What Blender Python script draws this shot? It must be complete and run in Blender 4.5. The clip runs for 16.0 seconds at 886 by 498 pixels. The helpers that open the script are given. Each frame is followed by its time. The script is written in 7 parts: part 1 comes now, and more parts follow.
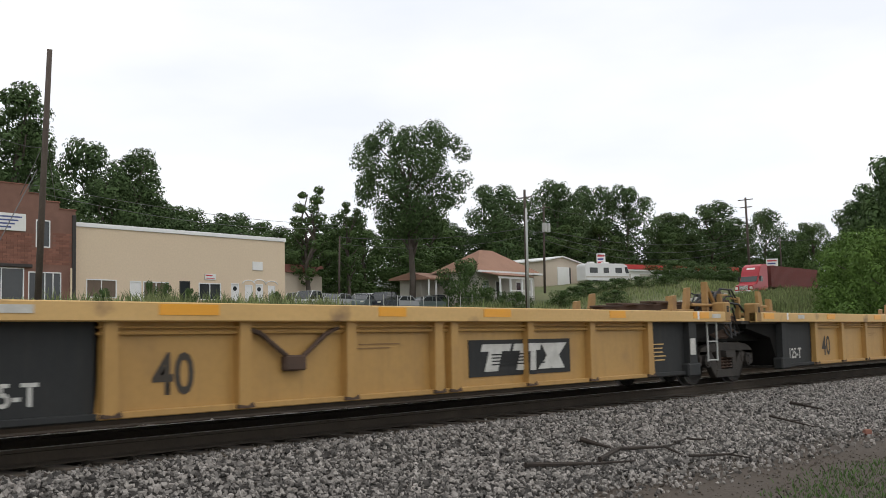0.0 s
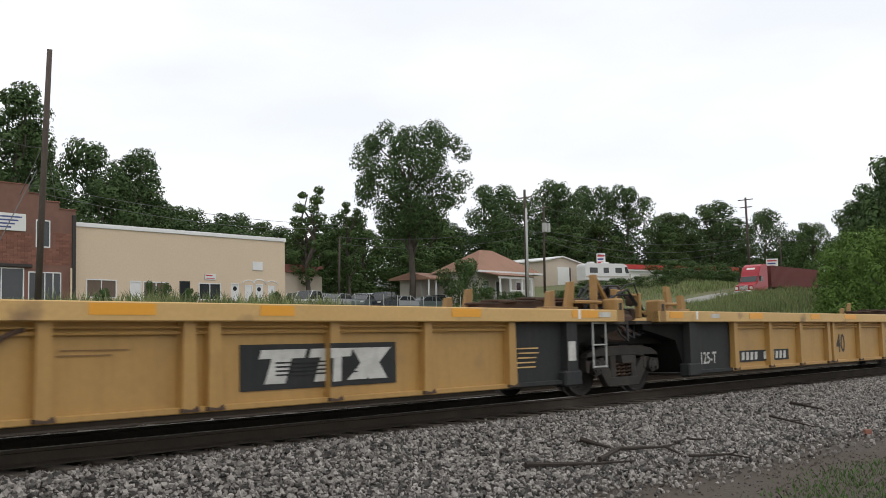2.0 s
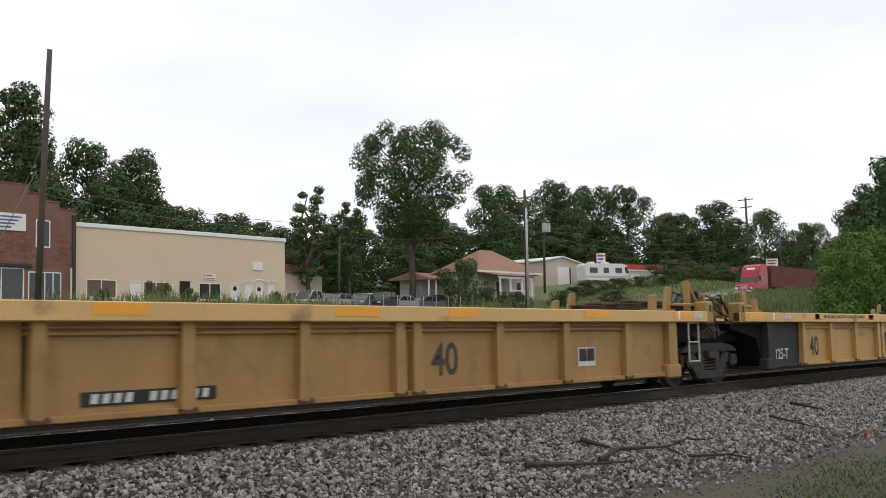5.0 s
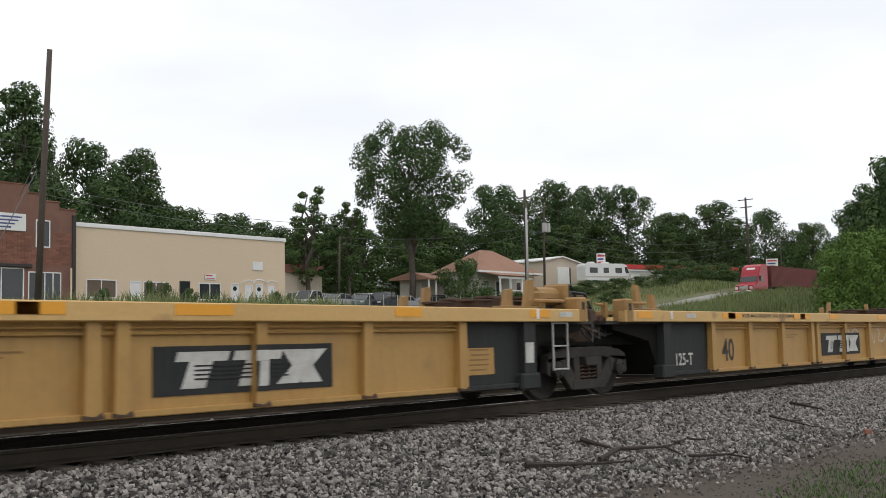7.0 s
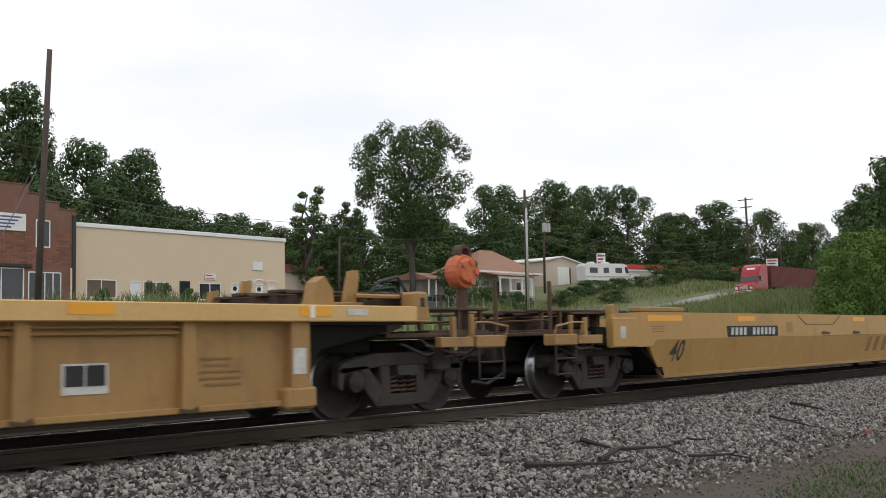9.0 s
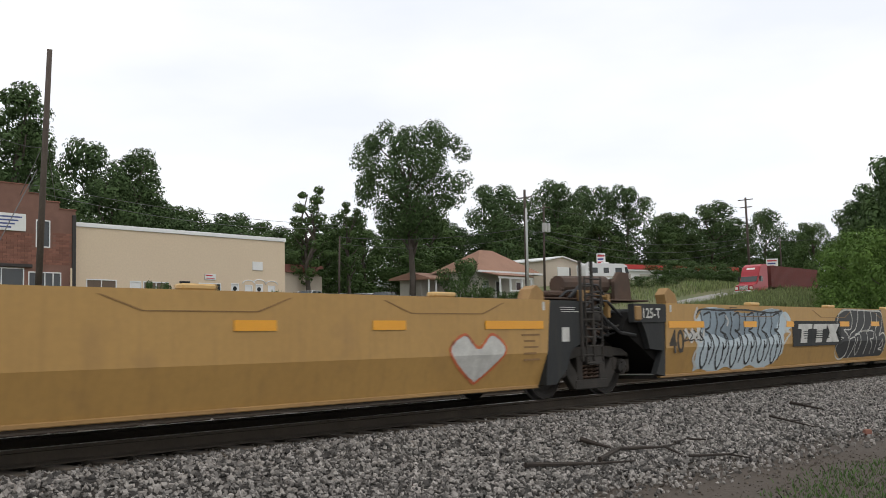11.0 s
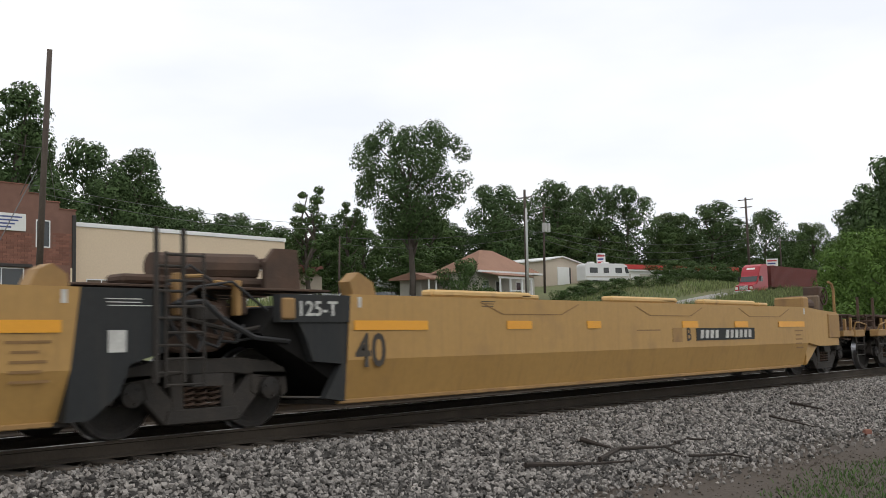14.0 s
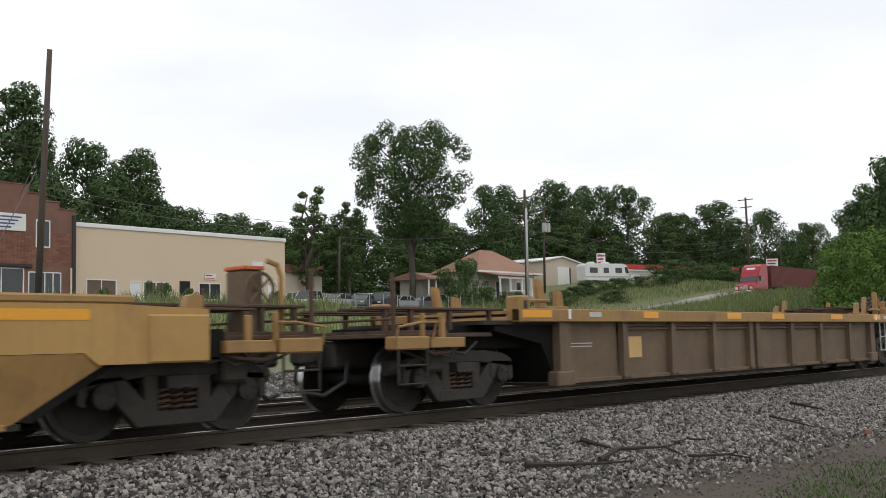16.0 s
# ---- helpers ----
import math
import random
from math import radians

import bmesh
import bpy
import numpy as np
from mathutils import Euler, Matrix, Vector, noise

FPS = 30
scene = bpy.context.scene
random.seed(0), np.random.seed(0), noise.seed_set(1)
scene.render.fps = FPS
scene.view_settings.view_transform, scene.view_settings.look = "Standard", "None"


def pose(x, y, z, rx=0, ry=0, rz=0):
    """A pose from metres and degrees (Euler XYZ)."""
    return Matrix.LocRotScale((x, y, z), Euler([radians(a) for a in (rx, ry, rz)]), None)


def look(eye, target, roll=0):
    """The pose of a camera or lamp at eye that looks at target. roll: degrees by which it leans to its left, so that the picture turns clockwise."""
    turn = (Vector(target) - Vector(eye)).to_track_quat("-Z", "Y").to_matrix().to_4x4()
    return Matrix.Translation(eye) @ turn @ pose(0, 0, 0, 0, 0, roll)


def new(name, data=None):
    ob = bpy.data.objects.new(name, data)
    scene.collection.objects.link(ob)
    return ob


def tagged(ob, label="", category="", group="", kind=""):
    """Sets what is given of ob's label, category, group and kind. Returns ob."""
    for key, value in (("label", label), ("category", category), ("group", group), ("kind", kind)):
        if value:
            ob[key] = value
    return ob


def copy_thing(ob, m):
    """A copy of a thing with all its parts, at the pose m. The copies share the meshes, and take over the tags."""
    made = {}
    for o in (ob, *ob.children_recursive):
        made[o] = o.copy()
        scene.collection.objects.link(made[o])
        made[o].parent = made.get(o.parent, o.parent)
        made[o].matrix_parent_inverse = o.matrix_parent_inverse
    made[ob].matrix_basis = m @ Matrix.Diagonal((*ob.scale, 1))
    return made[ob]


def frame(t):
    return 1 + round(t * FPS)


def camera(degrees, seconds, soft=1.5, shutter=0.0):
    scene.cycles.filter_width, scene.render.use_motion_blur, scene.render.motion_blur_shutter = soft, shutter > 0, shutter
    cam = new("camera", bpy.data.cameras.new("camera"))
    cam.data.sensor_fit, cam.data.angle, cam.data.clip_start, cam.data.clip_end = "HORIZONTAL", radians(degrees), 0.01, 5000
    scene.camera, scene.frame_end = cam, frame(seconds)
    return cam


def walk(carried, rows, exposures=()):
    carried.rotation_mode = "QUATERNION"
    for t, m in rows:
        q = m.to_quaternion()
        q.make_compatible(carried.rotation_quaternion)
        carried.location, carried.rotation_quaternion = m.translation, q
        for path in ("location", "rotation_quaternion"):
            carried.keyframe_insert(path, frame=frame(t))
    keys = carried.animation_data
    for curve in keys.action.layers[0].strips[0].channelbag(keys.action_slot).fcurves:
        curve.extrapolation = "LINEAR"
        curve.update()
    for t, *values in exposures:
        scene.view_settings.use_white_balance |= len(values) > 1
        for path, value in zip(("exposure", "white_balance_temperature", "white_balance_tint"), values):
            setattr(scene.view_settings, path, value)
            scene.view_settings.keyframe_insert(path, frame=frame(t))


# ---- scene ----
cam = camera(46.12, 16.0, soft=0.7, shutter=0.08)
EYE = pose(0.0, -9.968, 0.901, 95.323, 1.477, -49.023)
walk(cam, [(0.0, EYE), (16.0, EYE)], exposures=[(0.0, 0.0), (16.0, 0.0)])

# ---- world, sun ----
SUN_UP, SUN_TURN = radians(58), radians(250)
world = bpy.data.worlds.new("overcast_sky")
scene.world = world
world.use_nodes = True
wn, wl = world.node_tree.nodes, world.node_tree.links
wn.clear()
w_out, w_bg = wn.new("ShaderNodeOutputWorld"), wn.new("ShaderNodeBackground")
w_sky = wn.new("ShaderNodeTexSky")
w_sky.sky_type, w_sky.sun_disc, w_sky.sun_elevation, w_sky.sun_rotation = "NISHITA", False, SUN_UP, SUN_TURN
w_dim = wn.new("ShaderNodeVectorMath")
w_dim.operation, w_dim.inputs[3].default_value = "SCALE", 0.09
w_tc, w_map, w_noise, w_ramp = (wn.new("ShaderNodeTexCoord"), wn.new("ShaderNodeMapping"), wn.new("ShaderNodeTexNoise"), wn.new("ShaderNodeValToRGB"))
w_map.inputs["Scale"].default_value = (1.0, 1.0, 3.2)
w_map.inputs["Location"].default_value = (1.7, 0.4, 0.3)
w_noise.inputs["Scale"].default_value, w_noise.inputs["Detail"].default_value = 1.9, 5.0
w_ramp.color_ramp.elements[0].position, w_ramp.color_ramp.elements[1].position = 0.34, 0.56
w_ramp.color_ramp.elements[0].color = (1.0, 1.03, 1.09, 1)
w_ramp.color_ramp.elements[1].color = (1.18, 1.18, 1.18, 1)
w_mix = wn.new("ShaderNodeMix")
w_mix.data_type = "RGBA"
w_mix.inputs["Factor"].default_value = 0.88
wl.new(w_sky.outputs[0], w_dim.inputs[0])
wl.new(w_tc.outputs["Generated"], w_map.inputs[0])
wl.new(w_map.outputs[0], w_noise.inputs["Vector"])
wl.new(w_noise.outputs["Fac"], w_ramp.inputs[0])
wl.new(w_dim.outputs[0], w_mix.inputs[6])
wl.new(w_ramp.outputs[0], w_mix.inputs[7])
wl.new(w_mix.outputs[2], w_bg.inputs["Color"])
w_bg.inputs["Strength"].default_value = 1.0
wl.new(w_bg.outputs[0], w_out.inputs["Surface"])

sun = new("sun", bpy.data.lights.new("sun", "SUN"))
sun.data.energy, sun.data.angle, sun.data.color = 0.35, radians(25), (1.0, 0.97, 0.92)
sun.matrix_world = look((-20, -40, 60), (0, 0, 0))


# ---- materials ----
def mat(name, base, rough=0.7, metal=0.0, other=None, patch=1.5, grain=30.0, amount=0.35, bump=0.15, bump_scale=None, streak=None,
        by_object=0.0, by_island=0.0, spec=0.5, dirt=None, dirt_at=(0.55, 0.72), dirt_scale=2.0):
    """A surface: base and other colour mixed in patches and grain, streaks that run down, blotches of dirt, fine relief."""
    m = bpy.data.materials.new(name)
    m.use_nodes = True
    n, l = m.node_tree.nodes, m.node_tree.links
    bsdf = n["Principled BSDF"]
    bsdf.inputs["Roughness"].default_value, bsdf.inputs["Metallic"].default_value = rough, metal
    bsdf.inputs["Specular IOR Level"].default_value = spec
    other = other or tuple(c * 0.7 for c in base)
    tc = n.new("ShaderNodeTexCoord")

    def tex(scale, detail=4.0, squash=None):
        t = n.new("ShaderNodeTexNoise")
        t.inputs["Scale"].default_value, t.inputs["Detail"].default_value = scale, detail
        src = tc.outputs["Object"]
        if squash:
            mp = n.new("ShaderNodeMapping")
            mp.inputs["Scale"].default_value = squash
            l.new(src, mp.inputs[0])
            src = mp.outputs[0]
        l.new(src, t.inputs["Vector"])
        return t.outputs["Fac"]

    def mix(fac, a, b):
        x = n.new("ShaderNodeMix")
        x.data_type = "RGBA"
        for sock, val in ((x.inputs["Factor"], fac), (x.inputs[6], a), (x.inputs[7], b)):
            if isinstance(val, (int, float)):
                sock.default_value = val
            elif isinstance(val, tuple):
                sock.default_value = (*val, 1)
            else:
                l.new(val, sock)
        return x.outputs[2]

    def ramp(src, a, b, hi=1.0):
        r = n.new("ShaderNodeMapRange")
        r.inputs["From Min"].default_value, r.inputs["From Max"].default_value, r.inputs["To Max"].default_value = a, b, hi
        l.new(src, r.inputs["Value"])
        return r.outputs[0]

    col = mix(ramp(tex(patch), 0.35, 0.68, min(1.0, amount * 2)), base, other)
    col = mix(ramp(tex(grain, 2.0), 0.3, 0.7, amount), col, tuple(c * 0.62 for c in base))
    if streak:
        col = mix(ramp(tex(3.0, 5.0, (3.5, 3.5, 0.25)), 0.5, 0.8, 0.42), col, streak)
    if dirt:
        col = mix(ramp(tex(dirt_scale, 6.0), *dirt_at, 0.85), col, dirt)
    if by_object or by_island:
        src = n.new("ShaderNodeObjectInfo").outputs["Random"] if by_object else n.new("ShaderNodeNewGeometry").outputs["Random Per Island"]
        hsv = n.new("ShaderNodeHueSaturation")
        d = by_object or by_island
        r = n.new("ShaderNodeMapRange")
        r.inputs["To Min"].default_value, r.inputs["To Max"].default_value = 1 - d, 1 + d
        l.new(src, r.inputs["Value"])
        l.new(r.outputs[0], hsv.inputs["Value"])
        l.new(col, hsv.inputs["Color"])
        col = hsv.outputs[0]
    l.new(col, bsdf.inputs["Base Color"])
    if bump:
        b = n.new("ShaderNodeBump")
        b.inputs["Strength"].default_value, b.inputs["Distance"].default_value = bump, 0.02
        l.new(tex(bump_scale or grain, 5.0), b.inputs["Height"])
        l.new(b.outputs[0], bsdf.inputs["Normal"])
    return m


M = {
    "yellow": mat("yellow_paint", (0.455, 0.268, 0.082), 0.55, other=(0.365, 0.203, 0.058), patch=0.6, grain=14, amount=0.22, bump=0.05, streak=(0.27, 0.155, 0.055), dirt=(0.26, 0.15, 0.06), dirt_at=(0.6, 0.82), dirt_scale=1.1),
    "yellow_old": mat("dirty_yellow_paint", (0.37, 0.215, 0.072), 0.65, other=(0.25, 0.142, 0.052), patch=0.7, grain=12, amount=0.3, bump=0.08, streak=(0.24, 0.12, 0.045), dirt=(0.20, 0.11, 0.05)),
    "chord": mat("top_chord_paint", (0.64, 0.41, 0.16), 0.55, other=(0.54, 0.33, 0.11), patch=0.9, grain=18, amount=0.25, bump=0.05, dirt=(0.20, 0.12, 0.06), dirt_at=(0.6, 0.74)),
    "orange": mat("reflective_stripe", (0.80, 0.36, 0.02), 0.4, other=(0.72, 0.30, 0.02), grain=40, amount=0.15, bump=0.0),
    "black": mat("charcoal_paint", (0.024, 0.026, 0.027), 0.7, other=(0.036, 0.036, 0.035), grain=14, amount=0.3, bump=0.06, streak=(0.055, 0.047, 0.038), spec=0.3),
    "brownpaint": mat("brown_weathered_paint", (0.17, 0.115, 0.07), 0.75, other=(0.11, 0.075, 0.05), grain=12, amount=0.4, bump=0.1, streak=(0.08, 0.055, 0.04)),
    "under": mat("greasy_cast_steel", (0.030, 0.026, 0.022), 0.8, other=(0.052, 0.041, 0.032), patch=4, grain=25, amount=0.4, bump=0.25),
    # near-black steel: the deep shadow below the end decks is in its colour
    "shade": mat("deep_shade_steel", (0.010, 0.0095, 0.009), 0.9, other=(0.016, 0.014, 0.012), grain=20, amount=0.3, bump=0.1, spec=0.2),
    "dirtstone": mat("dirty_pebbles", (0.12, 0.10, 0.08), 0.95, other=(0.075, 0.06, 0.048), patch=6, grain=40, amount=0.3, bump=0.2, by_island=0.5),
    "rust": mat("rusty_steel", (0.10, 0.058, 0.038), 0.85, other=(0.06, 0.04, 0.03), patch=3, grain=30, amount=0.45, bump=0.25),
    "wheel": mat("wheel_steel", (0.020, 0.018, 0.016), 0.75, 0.0, other=(0.04, 0.031, 0.025), patch=5, grain=40, amount=0.4, bump=0.15),
    "tread": mat("polished_tread", (0.55, 0.55, 0.56), 0.28, 1.0, grain=60, amount=0.15, bump=0.02),
    "railrust": mat("rail_rust", (0.066, 0.051, 0.037), 0.95, other=(0.042, 0.033, 0.025), patch=2, grain=30, amount=0.4, bump=0.2),
    "railtop": mat("rail_running_surface", (0.50, 0.48, 0.46), 0.35, 0.9, other=(0.4, 0.37, 0.34), grain=20, amount=0.2, bump=0.02),
    "tie": mat("creosoted_tie", (0.07, 0.055, 0.042), 0.95, other=(0.11, 0.09, 0.07), patch=6, grain=40, amount=0.5, bump=0.5, by_object=0.25),
    "hose": mat("black_rubber", (0.025, 0.025, 0.026), 0.6, grain=30, amount=0.2, bump=0.05),
    "white": mat("white_paint", (0.78, 0.78, 0.76), 0.6, other=(0.68, 0.67, 0.64), grain=20, amount=0.15, bump=0.03),
    "stencil": mat("dark_stencil", (0.05, 0.04, 0.03), 0.7, grain=25, amount=0.2, bump=0.0),
    "wornwhite": mat("worn_white_stencil", (0.62, 0.61, 0.57), 0.7, other=(0.42, 0.41, 0.38), patch=6, grain=40, amount=0.4, bump=0.0),
    "fadedred": mat("faded_red_brown_paint", (0.34, 0.15, 0.055), 0.7, other=(0.40, 0.20, 0.07), patch=2, grain=14, amount=0.4, bump=0.03),
    "faint": mat("faded_stencil", (0.27, 0.15, 0.055), 0.7, grain=20, amount=0.3, bump=0.0),
    "redorange": mat("red_orange_paint", (0.62, 0.15, 0.05), 0.6, other=(0.42, 0.1, 0.05), patch=8, grain=30, amount=0.35, bump=0.1, dirt=(0.12, 0.06, 0.04), dirt_scale=5),
    "greyblue": mat("grey_blue_spray_paint", (0.26, 0.33, 0.38), 0.6, other=(0.14, 0.18, 0.21), patch=1.6, grain=20, amount=0.4, bump=0.0),
    "paleblue": mat("pale_spray_paint", (0.50, 0.58, 0.62), 0.6, other=(0.40, 0.47, 0.51), patch=2, grain=20, amount=0.25, bump=0.0),
    "darkspray": mat("dark_spray_paint", (0.022, 0.023, 0.025), 0.6, other=(0.034, 0.035, 0.037), patch=2, grain=20, amount=0.3, bump=0.0),
    "ballast": mat("ballast_stone", (0.25, 0.232, 0.212), 0.9, other=(0.15, 0.135, 0.12), patch=9, grain=45, amount=0.35, bump=0.3, by_island=0.8),
    # bed far darker than its loose stones: gap shade put into the colour
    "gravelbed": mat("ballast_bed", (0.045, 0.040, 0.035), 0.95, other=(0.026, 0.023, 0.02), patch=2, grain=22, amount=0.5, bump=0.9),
    "dirt": mat("dirt_and_cinders", (0.07, 0.053, 0.038), 0.95, other=(0.08, 0.062, 0.048), patch=0.9, grain=16, amount=0.5, bump=0.6),
    "meadow": mat("rough_meadow", (0.11, 0.135, 0.045), 0.95, other=(0.17, 0.16, 0.075), patch=0.12, grain=1.6, amount=0.5, bump=0.6),
    "grass": mat("lawn_grass", (0.06, 0.125, 0.026), 0.9, other=(0.085, 0.125, 0.036), patch=2, grain=10, amount=0.3, bump=0.0, by_island=0.35),
    "weeds": mat("tall_weeds", (0.175, 0.225, 0.08), 0.9, other=(0.24, 0.255, 0.115), patch=0.25, grain=1.0, amount=0.4, bump=0.0, by_island=0.4),
    "leaf": mat("tree_leaves", (0.064, 0.106, 0.035), 0.85, other=(0.092, 0.142, 0.045), patch=0.22, grain=1.2, amount=0.4, bump=0.0, by_island=0.28, spec=0.2),
    "leaf_dark": mat("dark_leaves", (0.060, 0.100, 0.038), 0.85, other=(0.084, 0.13, 0.046), patch=0.22, grain=1.2, amount=0.4, bump=0.0, by_island=0.28, spec=0.2),
    "leaf_light": mat("light_leaves", (0.085, 0.15, 0.031), 0.85, other=(0.115, 0.185, 0.04), patch=0.4, grain=1.2, amount=0.4, bump=0.0, by_island=0.25, spec=0.2),
    "bark": mat("tree_bark", (0.085, 0.07, 0.055), 0.95, other=(0.12, 0.10, 0.085), patch=1.5, grain=10, amount=0.4, bump=0.6),
    "stick": mat("dead_branch", (0.048, 0.037, 0.029), 0.95, other=(0.028, 0.022, 0.018), patch=8, grain=50, amount=0.4, bump=0.4),
    "stucco": mat("cream_stucco", (0.70, 0.565, 0.405), 0.9, other=(0.65, 0.515, 0.365), patch=0.25, grain=6, amount=0.18, bump=0.15),
    "stucco_pale": mat("pale_block_wall", (0.55, 0.47, 0.38), 0.9, other=(0.48, 0.41, 0.33), patch=0.4, grain=6, amount=0.2, bump=0.15),
    "brick": mat("red_brick", (0.25, 0.112, 0.078), 0.9, other=(0.19, 0.086, 0.062), patch=0.8, grain=9, amount=0.35, bump=0.2, by_object=0.22),
    "mortar": mat("brick_mortar", (0.235, 0.125, 0.095), 0.95, patch=1.0, grain=14, amount=0.35, bump=0.2),
    "trim": mat("white_trim", (0.80, 0.80, 0.79), 0.6, other=(0.74, 0.74, 0.72), grain=8, amount=0.1, bump=0.02),
    "grime": mat("dark_trim", (0.04, 0.035, 0.033), 0.7, grain=10, amount=0.3, bump=0.05),
    "glass": mat("window_glass", (0.03, 0.035, 0.037), 0.08, other=(0.05, 0.05, 0.05), patch=0.5, grain=3, amount=0.2, bump=0.0, spec=0.6),
    "blind": mat("brown_window_blind", (0.14, 0.10, 0.07), 0.7, other=(0.18, 0.13, 0.09), grain=12, amount=0.2, bump=0.03),
    "shingle": mat("tan_roof_shingle", (0.36, 0.205, 0.14), 0.95, other=(0.29, 0.165, 0.115), patch=0.6, grain=7, amount=0.3, bump=0.3),
    "greyroof": mat("grey_roof", (0.22, 0.20, 0.19), 0.9, other=(0.16, 0.15, 0.14), patch=0.6, grain=5, amount=0.3, bump=0.2),
    "siding": mat("pale_lap_siding", (0.50, 0.47, 0.41), 0.8, other=(0.43, 0.40, 0.35), patch=0.6, grain=7, amount=0.2, bump=0.1),
    "redroof": mat("red_fascia", (0.50, 0.035, 0.03), 0.5, other=(0.40, 0.03, 0.025), grain=6, amount=0.2, bump=0.03),
    "darkredroof": mat("dull_red_roof", (0.21, 0.075, 0.055), 0.7, other=(0.16, 0.06, 0.045), grain=6, amount=0.3, bump=0.1),
    "redpaint": mat("red_truck_paint", (0.38, 0.02, 0.032), 0.35, other=(0.42, 0.03, 0.04), patch=1, grain=8, amount=0.15, bump=0.02),
    "container": mat("oxide_red_container", (0.15, 0.035, 0.028), 0.7, other=(0.11, 0.03, 0.025), patch=0.8, grain=8, amount=0.3, bump=0.08),
    "chrome": mat("chrome", (0.75, 0.75, 0.76), 0.15, 1.0, grain=8, amount=0.1, bump=0.0),
    "pole": mat("weathered_pole_wood", (0.085, 0.065, 0.055), 0.95, other=(0.12, 0.095, 0.08), patch=1.2, grain=10, amount=0.4, bump=0.4),
    "palepole": mat("galvanised_pole", (0.48, 0.48, 0.46), 0.6, 0.3, other=(0.38, 0.38, 0.36), grain=10, amount=0.2, bump=0.03),
    "wire": mat("cable_sheath", (0.10, 0.10, 0.10), 0.6, grain=10, amount=0.1, bump=0.0),
    "asphalt": mat("asphalt", (0.075, 0.073, 0.07), 0.9, other=(0.10, 0.097, 0.09), patch=0.5, grain=12, amount=0.3, bump=0.3),
    "concrete": mat("pale_road_concrete", (0.33, 0.315, 0.29), 0.9, other=(0.26, 0.25, 0.23), patch=0.5, grain=8, amount=0.25, bump=0.15),
    "carwhite": mat("white_car_paint", (0.72, 0.72, 0.72), 0.3, grain=5, amount=0.06, bump=0.0),
    "carsilver": mat("silver_car_paint", (0.42, 0.43, 0.44), 0.3, 0.4, grain=5, amount=0.08, bump=0.0),
    "cardark": mat("dark_car_paint", (0.035, 0.04, 0.05), 0.25, grain=5, amount=0.1, bump=0.0),
    "cargreen": mat("grey_green_car_paint", (0.12, 0.15, 0.14), 0.3, 0.2, grain=5, amount=0.1, bump=0.0),
    "signred": mat("red_sign_face", (0.55, 0.06, 0.07), 0.5, grain=8, amount=0.1, bump=0.0),
    "signblue": mat("blue_lettering", (0.06, 0.08, 0.25), 0.5, grain=8, amount=0.1, bump=0.0),
    "lamp": mat("lamp_lens", (0.7, 0.68, 0.6), 0.3, grain=8, amount=0.1, bump=0.0),
}


# ---- mesh helpers ----
def part(name, bm, material, parent=None, label="", smooth=False):
    me = bpy.data.meshes.new(name)
    bm.normal_update()
    bm.to_mesh(me)
    bm.free()
    if smooth:
        me.polygons.foreach_set("use_smooth", [True] * len(me.polygons))
    me.materials.append(M[material])
    ob = new(name, me)
    if parent is not None:
        ob.parent = parent
    if label:
        ob["label"] = label
    return ob


def thing(name, label, category, group="", kind="", at=None):
    ob = new(name)
    ob.empty_display_size = 0.2
    if at is not None:
        ob.matrix_basis = at
    return tagged(ob, label, category, group, kind)


def box(bm, x0, x1, y0, y1, z0, z1, bevel=0.0, m=None):
    vs = bmesh.ops.create_cube(bm, size=1.0)["verts"]
    for v in vs:
        v.co = Vector((x0 + (v.co.x + 0.5) * (x1 - x0), y0 + (v.co.y + 0.5) * (y1 - y0), z0 + (v.co.z + 0.5) * (z1 - z0)))
    if bevel:
        es = list({e for v in vs for e in v.link_edges})
        vs = list({v for f in bmesh.ops.bevel(bm, geom=es, offset=bevel, segments=1, affect="EDGES", profile=0.5)["faces"] for v in f.verts} | {v for v in vs if v.is_valid})
    if m is not None:
        bmesh.ops.transform(bm, matrix=m, verts=vs)
    return bm


def prism(bm, pts, y0, y1, axis="y"):
    """Extrude an outline: pts are (x, z) for axis y, (x, y) for axis z, (y, z) for axis x."""
    def v3(p, d):
        return {"y": (p[0], d, p[1]), "z": (p[0], p[1], d), "x": (d, p[0], p[1])}[axis]
    a = [bm.verts.new(v3(p, y0)) for p in pts]
    b = [bm.verts.new(v3(p, y1)) for p in pts]
    fs = [bm.faces.new(a), bm.faces.new(b[::-1])]
    for i in range(len(pts)):
        j = (i + 1) % len(pts)
        fs.append(bm.faces.new((a[j], a[i], b[i], b[j])))
    bmesh.ops.recalc_face_normals(bm, faces=fs)
    return bm


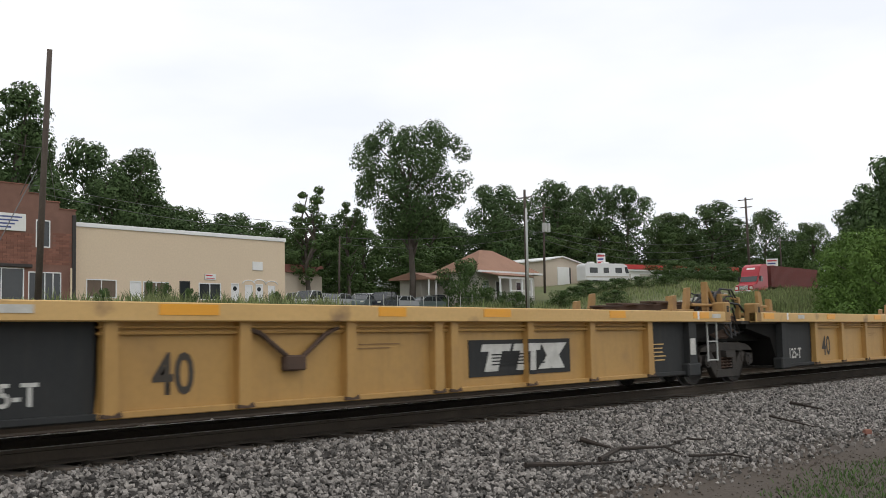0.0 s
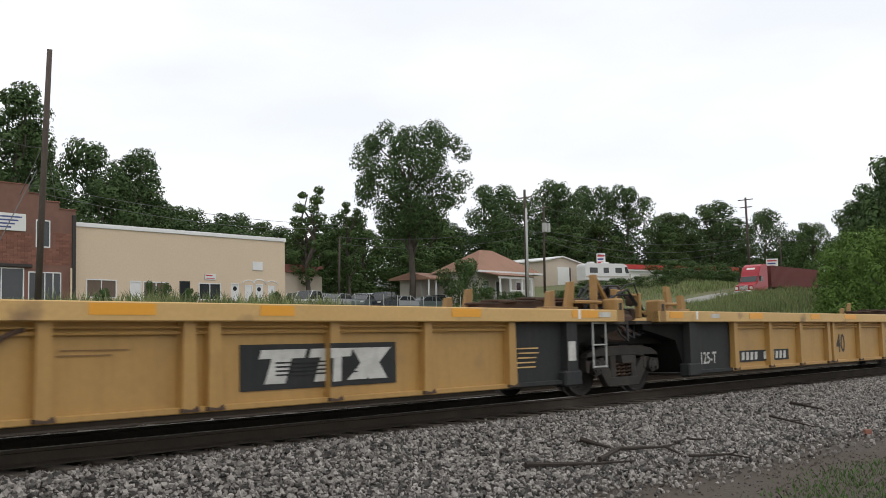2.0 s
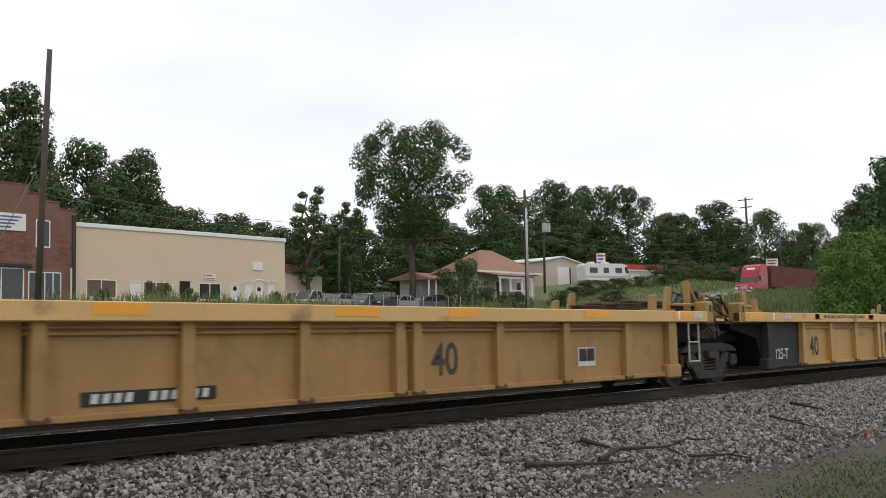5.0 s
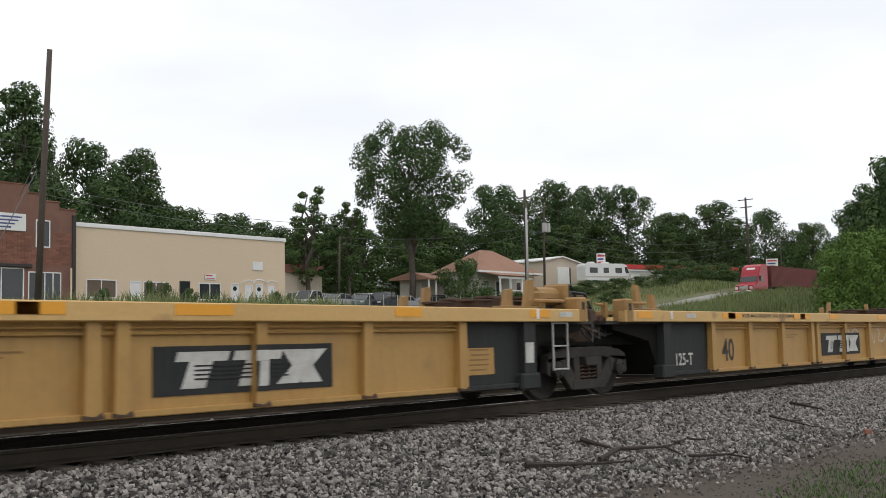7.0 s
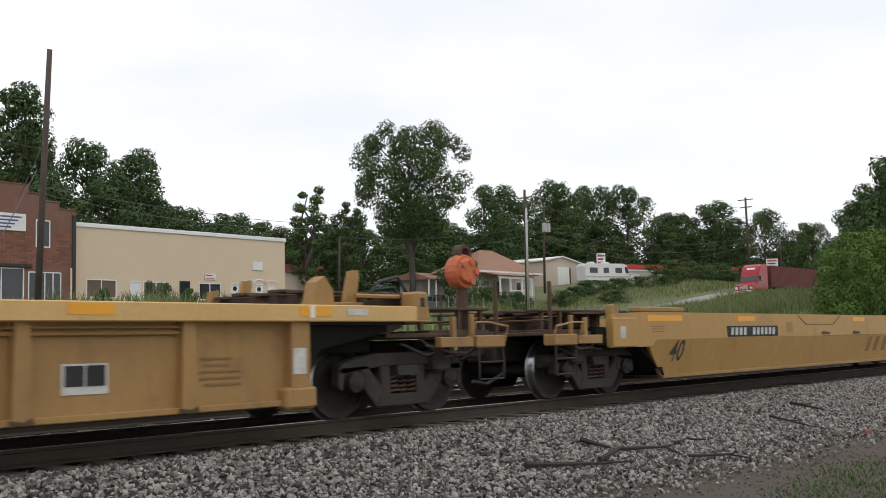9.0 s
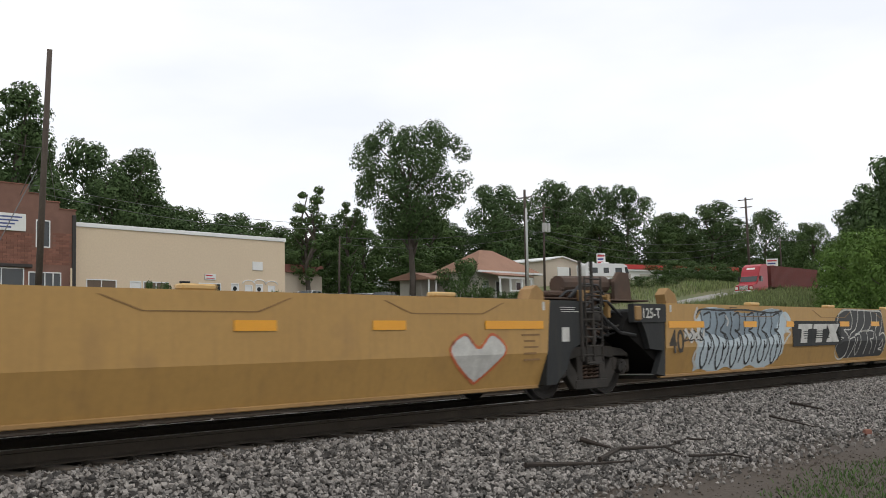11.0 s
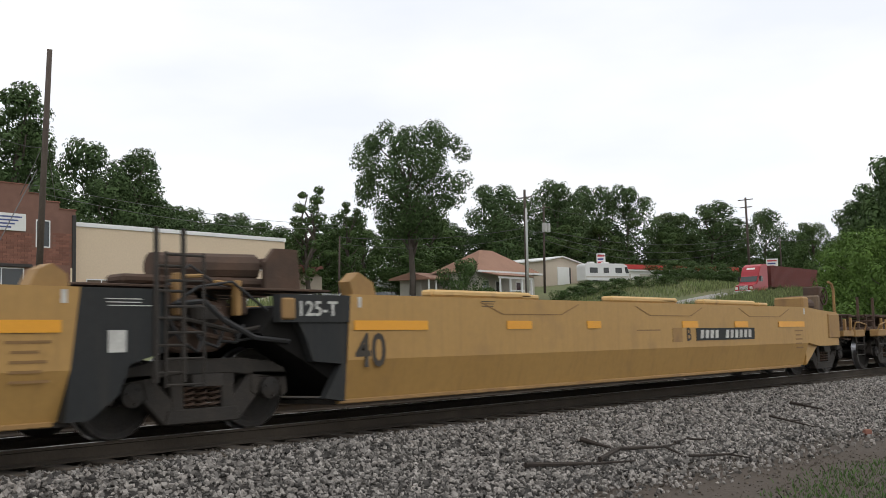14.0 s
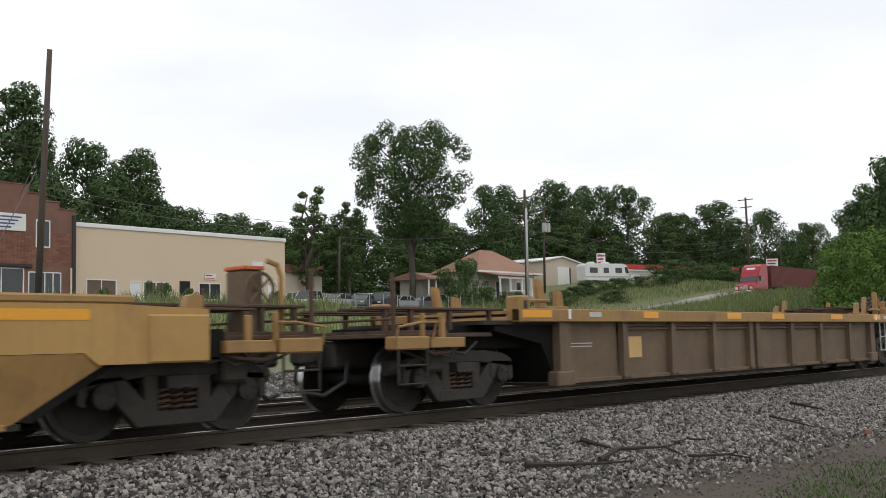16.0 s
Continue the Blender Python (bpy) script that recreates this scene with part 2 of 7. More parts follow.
def tube(bm, pts, r, seg=8, r1=None, caps=True):
    """A round bar along a line of points, tapering from r to r1."""
    pts = [Vector(p) for p in pts]
    r1 = r if r1 is None else r1
    rings, up = [], None
    for i, p in enumerate(pts):
        d = (pts[min(i + 1, len(pts) - 1)] - pts[max(i - 1, 0)]).normalized()
        side = d.cross(up) if up is not None else d.orthogonal()
        side = side.normalized() if side.length > 1e-4 else d.orthogonal().normalized()
        up = side.cross(d).normalized()
        rr = r + (r1 - r) * i / max(1, len(pts) - 1)
        rings.append([bm.verts.new(p + rr * (math.cos(2 * math.pi * k / seg) * side + math.sin(2 * math.pi * k / seg) * up)) for k in range(seg)])
    fs = []
    for a, b in zip(rings, rings[1:]):
        for k in range(seg):
            fs.append(bm.faces.new((a[k], a[(k + 1) % seg], b[(k + 1) % seg], b[k])))
    if caps:
        fs += [bm.faces.new(rings[0][::-1]), bm.faces.new(rings[-1])]
    bmesh.ops.recalc_face_normals(bm, faces=fs)
    return bm


def lathe(bm, profile, seg=28, at=(0, 0, 0)):
    """Turn a closed outline of (radius, y) about the y axis."""
    rings = []
    for k in range(seg):
        a = 2 * math.pi * k / seg
        rings.append([bm.verts.new((at[0] + r * math.cos(a), at[1] + y, at[2] + r * math.sin(a))) for r, y in profile])
    fs = []
    for k in range(seg):
        a, b = rings[k], rings[(k + 1) % seg]
        for i in range(len(profile) - 1):
            fs.append(bm.faces.new((a[i], a[i + 1], b[i + 1], b[i])))
    bmesh.ops.recalc_face_normals(bm, faces=fs)
    return bm


def B():
    return bmesh.new()


def writing(text, x0, x1, z0, z1, y, material, parent, name="lettering", lean=0.0):
    """Raised lettering on a face that looks towards -y."""
    cu = bpy.data.curves.new("writing", "FONT")
    cu.body, cu.size, cu.extrude, cu.resolution_u = text, 1.0, 0.0, 3
    cu.offset = 0.018
    tmp = new("writing", cu)
    bpy.context.view_layer.update()
    me = bpy.data.meshes.new_from_object(tmp.evaluated_get(bpy.context.evaluated_depsgraph_get()))
    bpy.data.objects.remove(tmp)
    co = [v.co.copy() for v in me.vertices]
    ax, bx = min(c.x for c in co), max(c.x for c in co)
    ay, by = min(c.y for c in co), max(c.y for c in co)
    for v in me.vertices:
        u, w = (v.co.x - ax) / (bx - ax), (v.co.y - ay) / (by - ay)
        v.co = Vector((x0 + u * (x1 - x0) + lean * (w - 0.5) * (z1 - z0), y, z0 + w * (z1 - z0)))
    me.materials.clear()
    me.materials.append(M[material])
    me.name = name
    ob = new(name, me)
    ob.parent = parent
    return ob


def smooth_step(v, a, b):
    t = min(1.0, max(0.0, (v - a) / (b - a)))
    return t * t * (3 - 2 * t)


def ground_z(x, y):
    """Height of the land: low by the camera, a ballast shoulder, the track bed, then a bank that rises to the town."""
    if y < -3.2:
        return -0.82
    if y < -1.1:
        return -0.82 + (y + 3.2) / 2.1 * 0.54
    if y < 7:
        return -0.28
    rise = 4.95 + 5.0 * smooth_step(x, 85, 135)
    z = -0.28 + min(1.0, (y - 7) / 55) * rise
    if y > 62:
        z += (y - 62) * 0.012
    if y > 100:
        z += min(y - 100, 120) * 0.05
    return z


# ---- ground and track ----
def grid(name, xs, ys, zf, material, label="", kind="structure"):
    nx, ny = len(xs), len(ys)
    vs = [(x, y, zf(x, y)) for y in ys for x in xs]
    fs = [(j * nx + i, j * nx + i + 1, (j + 1) * nx + i + 1, (j + 1) * nx + i) for j in range(ny - 1) for i in range(nx - 1)]
    me = bpy.data.meshes.new(name)
    me.from_pydata(vs, [], fs)
    me.polygons.foreach_set("use_smooth", [True] * len(fs))
    me.materials.append(M[material])
    return tagged(new(name, me), label, name.replace("_", " "), kind=kind)


def rough_z(x, y):
    d = 0.05 if y < 7 else 0.25
    return ground_z(x, y) + d * noise.noise(Vector((x * 0.35, y * 0.35, 0))) - (0.05 if y < 7 else 0.0)


gx = [-1500, -700, -320, -160] + list(range(-80, 240, 4)) + [280, 360, 480, 700, 1100, 1800]
gy = [-1200, -500, -200, -80, -40, -25, -16, -12, -10, -8, -7, -6.2, -5.4, -4.6, -3.9, -3.2, -2.6, -1.9, -1.1, 0, 2, 4, 6, 7] + list(range(9, 72, 3)) + list(range(75, 230, 8)) + [300, 500, 900, 1800]
grid("ground", gx, gy, rough_z, "meadow", "rough green meadow land rising to the town")


def strip_z(lift):
    return lambda x, y: ground_z(x, y) + lift + 0.025 * noise.noise(Vector((x * 1.3, y * 1.3, 3)))


fx = [-12 + 0.5 * i for i in range(110)]
grid("dirt_verge", fx, [-9.5 + 0.35 * i for i in range(22)], strip_z(0.02), "dirt", "bare brown dirt beside the ballast")
grid("ballast_bed", [-420, -200, -60] + fx[::2] + [60, 120, 250, 420], [-3.1, -2.7, -2.3, -1.9, -1.5, -1.1, -0.6, 0, 1.5, 3, 4.5, 6, 6.9, 9, 11, 13], strip_z(0.045), "gravelbed", "crushed stone bed under both tracks, darkened for the gaps between stones")

TRACK_Y = 0.7525
RAIL_SPAN = (-420.0, 420.0)


def rail(y, label):
    """A T-section rail with a polished running surface, its top at height 0."""
    ob = thing("rail", label, "rail", "rails of the two tracks", at=pose(0, y, 0))
    bm = B()
    prism(bm, [(-0.075, -0.18), (0.075, -0.18), (0.075, -0.165), (0.012, -0.14), (0.01, -0.045), (0.036, -0.035), (0.036, -0.006),
               (-0.036, -0.006), (-0.036, -0.035), (-0.01, -0.045), (-0.012, -0.14), (-0.075, -0.165)], *RAIL_SPAN, axis="x")
    part("web", bm, "railrust", ob)
    bm = B()
    prism(bm, [(-0.028, -0.005), (0.028, -0.005), (0.026, 0.0), (-0.026, 0.0)], *RAIL_SPAN, axis="x")
    part("running_surface", bm, "railtop", ob, "polished running surface")
    return ob


SECOND_Y = 4.75
for y in (TRACK_Y - 0.7525, TRACK_Y + 0.7525, SECOND_Y - 0.7525, SECOND_Y + 0.7525):
    rail(y, "rusty brown steel rail on wooden ties")


def tie_mesh():
    bm = box(B(), -0.11, 0.11, -1.3, 1.3, -0.34, -0.178, 0.012)
    me = bpy.data.meshes.new("railroad_tie")
    bm.to_mesh(me)
    bm.free()
    me.materials.append(M["tie"])
    return me


TIE = tie_mesh()
rng = random.Random(5)
for cy in (TRACK_Y, SECOND_Y):
    for i in range(90):
        ob = tagged(new("railroad_tie", TIE), "dark weathered wooden tie half buried in ballast", "railroad tie", "ties under the tracks")
        ob.matrix_basis = pose(-6 + 0.54 * i + rng.uniform(-0.03, 0.03), cy + rng.uniform(-0.06, 0.06), rng.uniform(-0.012, 0.012), 0, 0, rng.uniform(-1, 1))


def stones(name, count, region, size, material, label, seed, lift=0.0, fade=True):
    """Loose broken stones strewn over the land: one object."""
    r = np.random.RandomState(seed)
    base = np.array([(math.cos(t), math.sin(t), -0.5) for t in (0, 1.571, 3.142, 4.712)] + [(0.8 * math.cos(t), 0.8 * math.sin(t), 0.55) for t in (0.785, 2.356, 3.927, 5.498)])
    tri = np.array([(0, 2, 1), (0, 3, 2), (4, 5, 6), (4, 6, 7), (0, 1, 4), (1, 5, 4), (1, 2, 5), (2, 6, 5), (2, 3, 6), (3, 7, 6), (3, 0, 7), (0, 4, 7)])
    x0, x1, y0, y1 = region
    vs, fs = [], []
    px, py = r.uniform(x0, x1, count), r.uniform(y0, y1, count)
    for i in range(count):
        x, y = px[i], py[i]
        edge = (y + 2.85 - 0.35 * noise.noise(Vector((x * 0.4, 0, 7)))) / 0.55
        if fade and edge < 0 and r.rand() > math.exp(edge * 1.1):
            continue
        a, b = r.uniform(0, 6.283, 2)
        ca, sa, cb, sb = math.cos(a), math.sin(a), math.cos(b), math.sin(b)
        rot = np.array([(ca, -sa, 0), (sa, ca, 0), (0, 0, 1)]) @ np.array([(1, 0, 0), (0, cb, -sb), (0, sb, cb)])
        s = size * (0.55 + 0.9 * r.rand() ** 1.6) * r.uniform(0.65, 1.2, 3)
        co = (base * s + r.uniform(-0.3, 0.3, (8, 3)) * size) @ rot.T
        vs.append(co + np.array((x, y, ground_z(x, y) + 0.05 + lift + r.uniform(-0.012, 0.03))))
        fs.append(tri + 8 * (len(vs) - 1))
    vs, fs = np.concatenate(vs), np.concatenate(fs)
    me = bpy.data.meshes.new(name)
    me.from_pydata(vs.tolist(), [], fs.tolist())
    me.materials.append(M[material])
    return tagged(new(name, me), label, "gravel", kind="stuff")


stones("ballast_stones", 76000, (1.5, 34.0, -4.4, -0.42), 0.028, "ballast", "loose grey crushed ballast stones", 3)
stones("rail_side_stones", 7000, (1.0, 36.0, -0.75, -0.08), 0.028, "dirtstone", "dark brown oily stones along the rail", 9, -0.012, False)
stones("dirt_pebbles", 16000, (5.0, 32.0, -7.0, -2.4), 0.016, "dirtstone", "small brown pebbles scattered on the dirt", 8, -0.045, False)
stones("track_stones", 12000, (2.0, 30.0, 1.6, 4.0), 0.036, "ballast", "loose grey stones between the tracks", 4)
stones("far_stones", 8000, (4.0, 26.0, 4.0, 13.0), 0.045, "ballast", "loose grey stones on the second track", 6)


def blades(name, spots, material, label, height, width, seed, category="grass", lean=0.35):
    """Grass and weeds: thin tapered blades at the given spots, one object."""
    r = random.Random(seed)
    vs, fs = [], []
    for x, y, z, k in spots:
        h = height * k * r.uniform(0.55, 1.25)
        a, w = r.uniform(0, 6.283), width * r.uniform(0.6, 1.3)
        dx, dy = math.cos(a) * w, math.sin(a) * w
        lx, ly = r.gauss(0, lean) * h, r.gauss(0, lean) * h
        n = len(vs)
        vs += [(x - dx, y - dy, z), (x + dx, y + dy, z), (x + dx * 0.8 + lx * 0.4, y + dy * 0.8 + ly * 0.4, z + h * 0.6), (x - dx * 0.8 + lx * 0.4, y - dy * 0.8 + ly * 0.4, z + h * 0.6), (x + lx, y + ly, z + h)]
        fs += [(n, n + 1, n + 2, n + 3), (n + 3, n + 2, n + 4)]
    me = bpy.data.meshes.new(name)
    me.from_pydata(vs, [], fs)
    me.materials.append(M[material])
    return tagged(new(name, me), label, category, kind="stuff")


rng = random.Random(11)
spots = []
while len(spots) < 20000:
    x, y = rng.uniform(7.5, 24), rng.uniform(-8.6, -3.4)
    f = noise.noise(Vector((x * 0.5, y * 0.5, 2))) * 0.9 + (-5.15 - y) * 1.2 - max(0, (10.2 - x)) * 0.7
    if f > rng.uniform(-0.35, 0.6):
        spots.append((x, y, ground_z(x, y) - 0.01, 1.0))
blades("lawn_grass", spots, "grass", "short green grass at the edge of the dirt", 0.085, 0.008, 12)
spots = []
while len(spots) < 52000:
    x, y = rng.uniform(25, 150), rng.uniform(9, 60)
    f = noise.noise(Vector((x * 0.09, y * 0.09, 5)))
    if f > rng.uniform(-0.5, 0.35) and not (38 < x < 78 and y > 56) and not (96 < x and 45.5 < y < 50.5):
        spots.append((x, y, ground_z(x, y) - 0.05, 0.75 + 0.9 * max(0, f)))
for i in range(14000):
    x, y = rng.uniform(92, 156), rng.uniform(36, 45.0)
    spots.append((x, y, ground_z(x, y) - 0.05, 1.5 + 0.6 * noise.noise(Vector((x * 0.2, y * 0.2, 1)))))
for cx, cy, n in ((43.0, 55.0, 380), (45.5, 56.0, 450), (58.5, 58.0, 350), (40.0, 52.0, 500), (56.0, 57.0, 900), (50.0, 55.0, 500), (61.0, 56.5, 600), (34.0, 49.0, 400), (86.5, 57.0, 900), (84.0, 56.0, 600)):
    for i in range(n):
        x, y = rng.gauss(cx, 1.3), rng.gauss(cy, 1.0)
        spots.append((x, y, ground_z(x, y) - 0.05, 0.85 + 1.2 * rng.random() ** 2))
blades("tall_weeds", spots, "weeds", "tall green weeds on the bank beside the tracks", 0.75, 0.045, 13, "weeds", 0.25)


# ---- the train ----
WHEEL_R = 0.47
CACHE = {}


def shared(name, key, build, material, parent, label="", smooth=False):
    """A part whose mesh is made once and shared."""
    if key not in CACHE:
        bm = B()
        build(bm)
        me = bpy.data.meshes.new(name)
        bm.normal_update()
        bm.to_mesh(me)
        bm.free()
        if smooth:
            me.polygons.foreach_set("use_smooth", [True] * len(me.polygons))
        for one in (material if isinstance(material, list) else [material]):
            me.materials.append(M[one])
        CACHE[key] = me
    ob = new(name, CACHE[key])
    ob.parent = parent
    if label:
        ob["label"] = label
    return ob


def wheelset_mesh(bm):
    r = WHEEL_R
    for s in (-1, 1):
        prof = [(0.0, 0.12), (0.11, 0.12), (0.13, 0.055), (r - 0.13, 0.03), (r - 0.075, 0.07), (r - 0.012, 0.075), (r, 0.066), (r + 0.001, -0.05), (r + 0.024, -0.058),
                (r + 0.024, -0.075), (r - 0.075, -0.078), (r - 0.13, -0.03), (0.13, -0.02), (0.11, -0.08), (0.0, -0.08)]
        lathe(bm, [(a, s * (0.7525 + b)) for a, b in prof], 30)
        lathe(bm, [(0.0, s * 0.86), (0.08, s * 0.86), (0.085, s * 1.06), (0.13, s * 1.07), (0.13, s * 1.17), (0.05, s * 1.19), (0.0, s * 1.19)], 14)
        for k in range(3):
            a = 2.1 * k
            lathe(bm, [(0, s * 1.2), (0.022, s * 1.2), (0.022, s * 1.17)], 6, (0.085 * math.cos(a), 0, 0.085 * math.sin(a)))
    lathe(bm, [(0.085, -0.7), (0.085, 0.7)], 14)
    for f in bm.faces:
        c = f.calc_center_median()
        rad = math.hypot(c.x, c.z)
        f.material_index = 1 if rad > r - 0.02 and 0.68 < abs(c.y) < 0.84 else 0


def side_frame_mesh(s):
    def build(bm):
        y0, y1 = s * 0.97, s * 1.13
        prism(bm, [(-1.18, 0.60), (-1.15, 0.70), (-0.95, 0.76), (-0.5, 0.83), (0.5, 0.83), (0.95, 0.78), (1.15, 0.70), (1.18, 0.60), (1.10, 0.58), (0.72, 0.62), (0.4, 0.66), (-0.4, 0.66), (-0.72, 0.62), (-1.10, 0.58)], y0, y1)
        prism(bm, [(-0.50, 0.13), (0.50, 0.13), (0.46, 0.29), (-0.46, 0.29)], y0, y1)
        for k in (-1, 1):
            prism(bm, [(k * 0.50, 0.13), (k * 0.30, 0.29), (k * 0.66, 0.66), (k * 1.0, 0.66)], s * 0.985, s * 1.115)
            prism(bm, [(k * 0.25, 0.25), (k * 0.41, 0.25), (k * 0.43, 0.70), (k * 0.25, 0.70)], s * 0.98, s * 1.12)
            prism(bm, [(k * 1.18, 0.66), (k * 1.20, 0.42), (k * 1.12, 0.36), (k * 1.07, 0.58), (k * 0.78, 0.60), (k * 0.73, 0.40), (k * 0.66, 0.44), (k * 0.66, 0.68)], y0, y1)
            box(bm, k * 0.915 - 0.11, k * 0.915 + 0.11, min(s * 0.99, s * 1.1), max(s * 0.99, s * 1.1), 0.50, 0.63, 0.02)
        bmesh.ops.bevel(bm, geom=[e for e in bm.edges if e.calc_length() > 0.12], offset=0.012, segments=1, affect="EDGES")
    return build


def springs_mesh(s):
    def build(bm):
        for cx in (-0.17, 0.0, 0.17):
            pts = [(cx + 0.072 * math.cos(a), s * 1.05 + 0.072 * math.sin(a), 0.29 + 0.27 * a / (2 * math.pi * 4.5)) for a in np.linspace(0, 2 * math.pi * 4.5, 46)]
            tube(bm, pts, 0.017, 5)
    return build


def bolster_mesh(bm):
    prism(bm, [(-1.22, 0.53), (1.22, 0.53), (1.2, 0.66), (0.7, 0.70), (0.4, 0.74), (-0.4, 0.74), (-0.7, 0.70), (-1.2, 0.66)], -0.2, 0.2, axis="x")
    box(bm, -0.25, 0.25, -0.25, 0.25, 0.72, 0.80, 0.02)
    for k in (-1, 1):
        box(bm, k * 0.45 - 0.05, k * 0.45 + 0.05, -0.9, 0.9, 0.33, 0.43, 0.015)
        tube(bm, [(k * 0.5, -0.3, 0.5), (k * 0.3, 0.0, 0.75), (k * 0.5, 0.3, 0.5)], 0.03, 6)


WHEELS = []


def add_truck(car, x, name="truck"):
    tr = shared(name, "bolster", bolster_mesh, "under", car, "dark greasy cast-steel truck")
    tr.location = (x, 0, 0)
    for s in (-1, 1):
        shared("side_frame", f"frame{s}", side_frame_mesh(s), "under", tr)
        shared("spring_nest", f"spring{s}", springs_mesh(s), "rust", tr, "rusty coil springs")
    for k in (-1, 1):
        w = shared("wheelset", "wheelset", wheelset_mesh, ["wheel", "tread"], tr, "steel wheels with polished treads", smooth=False)
        w.location = (k * 0.915, 0, WHEEL_R)
        WHEELS.append((w, k * 0.915))
    return tr


def ladder(car, x0, x1, z0, z1, rungs, y=-1.5, material="under"):
    bm = B()
    for x in (x0, x1):
        tube(bm, [(x, y, z0), (x, y, z1)], 0.018, 6)
    for i in range(rungs):
        z = z0 + 0.02 + (z1 - z0 - 0.05) * i / max(1, rungs - 1)
        tube(bm, [(x0, y, z), (x1, y, z)], 0.014, 6)
    part("ladder", bm, material, car)


def stripe(car, x0, x1, z0, z1, y=-1.5, material="orange", name="reflective_stripe", label=""):
    return part(name, box(B(), x0, x1, y - 0.004, y + 0.003, z0, z1), material, car, label)


def logo_plate(car, x0, x1, z0, z1, y):
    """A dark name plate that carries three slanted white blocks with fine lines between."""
    pl = part("name_plate", box(B(), x0, x1, y - 0.006, y + 0.004, z0, z1), "black", car, "charcoal plate with slanted white blocks")
    w, h = x1 - x0, z1 - z0
    bm = B()
    yy0, yy1 = y - 0.014, y - 0.007

    def slab(a, b, c, d, lean=0.08):
        prism(bm, [(x0 + w * (a + lean * c), z0 + h * c), (x0 + w * (b + lean * c), z0 + h * c), (x0 + w * (b + lean * d), z0 + h * d), (x0 + w * (a + lean * d), z0 + h * d)], yy0, yy1)
    for a in (0.05, 0.35):
        slab(a, a + 0.27, 0.68, 0.88)
        slab(a + 0.075, a + 0.195, 0.13, 0.68)
    slab(0.62, 0.75, 0.13, 0.88, 0.24)
    part("white_block", bm, "wornwhite", pl)
    bm = B()
    yy0, yy1 = y - 0.0155, y - 0.0085
    slab(0.82, 0.95, 0.13, 0.88, -0.15)
    part("white_block", bm, "wornwhite", pl)
    bm = B()
    for i in range(4):
        z = z0 + h * (0.30 + 0.09 * i)
        box(bm, x0 + w * 0.2, x0 + w * 0.72, y - 0.019, y - 0.0165, z, z + h * 0.035)
    part("fine_line", bm, "black", pl)
    return pl


def number_plate(car, x0, x1, z0, z1, y, digits=6, lean=0.12):
    """The car's number, as plain slanted white bars on a dark plate."""
    pl = part("number_plate", box(B(), x0, x1, y - 0.006, y + 0.004, z0, z1), "black", car, "dark plate with plain white bars")
    w, h = x1 - x0, z1 - z0
    n = 4 + digits + 1.2
    step = w * 0.9 / n
    for i in range(4 + digits):
        x = x0 + w * 0.06 + step * (i + (1.2 if i > 3 else 0))
        part("bar", prism(B(), [(x, z0 + h * 0.16), (x + step * 0.6, z0 + h * 0.16), (x + step * 0.6 + lean * h, z0 + h * 0.84), (x + lean * h, z0 + h * 0.84)], y - 0.01, y - 0.0065), "wornwhite", pl)


def data_block(car, x0, x1, z0, z1, y, material="faint", rows=4, seed=1):
    """Small stencilled data that cannot be read: plain bars."""
    r = random.Random(seed)
    for i in range(rows):
        z = z1 - (z1 - z0) * (i + 0.25) / rows
        a = r.uniform(0, 0.15)
        part("data_line", box(B(), x0 + (x1 - x0) * a, x1 - (x1 - x0) * r.uniform(0, 0.4), y - 0.004, y - 0.001, z - (z1 - z0) / rows * 0.16, z + (z1 - z0) / rows * 0.14), material, car)


PITCH = 17.95


def chord_text(car):
    """The load limit lettered on the top chord, between two orange stripes."""
    writing("52,900 LBS. MAX. GROSS WT. FOR 20 FT. CONTAINER", 4.72, 7.85, 1.305, 1.385, -1.566, "stencil", car)
    stripe(car, 4.1, 4.66, 1.29, 1.405, -1.563)
    stripe(car, 7.9, 8.4, 1.29, 1.405, -1.563)


def gusset(bm, x, z, h, w=0.32, y0=-1.5, y1=-1.2, k=1):
    prism(bm, [(x, z), (x + k * w, z), (x + k * w * 0.72, z + h * 0.9), (x + k * w * 0.4, z + h), (x, z + h * 0.92)], y0, y1)


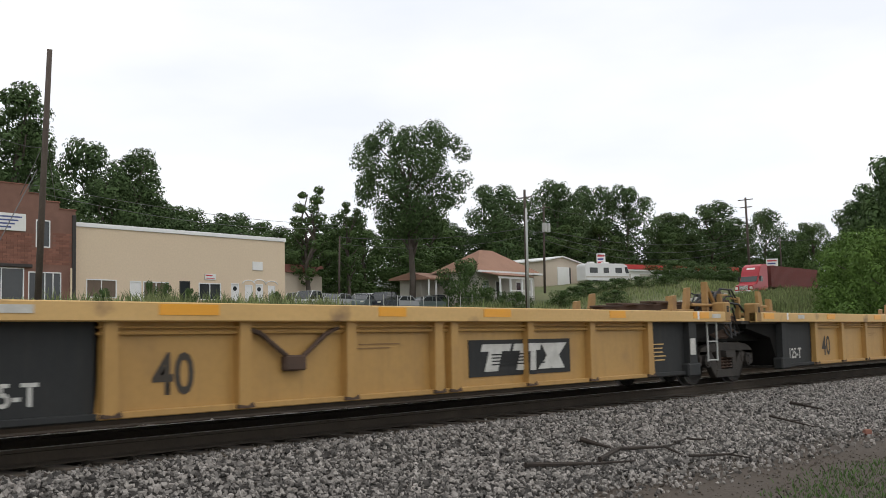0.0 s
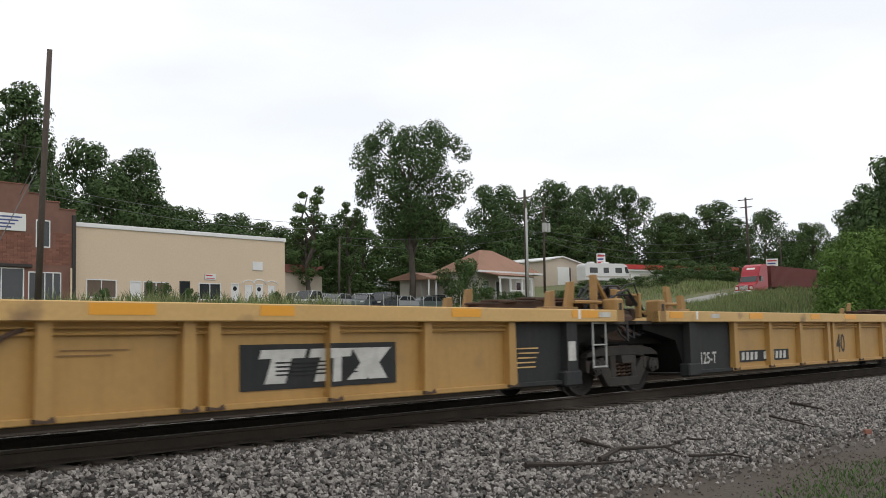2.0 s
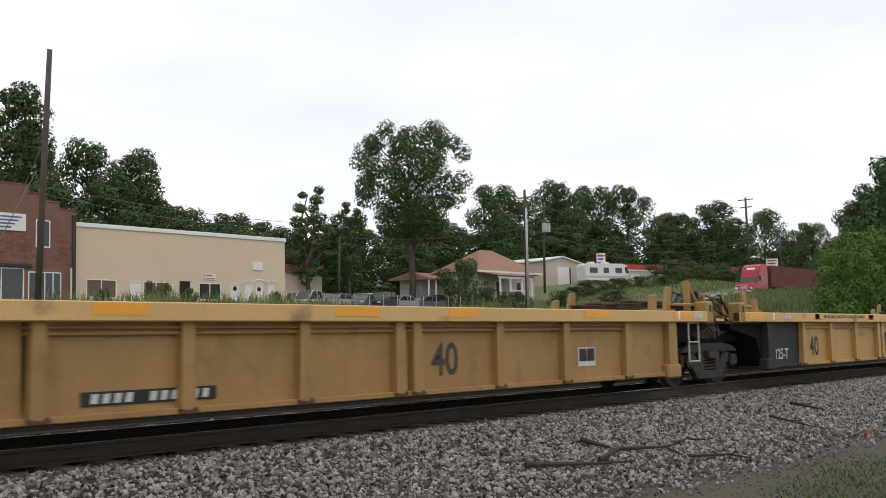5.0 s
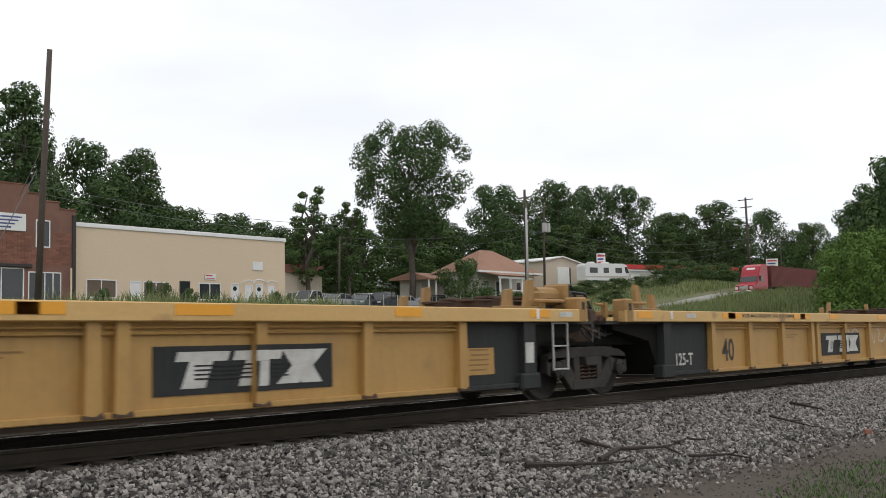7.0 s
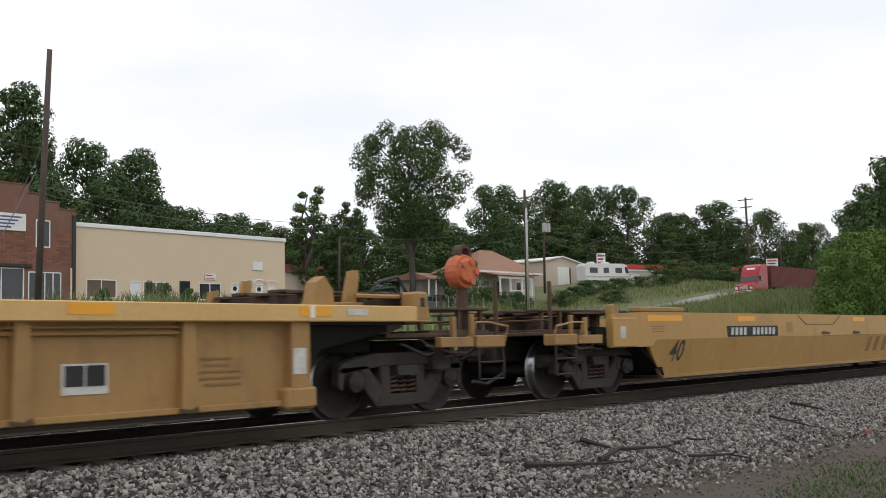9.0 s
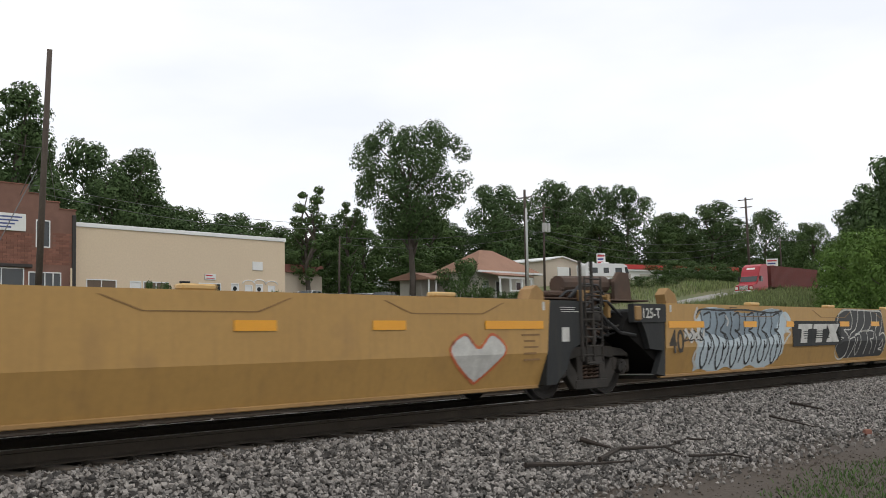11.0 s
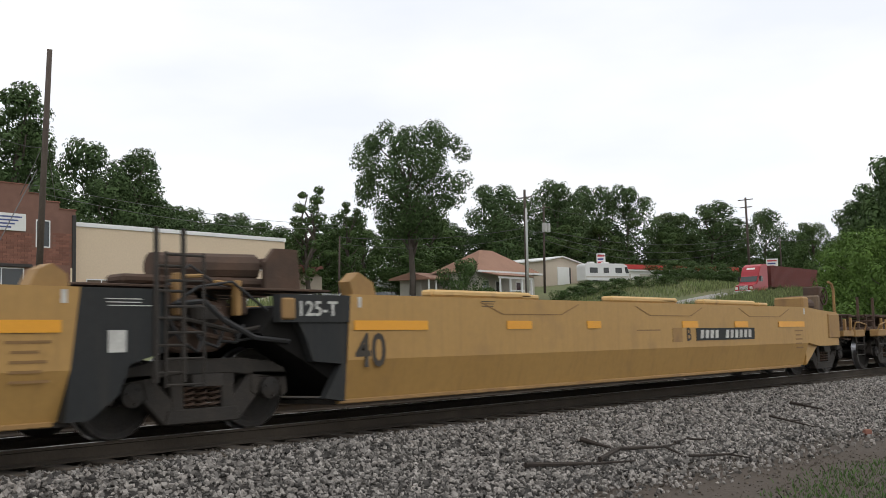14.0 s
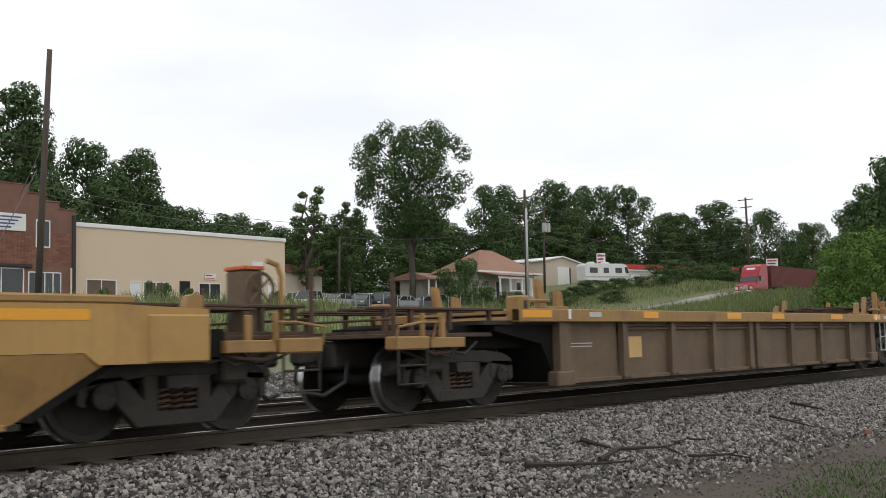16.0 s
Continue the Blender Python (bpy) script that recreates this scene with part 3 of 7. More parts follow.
def beam_unit(L=PITCH, black_ends=True, body="yellow", first=False, last=False, number=False, hook=False, seed=0, plain=False, mast=True, wide=False):
    """A ribbed well unit under a straight top chord, standing on the truck at its left end (x = 0)."""
    r = random.Random(seed)
    car = thing("well_car", "", "freight car")
    b = L - 2.04
    a, mid = b - 14.06, b - 7.275
    ya, yb = a + 1.78, b - 1.69
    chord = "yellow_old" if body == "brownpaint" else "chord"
    for s in (-1, 1):
        o, i = s * 1.53, s * 1.40
        lo, hi = min(o, i), max(o, i)
        x0, x1 = (0.85 if first else 0.53), (L + 0.05 if last else L - 0.64)
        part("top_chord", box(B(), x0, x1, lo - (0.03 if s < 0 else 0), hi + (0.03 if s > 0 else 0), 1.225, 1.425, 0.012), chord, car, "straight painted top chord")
        y0, y1 = s * 1.36, s * 1.38
        ylo, yhi = min(y0, y1), max(y0, y1)
        part("side_panel", box(B(), ya, yb, ylo, yhi, 0.30, 1.25), body, car, "flat ribbed side panel")
        endm = "black" if black_ends else body
        endr = body if number else endm
        part("end_panel", prism(B(), [(a, 0.30), (ya, 0.30), (ya + 0.12, 1.25), (a, 1.25)], ylo, yhi), endm, car)
        part("end_panel", prism(B(), [(yb, 0.30), (b, 0.30), (b, 1.25), (yb + 0.1, 1.25)], ylo - 0.002, yhi + 0.002), endr, car)
        for c0, c1, cm in ((a, ya, endm), (ya, yb, body), (yb, b, endr)):
            part("bottom_sill", box(B(), c0, c1, min(s * 1.33, s * 1.45), max(s * 1.33, s * 1.45), 0.26, 0.33, 0.01), cm, car)
        n = [ya + 0.12, ya + 1.78, ya + 3.41, mid + 0.03, mid + 0.36, mid + 2.12, mid + 3.81, yb + 0.06]
        for x in n:
            w = 0.075
            part("post", prism(B(), [(x - w - 0.02, 0.28), (x + w + 0.02, 0.28), (x + w, 1.25), (x - w, 1.25)], min(s * 1.38, s * 1.49), max(s * 1.38, s * 1.49)), body, car)
            if s < 0:
                part("rust_stain", prism(B(), [(x - w - 0.03, 0.278), (x + w + 0.05, 0.278), (x + w + 0.02, 0.34), (x + 0.02, 0.30), (x - w - 0.027, 0.32)], -1.497, -1.40), "rust", car)
        for x in (a + 0.08, b - 0.1):
            bm = prism(B(), [(x - 0.15, 0.46), (x + 0.15, 0.46), (x + 0.14, 1.25), (x - 0.14, 1.25)], min(s * 1.36, s * 1.5), max(s * 1.36, s * 1.5))
            box(bm, x - 0.24, x + 0.24, min(s * 1.3, s * 1.52), max(s * 1.3, s * 1.52), 0.22, 0.47, 0.03)
            part("end_post", bm, endm if x < mid else endr, car)
        bm = B()
        tube(bm, [(ya, s * 1.43, 1.17), (L * 0.3, s * 1.43, 1.165), (yb + 0.1, s * 1.43, 1.17)], 0.014, 6)
        tube(bm, [(ya, s * 1.42, 1.11), (yb + 0.1, s * 1.42, 1.11)], 0.02, 6)
        part("brake_pipe", bm, body, car)
        if hook and s < 0:
            x = ya + 2.52
            bm = B()
            tube(bm, [(x - 0.72, -1.42, 1.16), (x - 0.5, -1.44, 1.1), (x - 0.1, -1.45, 0.82), (x + 0.1, -1.45, 0.80), (x + 0.5, -1.44, 1.08), (x + 0.72, -1.42, 1.16)], 0.03, 6)
            box(bm, x - 0.16, x + 0.16, -1.49, -1.38, 0.66, 0.84, 0.02)
            part("release_lever", bm, "rust", car)
    # blocks added to fill the gap over each truck, shade put into their colour
    part("draft_sill", box(B(), -0.5, a, -1.05, 1.05, 0.84, 1.19, 0.02), "shade", car, "underframe over the truck, coloured as in deep shade")
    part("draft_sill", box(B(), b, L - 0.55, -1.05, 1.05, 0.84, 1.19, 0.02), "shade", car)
    bm = box(B(), a, b, -1.36, 1.36, 0.24, 0.29)
    for x in np.linspace(a + 0.3, b - 0.3, 9):
        box(bm, x - 0.1, x + 0.1, -1.34, 1.34, 0.29, 0.36, 0.01)
    part("floor", bm, "under", car, "dark well floor with cross bearers")
    # bulkheads coloured as if shadowed; the deck plate above also shades them
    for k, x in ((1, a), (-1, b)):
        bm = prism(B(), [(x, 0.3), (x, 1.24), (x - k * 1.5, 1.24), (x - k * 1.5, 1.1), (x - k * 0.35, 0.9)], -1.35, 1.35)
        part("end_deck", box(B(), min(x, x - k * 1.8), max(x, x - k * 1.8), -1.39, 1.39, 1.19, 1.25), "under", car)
        part("end_bulkhead", bm, "shade", car, "sloped end bulkhead, coloured as in deep shade")
    # deck gear at both ends
    for k, x in ((1, 0.85 if first else 0.53), (-1, L + 0.05 if last else L - 0.64)):
        for y0 in (-1.565, 1.285):
            bm = box(B(), min(x, x + k * 0.26), max(x, x + k * 0.26), y0, y0 + 0.28, 1.22, 1.62, 0.03)
            br = part("corner_bracket", bm, "yellow_old", car)
            part("keyhole", box(B(), min(x + k * 0.09, x + k * 0.17), max(x + k * 0.09, x + k * 0.17), y0 - 0.006, y0 + 0.004, 1.42, 1.54, 0.0), "under", br)
        for y0 in (-1.2, 0.95):
            bm = B()
            prism(bm, [(x + k * 1.0, 1.43), (x + k * 1.2, 1.43), (x + k * 1.08, 1.88), (x + k * 0.94, 1.9), (x + k * 0.93, 1.8)], y0, y0 + 0.07)
            prism(bm, [(x + k * 1.5, 1.43), (x + k * 1.68, 1.43), (x + k * 1.62, 1.72), (x + k * 1.5, 1.74)], y0, y0 + 0.1)
            box(bm, min(x + k * 0.9, x + k * 1.75), max(x + k * 0.9, x + k * 1.75), y0 - 0.04, y0 + 0.2, 1.43, 1.48, 0.008)
            part("lock_post", bm, "yellow_old", car)
        bm = B()
        box(bm, min(x + k * 0.4, x + k * 1.5), max(x + k * 0.4, x + k * 1.5), -1.1, 1.1, 1.36, 1.44, 0.01)
        tube(bm, [(x + k * 0.3, -1.3, 1.56), (x + k * 1.1, -1.3, 1.56)], 0.03, 6)
        part("container_guide", bm, "yellow_old", car)
    x = L - 0.45 if not last else L - 0.15
    bm = B()
    if last:
        prism(bm, [(x - 1.75, 1.43), (x - 1.4, 1.43), (x - 1.42, 1.62), (x - 1.55, 1.78), (x - 1.68, 1.7)], -1.45, -1.25)
        part("lock_post", bm, "yellow_old", car)
    elif mast:
        box(bm, x - 0.66, x - 0.58, -1.3, -1.18, 1.43, 2.02, 0.01)
        tube(bm, [(x - 0.6, -1.24, 2.0), (x - 0.15, -1.24, 1.5)], 0.045, 6)
        part("mast", bm, "yellow_old", car, "triangular yellow mast bracket")
    else:
        tube(bm, [(x - 0.75, -0.9, 1.66), (x - 0.2, -0.9, 1.66)], 0.15, 12)
        box(bm, x - 0.2, x - 0.08, -1.15, -0.7, 1.43, 1.86, 0.03)
        part("brake_cylinder", bm, "yellow_old", car, "round yellow brake cylinder")
        bm = B()
        box(bm, x - 0.95, x - 0.8, -1.2, -0.9, 1.43, 1.72, 0.03)
        part("valve", bm, "yellow_old", car)
    bm = B()
    for i in range(5):
        box(bm, x - 1.5 + 0.02 * i, x + 0.55, -0.95 + 0.4 * i, -0.68 + 0.4 * i, 1.60 + 0.03 * (i % 2), 1.64 + 0.03 * (i % 2), 0.008)
    for xx in (x - 1.3, x - 0.4, x + 0.4):
        box(bm, xx - 0.03, xx + 0.03, -0.9, 0.9, 1.43, 1.60)
    part("walkway_grating", bm, "rust", car, "rusty brown raised walkway grating")
    bm = prism(B(), [(x - 0.2, 0.9), (x + 0.75, 1.18), (x + 0.75, 1.55), (x + 0.35, 1.62), (x - 0.5, 1.36), (x - 0.5, 1.0)], -0.55, 0.55)
    part("articulated_connector", bm, "rust", car, "rusty tapered articulated connector")
    bm = B()
    tube(bm, [(x - 0.6, -0.9, 1.3), (x - 0.15, -1.0, 1.78), (x + 0.25, -0.95, 1.86), (x + 0.6, -0.9, 1.5)], 0.025, 6)
    tube(bm, [(x - 0.6, -0.8, 1.3), (x - 0.1, -0.85, 1.68), (x + 0.3, -0.8, 1.72), (x + 0.7, -0.8, 1.45)], 0.022, 6)
    part("air_hose", bm, "hose", car)
    if not last:
        joint_gear(car, L, 1.92 if mast else 1.74, seed)
    if mast and not last:
        bm = box(B(), x + 0.35, x + 0.62, -1.0, -0.6, 1.60, 1.86, 0.05)
        tube(bm, [(x + 0.3, -0.8, 1.74), (x + 0.75, -0.8, 1.78)], 0.07, 8)
        for q in range(4):
            tube(bm, [(x - 0.55 + 0.1 * q, -1.0 + 0.1 * q, 1.6), (x - 0.2, -1.02 + 0.1 * q, 1.72 + 0.04 * q), (x + 0.2, -1.0 + 0.1 * q, 1.86 - 0.03 * q), (x + 0.5, -0.9, 1.78)], 0.018, 5)
        part("valve_cluster", bm, "hose", car, "dark brake valves and cables")
    if not last:
        ladder(car, x - 1.05, x - 0.66, 0.48, 1.24, 3, -1.47, "palepole")
    # painted marks
    for x0 in (0.9, a + 2.4, a + 5.6, L - 8.4, L - 5.1, L - 2.2):
        w = r.choice((0.5, 0.62, 0.75))
        stripe(car, x0, x0 + w, 1.29, 1.405, -1.563)
    for x0 in (a + 0.1, b):
        stripe(car, x0, x0 + 0.07, 1.27, 1.42, -1.564, "white", "reflector")
        stripe(car, x0 + 0.6, x0 + 0.95, 1.30, 1.38, -1.564, "wornwhite", "data_label")
    if black_ends:
        writing("125-T", a + 0.56, a + 1.2, 0.43, 0.66, -1.386, "wornwhite", car)
        if not mast:
            part("data_panel", box(B(), yb + 0.2, yb + 0.85, -1.392, -1.384, 0.48, 0.86), body, car, "pale data panel with faded lines")
        data_block(car, yb + 0.25, yb + 0.85, 0.5, 0.85, -1.392, "faint" if number or not mast else "chord", 5, 4 + seed)
        stripe(car, b - 0.22, b - 0.02, 0.62, 0.92, -1.504, "wornwhite", "data_label")
    if number:
        if wide:
            number_plate(car, ya + 0.18, ya + 3.24, 0.335, 0.64, -1.388)
            chord_text(car)
        elif black_ends:
            number_plate(car, ya + 0.36, ya + 2.86, 0.42, 0.65, -1.388)
        else:
            number_plate(car, ya + 0.6, ya + 2.2, 0.40, 0.54, -1.388)
        writing("40", mid + 0.72, mid + 1.28, 0.5, 0.95, -1.386, "stencil", car)
        lb = stripe(car, mid + 4.25, mid + 4.75, 0.52, 0.82, -1.386, "wornwhite", "data_label")
        for q in (0, 0.23):
            part("dark_square", box(B(), mid + 4.28 + q, mid + 4.485 + q, -1.397, -1.391, 0.60, 0.80), "black", lb)
    elif plain:
        stripe(car, ya + 0.3, ya + 0.8, 0.62, 0.98, -1.386, "chord", "data_label")
        data_block(car, a + 0.3, a + 1.2, 0.8, 0.9, -1.386, "wornwhite", 2, 3)
    else:
        writing("40", ya + 0.65, ya + 1.17, 0.46, 0.91, -1.386, "stencil", car)
        logo_plate(car, mid + 0.76, mid + 3.27, 0.45, 0.97, -1.386)
        x = mid + 2.12
        pl = part("name_plate", box(B(), x - 0.088, x + 0.088, -1.496, -1.485, 0.45, 0.97), "black", car)
        part("white_block", box(B(), x - 0.088, x + 0.088, -1.503, -1.4965, 0.79, 0.91), "wornwhite", pl)
        part("white_block", prism(B(), [(x - 0.06, 0.51), (x + 0.075, 0.51), (x + 0.086, 0.788), (x - 0.04, 0.788)], -1.503, -1.4965), "wornwhite", pl)
        data_block(car, mid - 1.45, mid - 0.5, 0.86, 0.96, -1.386, "faint", 2, 9)
        if not mast:
            chord_text(car)
    if first:
        coupler_end(car, 0.0, -1)
    if last:
        coupler_end(car, L, 1)
    return car


def joint_gear(car, L, top, seed):
    """The tangle over a shared truck: castings, valves, drooping hoses, thin pipes and rods on both sides of the joint."""
    r = random.Random(40 + seed)
    bm = prism(B(), [(L - 0.62, 1.0), (L - 0.5, 1.42), (L - 0.1, 1.52), (L + 0.34, 1.44), (L + 0.5, 1.05), (L + 0.2, 0.9), (L - 0.3, 0.9)], -1.08, -0.62)
    bmesh.ops.bevel(bm, geom=bm.edges[:], offset=0.03, segments=1, affect="EDGES")
    part("joint_casting", bm, "rust", car, "brown rusty cast joint bracket")
    for i in range(9):
        x0, x1 = L - 0.75 + r.uniform(0, 0.4), L + 0.3 + r.uniform(0, 0.5)
        y, z = r.uniform(-1.3, -0.5), r.uniform(1.25, top - 0.2)
        bm = tube(B(), [(x0, y, z), (x0 + 0.3, y - 0.04, min(top, z + r.uniform(0.1, 0.3))), ((x0 + x1) / 2 + 0.1, y - 0.06, min(top, z + r.uniform(0.05, 0.28))), (x1, y, z - r.uniform(0.0, 0.3))], r.uniform(0.014, 0.024), 6)
        part("air_hose", bm, "hose", car, "black drooping air hose")
    for i in range(4):
        x0, y = L - 0.55 + 0.3 * i, -1.25 + 0.06 * i
        bm = tube(B(), [(x0, y, 1.3), (x0 + 0.1, y - 0.1, 1.02), (x0 + 0.3, y - 0.12, 0.9 + 0.05 * i), (x0 + 0.5, y, 1.2)], 0.02, 6)
        part("air_hose", bm, "hose", car, "black drooping air hose")
    for i in range(7):
        x, y, z = L - 0.55 + 0.18 * i, -1.18 + r.uniform(0, 0.4), 1.18 + r.uniform(0, top - 1.55)
        w = r.uniform(0.05, 0.11)
        part("brake_valve", box(B(), x - w, x + w, y - w, y + w, z, z + r.uniform(0.1, 0.22), 0.02), "rust", car, "rusty valve body")
    part("reservoir", tube(B(), [(L - 0.15, -1.1, 1.28), (L + 0.22, -1.1, 1.28)], 0.1, 10), "rust", car)
    part("brake_rod", tube(B(), [(L - 0.7, -1.2, 1.34), (L - 0.2, -1.25, 1.12), (L + 0.35, -1.2, 1.02)], 0.03, 6), "rust", car)
    part("brake_rod", tube(B(), [(L - 0.5, -0.9, top - 0.1), (L + 0.4, -0.85, top - 0.06)], 0.035, 6), "rust", car)
    bm = B()
    for dx, z1 in ((-0.42, top - 0.12), (0.38, top - 0.18)):
        box(bm, L + dx - 0.04, L + dx + 0.04, -1.28, -1.18, 1.3, z1, 0.01)
        tube(bm, [(L + dx, -1.23, z1 - 0.04), (L + dx * 0.2, -1.23, z1 - 0.02)], 0.022, 6)
    part("hose_bracket", bm, "yellow_old", car)


def coupler_end(car, x, k):
    """The draft end of a car: end sill, coupler, hanging hose, steps, hand brake stand."""
    bm = box(B(), min(x - k * 0.5, x + k * 1.75), max(x - k * 0.5, x + k * 1.75), -1.3, 1.3, 1.02, 1.08, 0.01)
    pf = part("end_platform", bm, "rust", car, "rusty slatted end platform")
    for i in range(6):
        y = -1.25 + 0.45 * i
        part("slat", box(B(), min(x + k * 0.4, x + k * 1.7), max(x + k * 0.4, x + k * 1.7), y, y + 0.3, 1.08, 1.12, 0.005), "rust", pf)
    bm = box(B(), min(x + k * 0.35, x + k * 1.05), max(x + k * 0.35, x + k * 1.05), -1.5, -1.38, 0.88, 1.02, 0.01)
    part("end_sill", bm, "yellow_old", car)
    bm = B()
    box(bm, min(x + k * 1.1, x + k * 1.75), max(x + k * 1.1, x + k * 1.75), -1.52, -1.3, 0.86, 1.04, 0.02)
    part("end_sill", bm, "yellow_old", car)
    bm = B()
    box(bm, min(x + k * 1.1, x + k * 1.75), max(x + k * 1.1, x + k * 1.75), 1.3, 1.52, 0.86, 1.04, 0.02)
    part("end_sill", bm, "yellow_old", car)
    bm = box(B(), min(x + k * 0.3, x + k * 1.7), max(x + k * 0.3, x + k * 1.7), -0.3, 0.3, 0.62, 1.0, 0.04)
    box(bm, min(x + k * 1.7, x + k * 2.15), max(x + k * 1.7, x + k * 2.15), -0.14, 0.14, 0.7, 0.98, 0.05)
    box(bm, min(x + k * 1.95, x + k * 2.2), max(x + k * 1.95, x + k * 2.2), -0.2, 0.05, 0.68, 1.0, 0.05)
    part("coupler", bm, "under", car)
    bm = tube(B(), [(x + k * 1.5, -0.35, 0.72), (x + k * 1.6, -0.4, 0.45), (x + k * 1.9, -0.3, 0.28), (x + k * 2.15, -0.2, 0.33)], 0.032, 7)
    part("brake_hose", bm, "hose", car)
    bm = B()
    x0, x1 = x + k * 1.15, x + k * 1.7
    tube(bm, [(x0, -1.5, 0.9), (x0, -1.5, 0.42), (x1, -1.5, 0.42), (x1, -1.5, 0.9)], 0.018, 6)
    tube(bm, [(x0, -1.5, 0.66), (x1, -1.5, 0.66)], 0.016, 6)
    part("step", bm, "under", car)
    for xx, hh, w in ((x + k * 1.12, 1.34, 0.03), (x + k * 1.68, 1.86, 0.022), (x + k * 0.72, 1.30, 0.045)):
        part("grab_post", box(B(), xx - w, xx + w, -1.43, -1.37, 1.0, hh, 0.008), "rust" if w < 0.03 else "yellow_old", car)
    bm = B()
    tube(bm, [(x + k * 1.72, -1.38, 1.26), (x + k * 1.72, 0.8, 1.26)], 0.018, 6)
    tube(bm, [(x + k * 1.72, 0.8, 1.0), (x + k * 1.72, 0.8, 1.75)], 0.025, 6)
    part("hand_rail", bm, "rust", car)
    bm = B()
    for y in (-1.22, -0.7, 0.1, 0.75):
        box(bm, min(x - k * 0.9, x + k * 1.75), max(x - k * 0.9, x + k * 1.75), y, y + 0.26, 1.40, 1.435, 0.006)
    for d in (-0.6, 0.3, 1.1, 1.6):
        for y in (-1.2, 0.9):
            box(bm, x + k * d - 0.03, x + k * d + 0.03, y, y + 0.06, 1.12, 1.40)
    part("crossover_grating", bm, "rust", car, "dark rusty crossover grating on short legs")
    bm = B()
    for i, (d, y) in enumerate(((0.2, -1.25), (0.55, -1.28), (0.95, -1.22))):
        tube(bm, [(x + k * (d - 0.4), y, 0.95 + 0.05 * i), (x + k * d, y - 0.1, 0.78 - 0.04 * i), (x + k * (d + 0.45), y - 0.05, 0.86), (x + k * (d + 0.6), y, 1.05)], 0.018, 6)
    box(bm, min(x + k * 0.5, x + k * 0.85), max(x + k * 0.5, x + k * 0.85), -1.25, -0.9, 0.55, 0.85, 0.04)
    tube(bm, [(x + k * 0.6, -1.0, 0.62), (x + k * 1.35, -0.9, 0.62)], 0.11, 10)
    part("brake_rigging", bm, "under", car, "dark brake cylinder and rods")
    bm = B()
    tube(bm, [(x + k * 1.02, -1.5, 1.0), (x + k * 1.02, -1.56, 1.22), (x + k * 1.3, -1.56, 1.22), (x + k * 1.75, -1.56, 1.16), (x + k * 1.75, -1.5, 0.95)], 0.018, 6)
    part("grab_iron", bm, "yellow_old", car)
    bm = tube(B(), [(x + k * 0.25, -1.3, 0.92), (x + k * 0.6, -1.42, 0.82), (x + k * 0.95, -1.42, 0.80), (x + k * 1.1, -1.4, 0.88)], 0.022, 6)
    part("release_rod", bm, "rust", car)


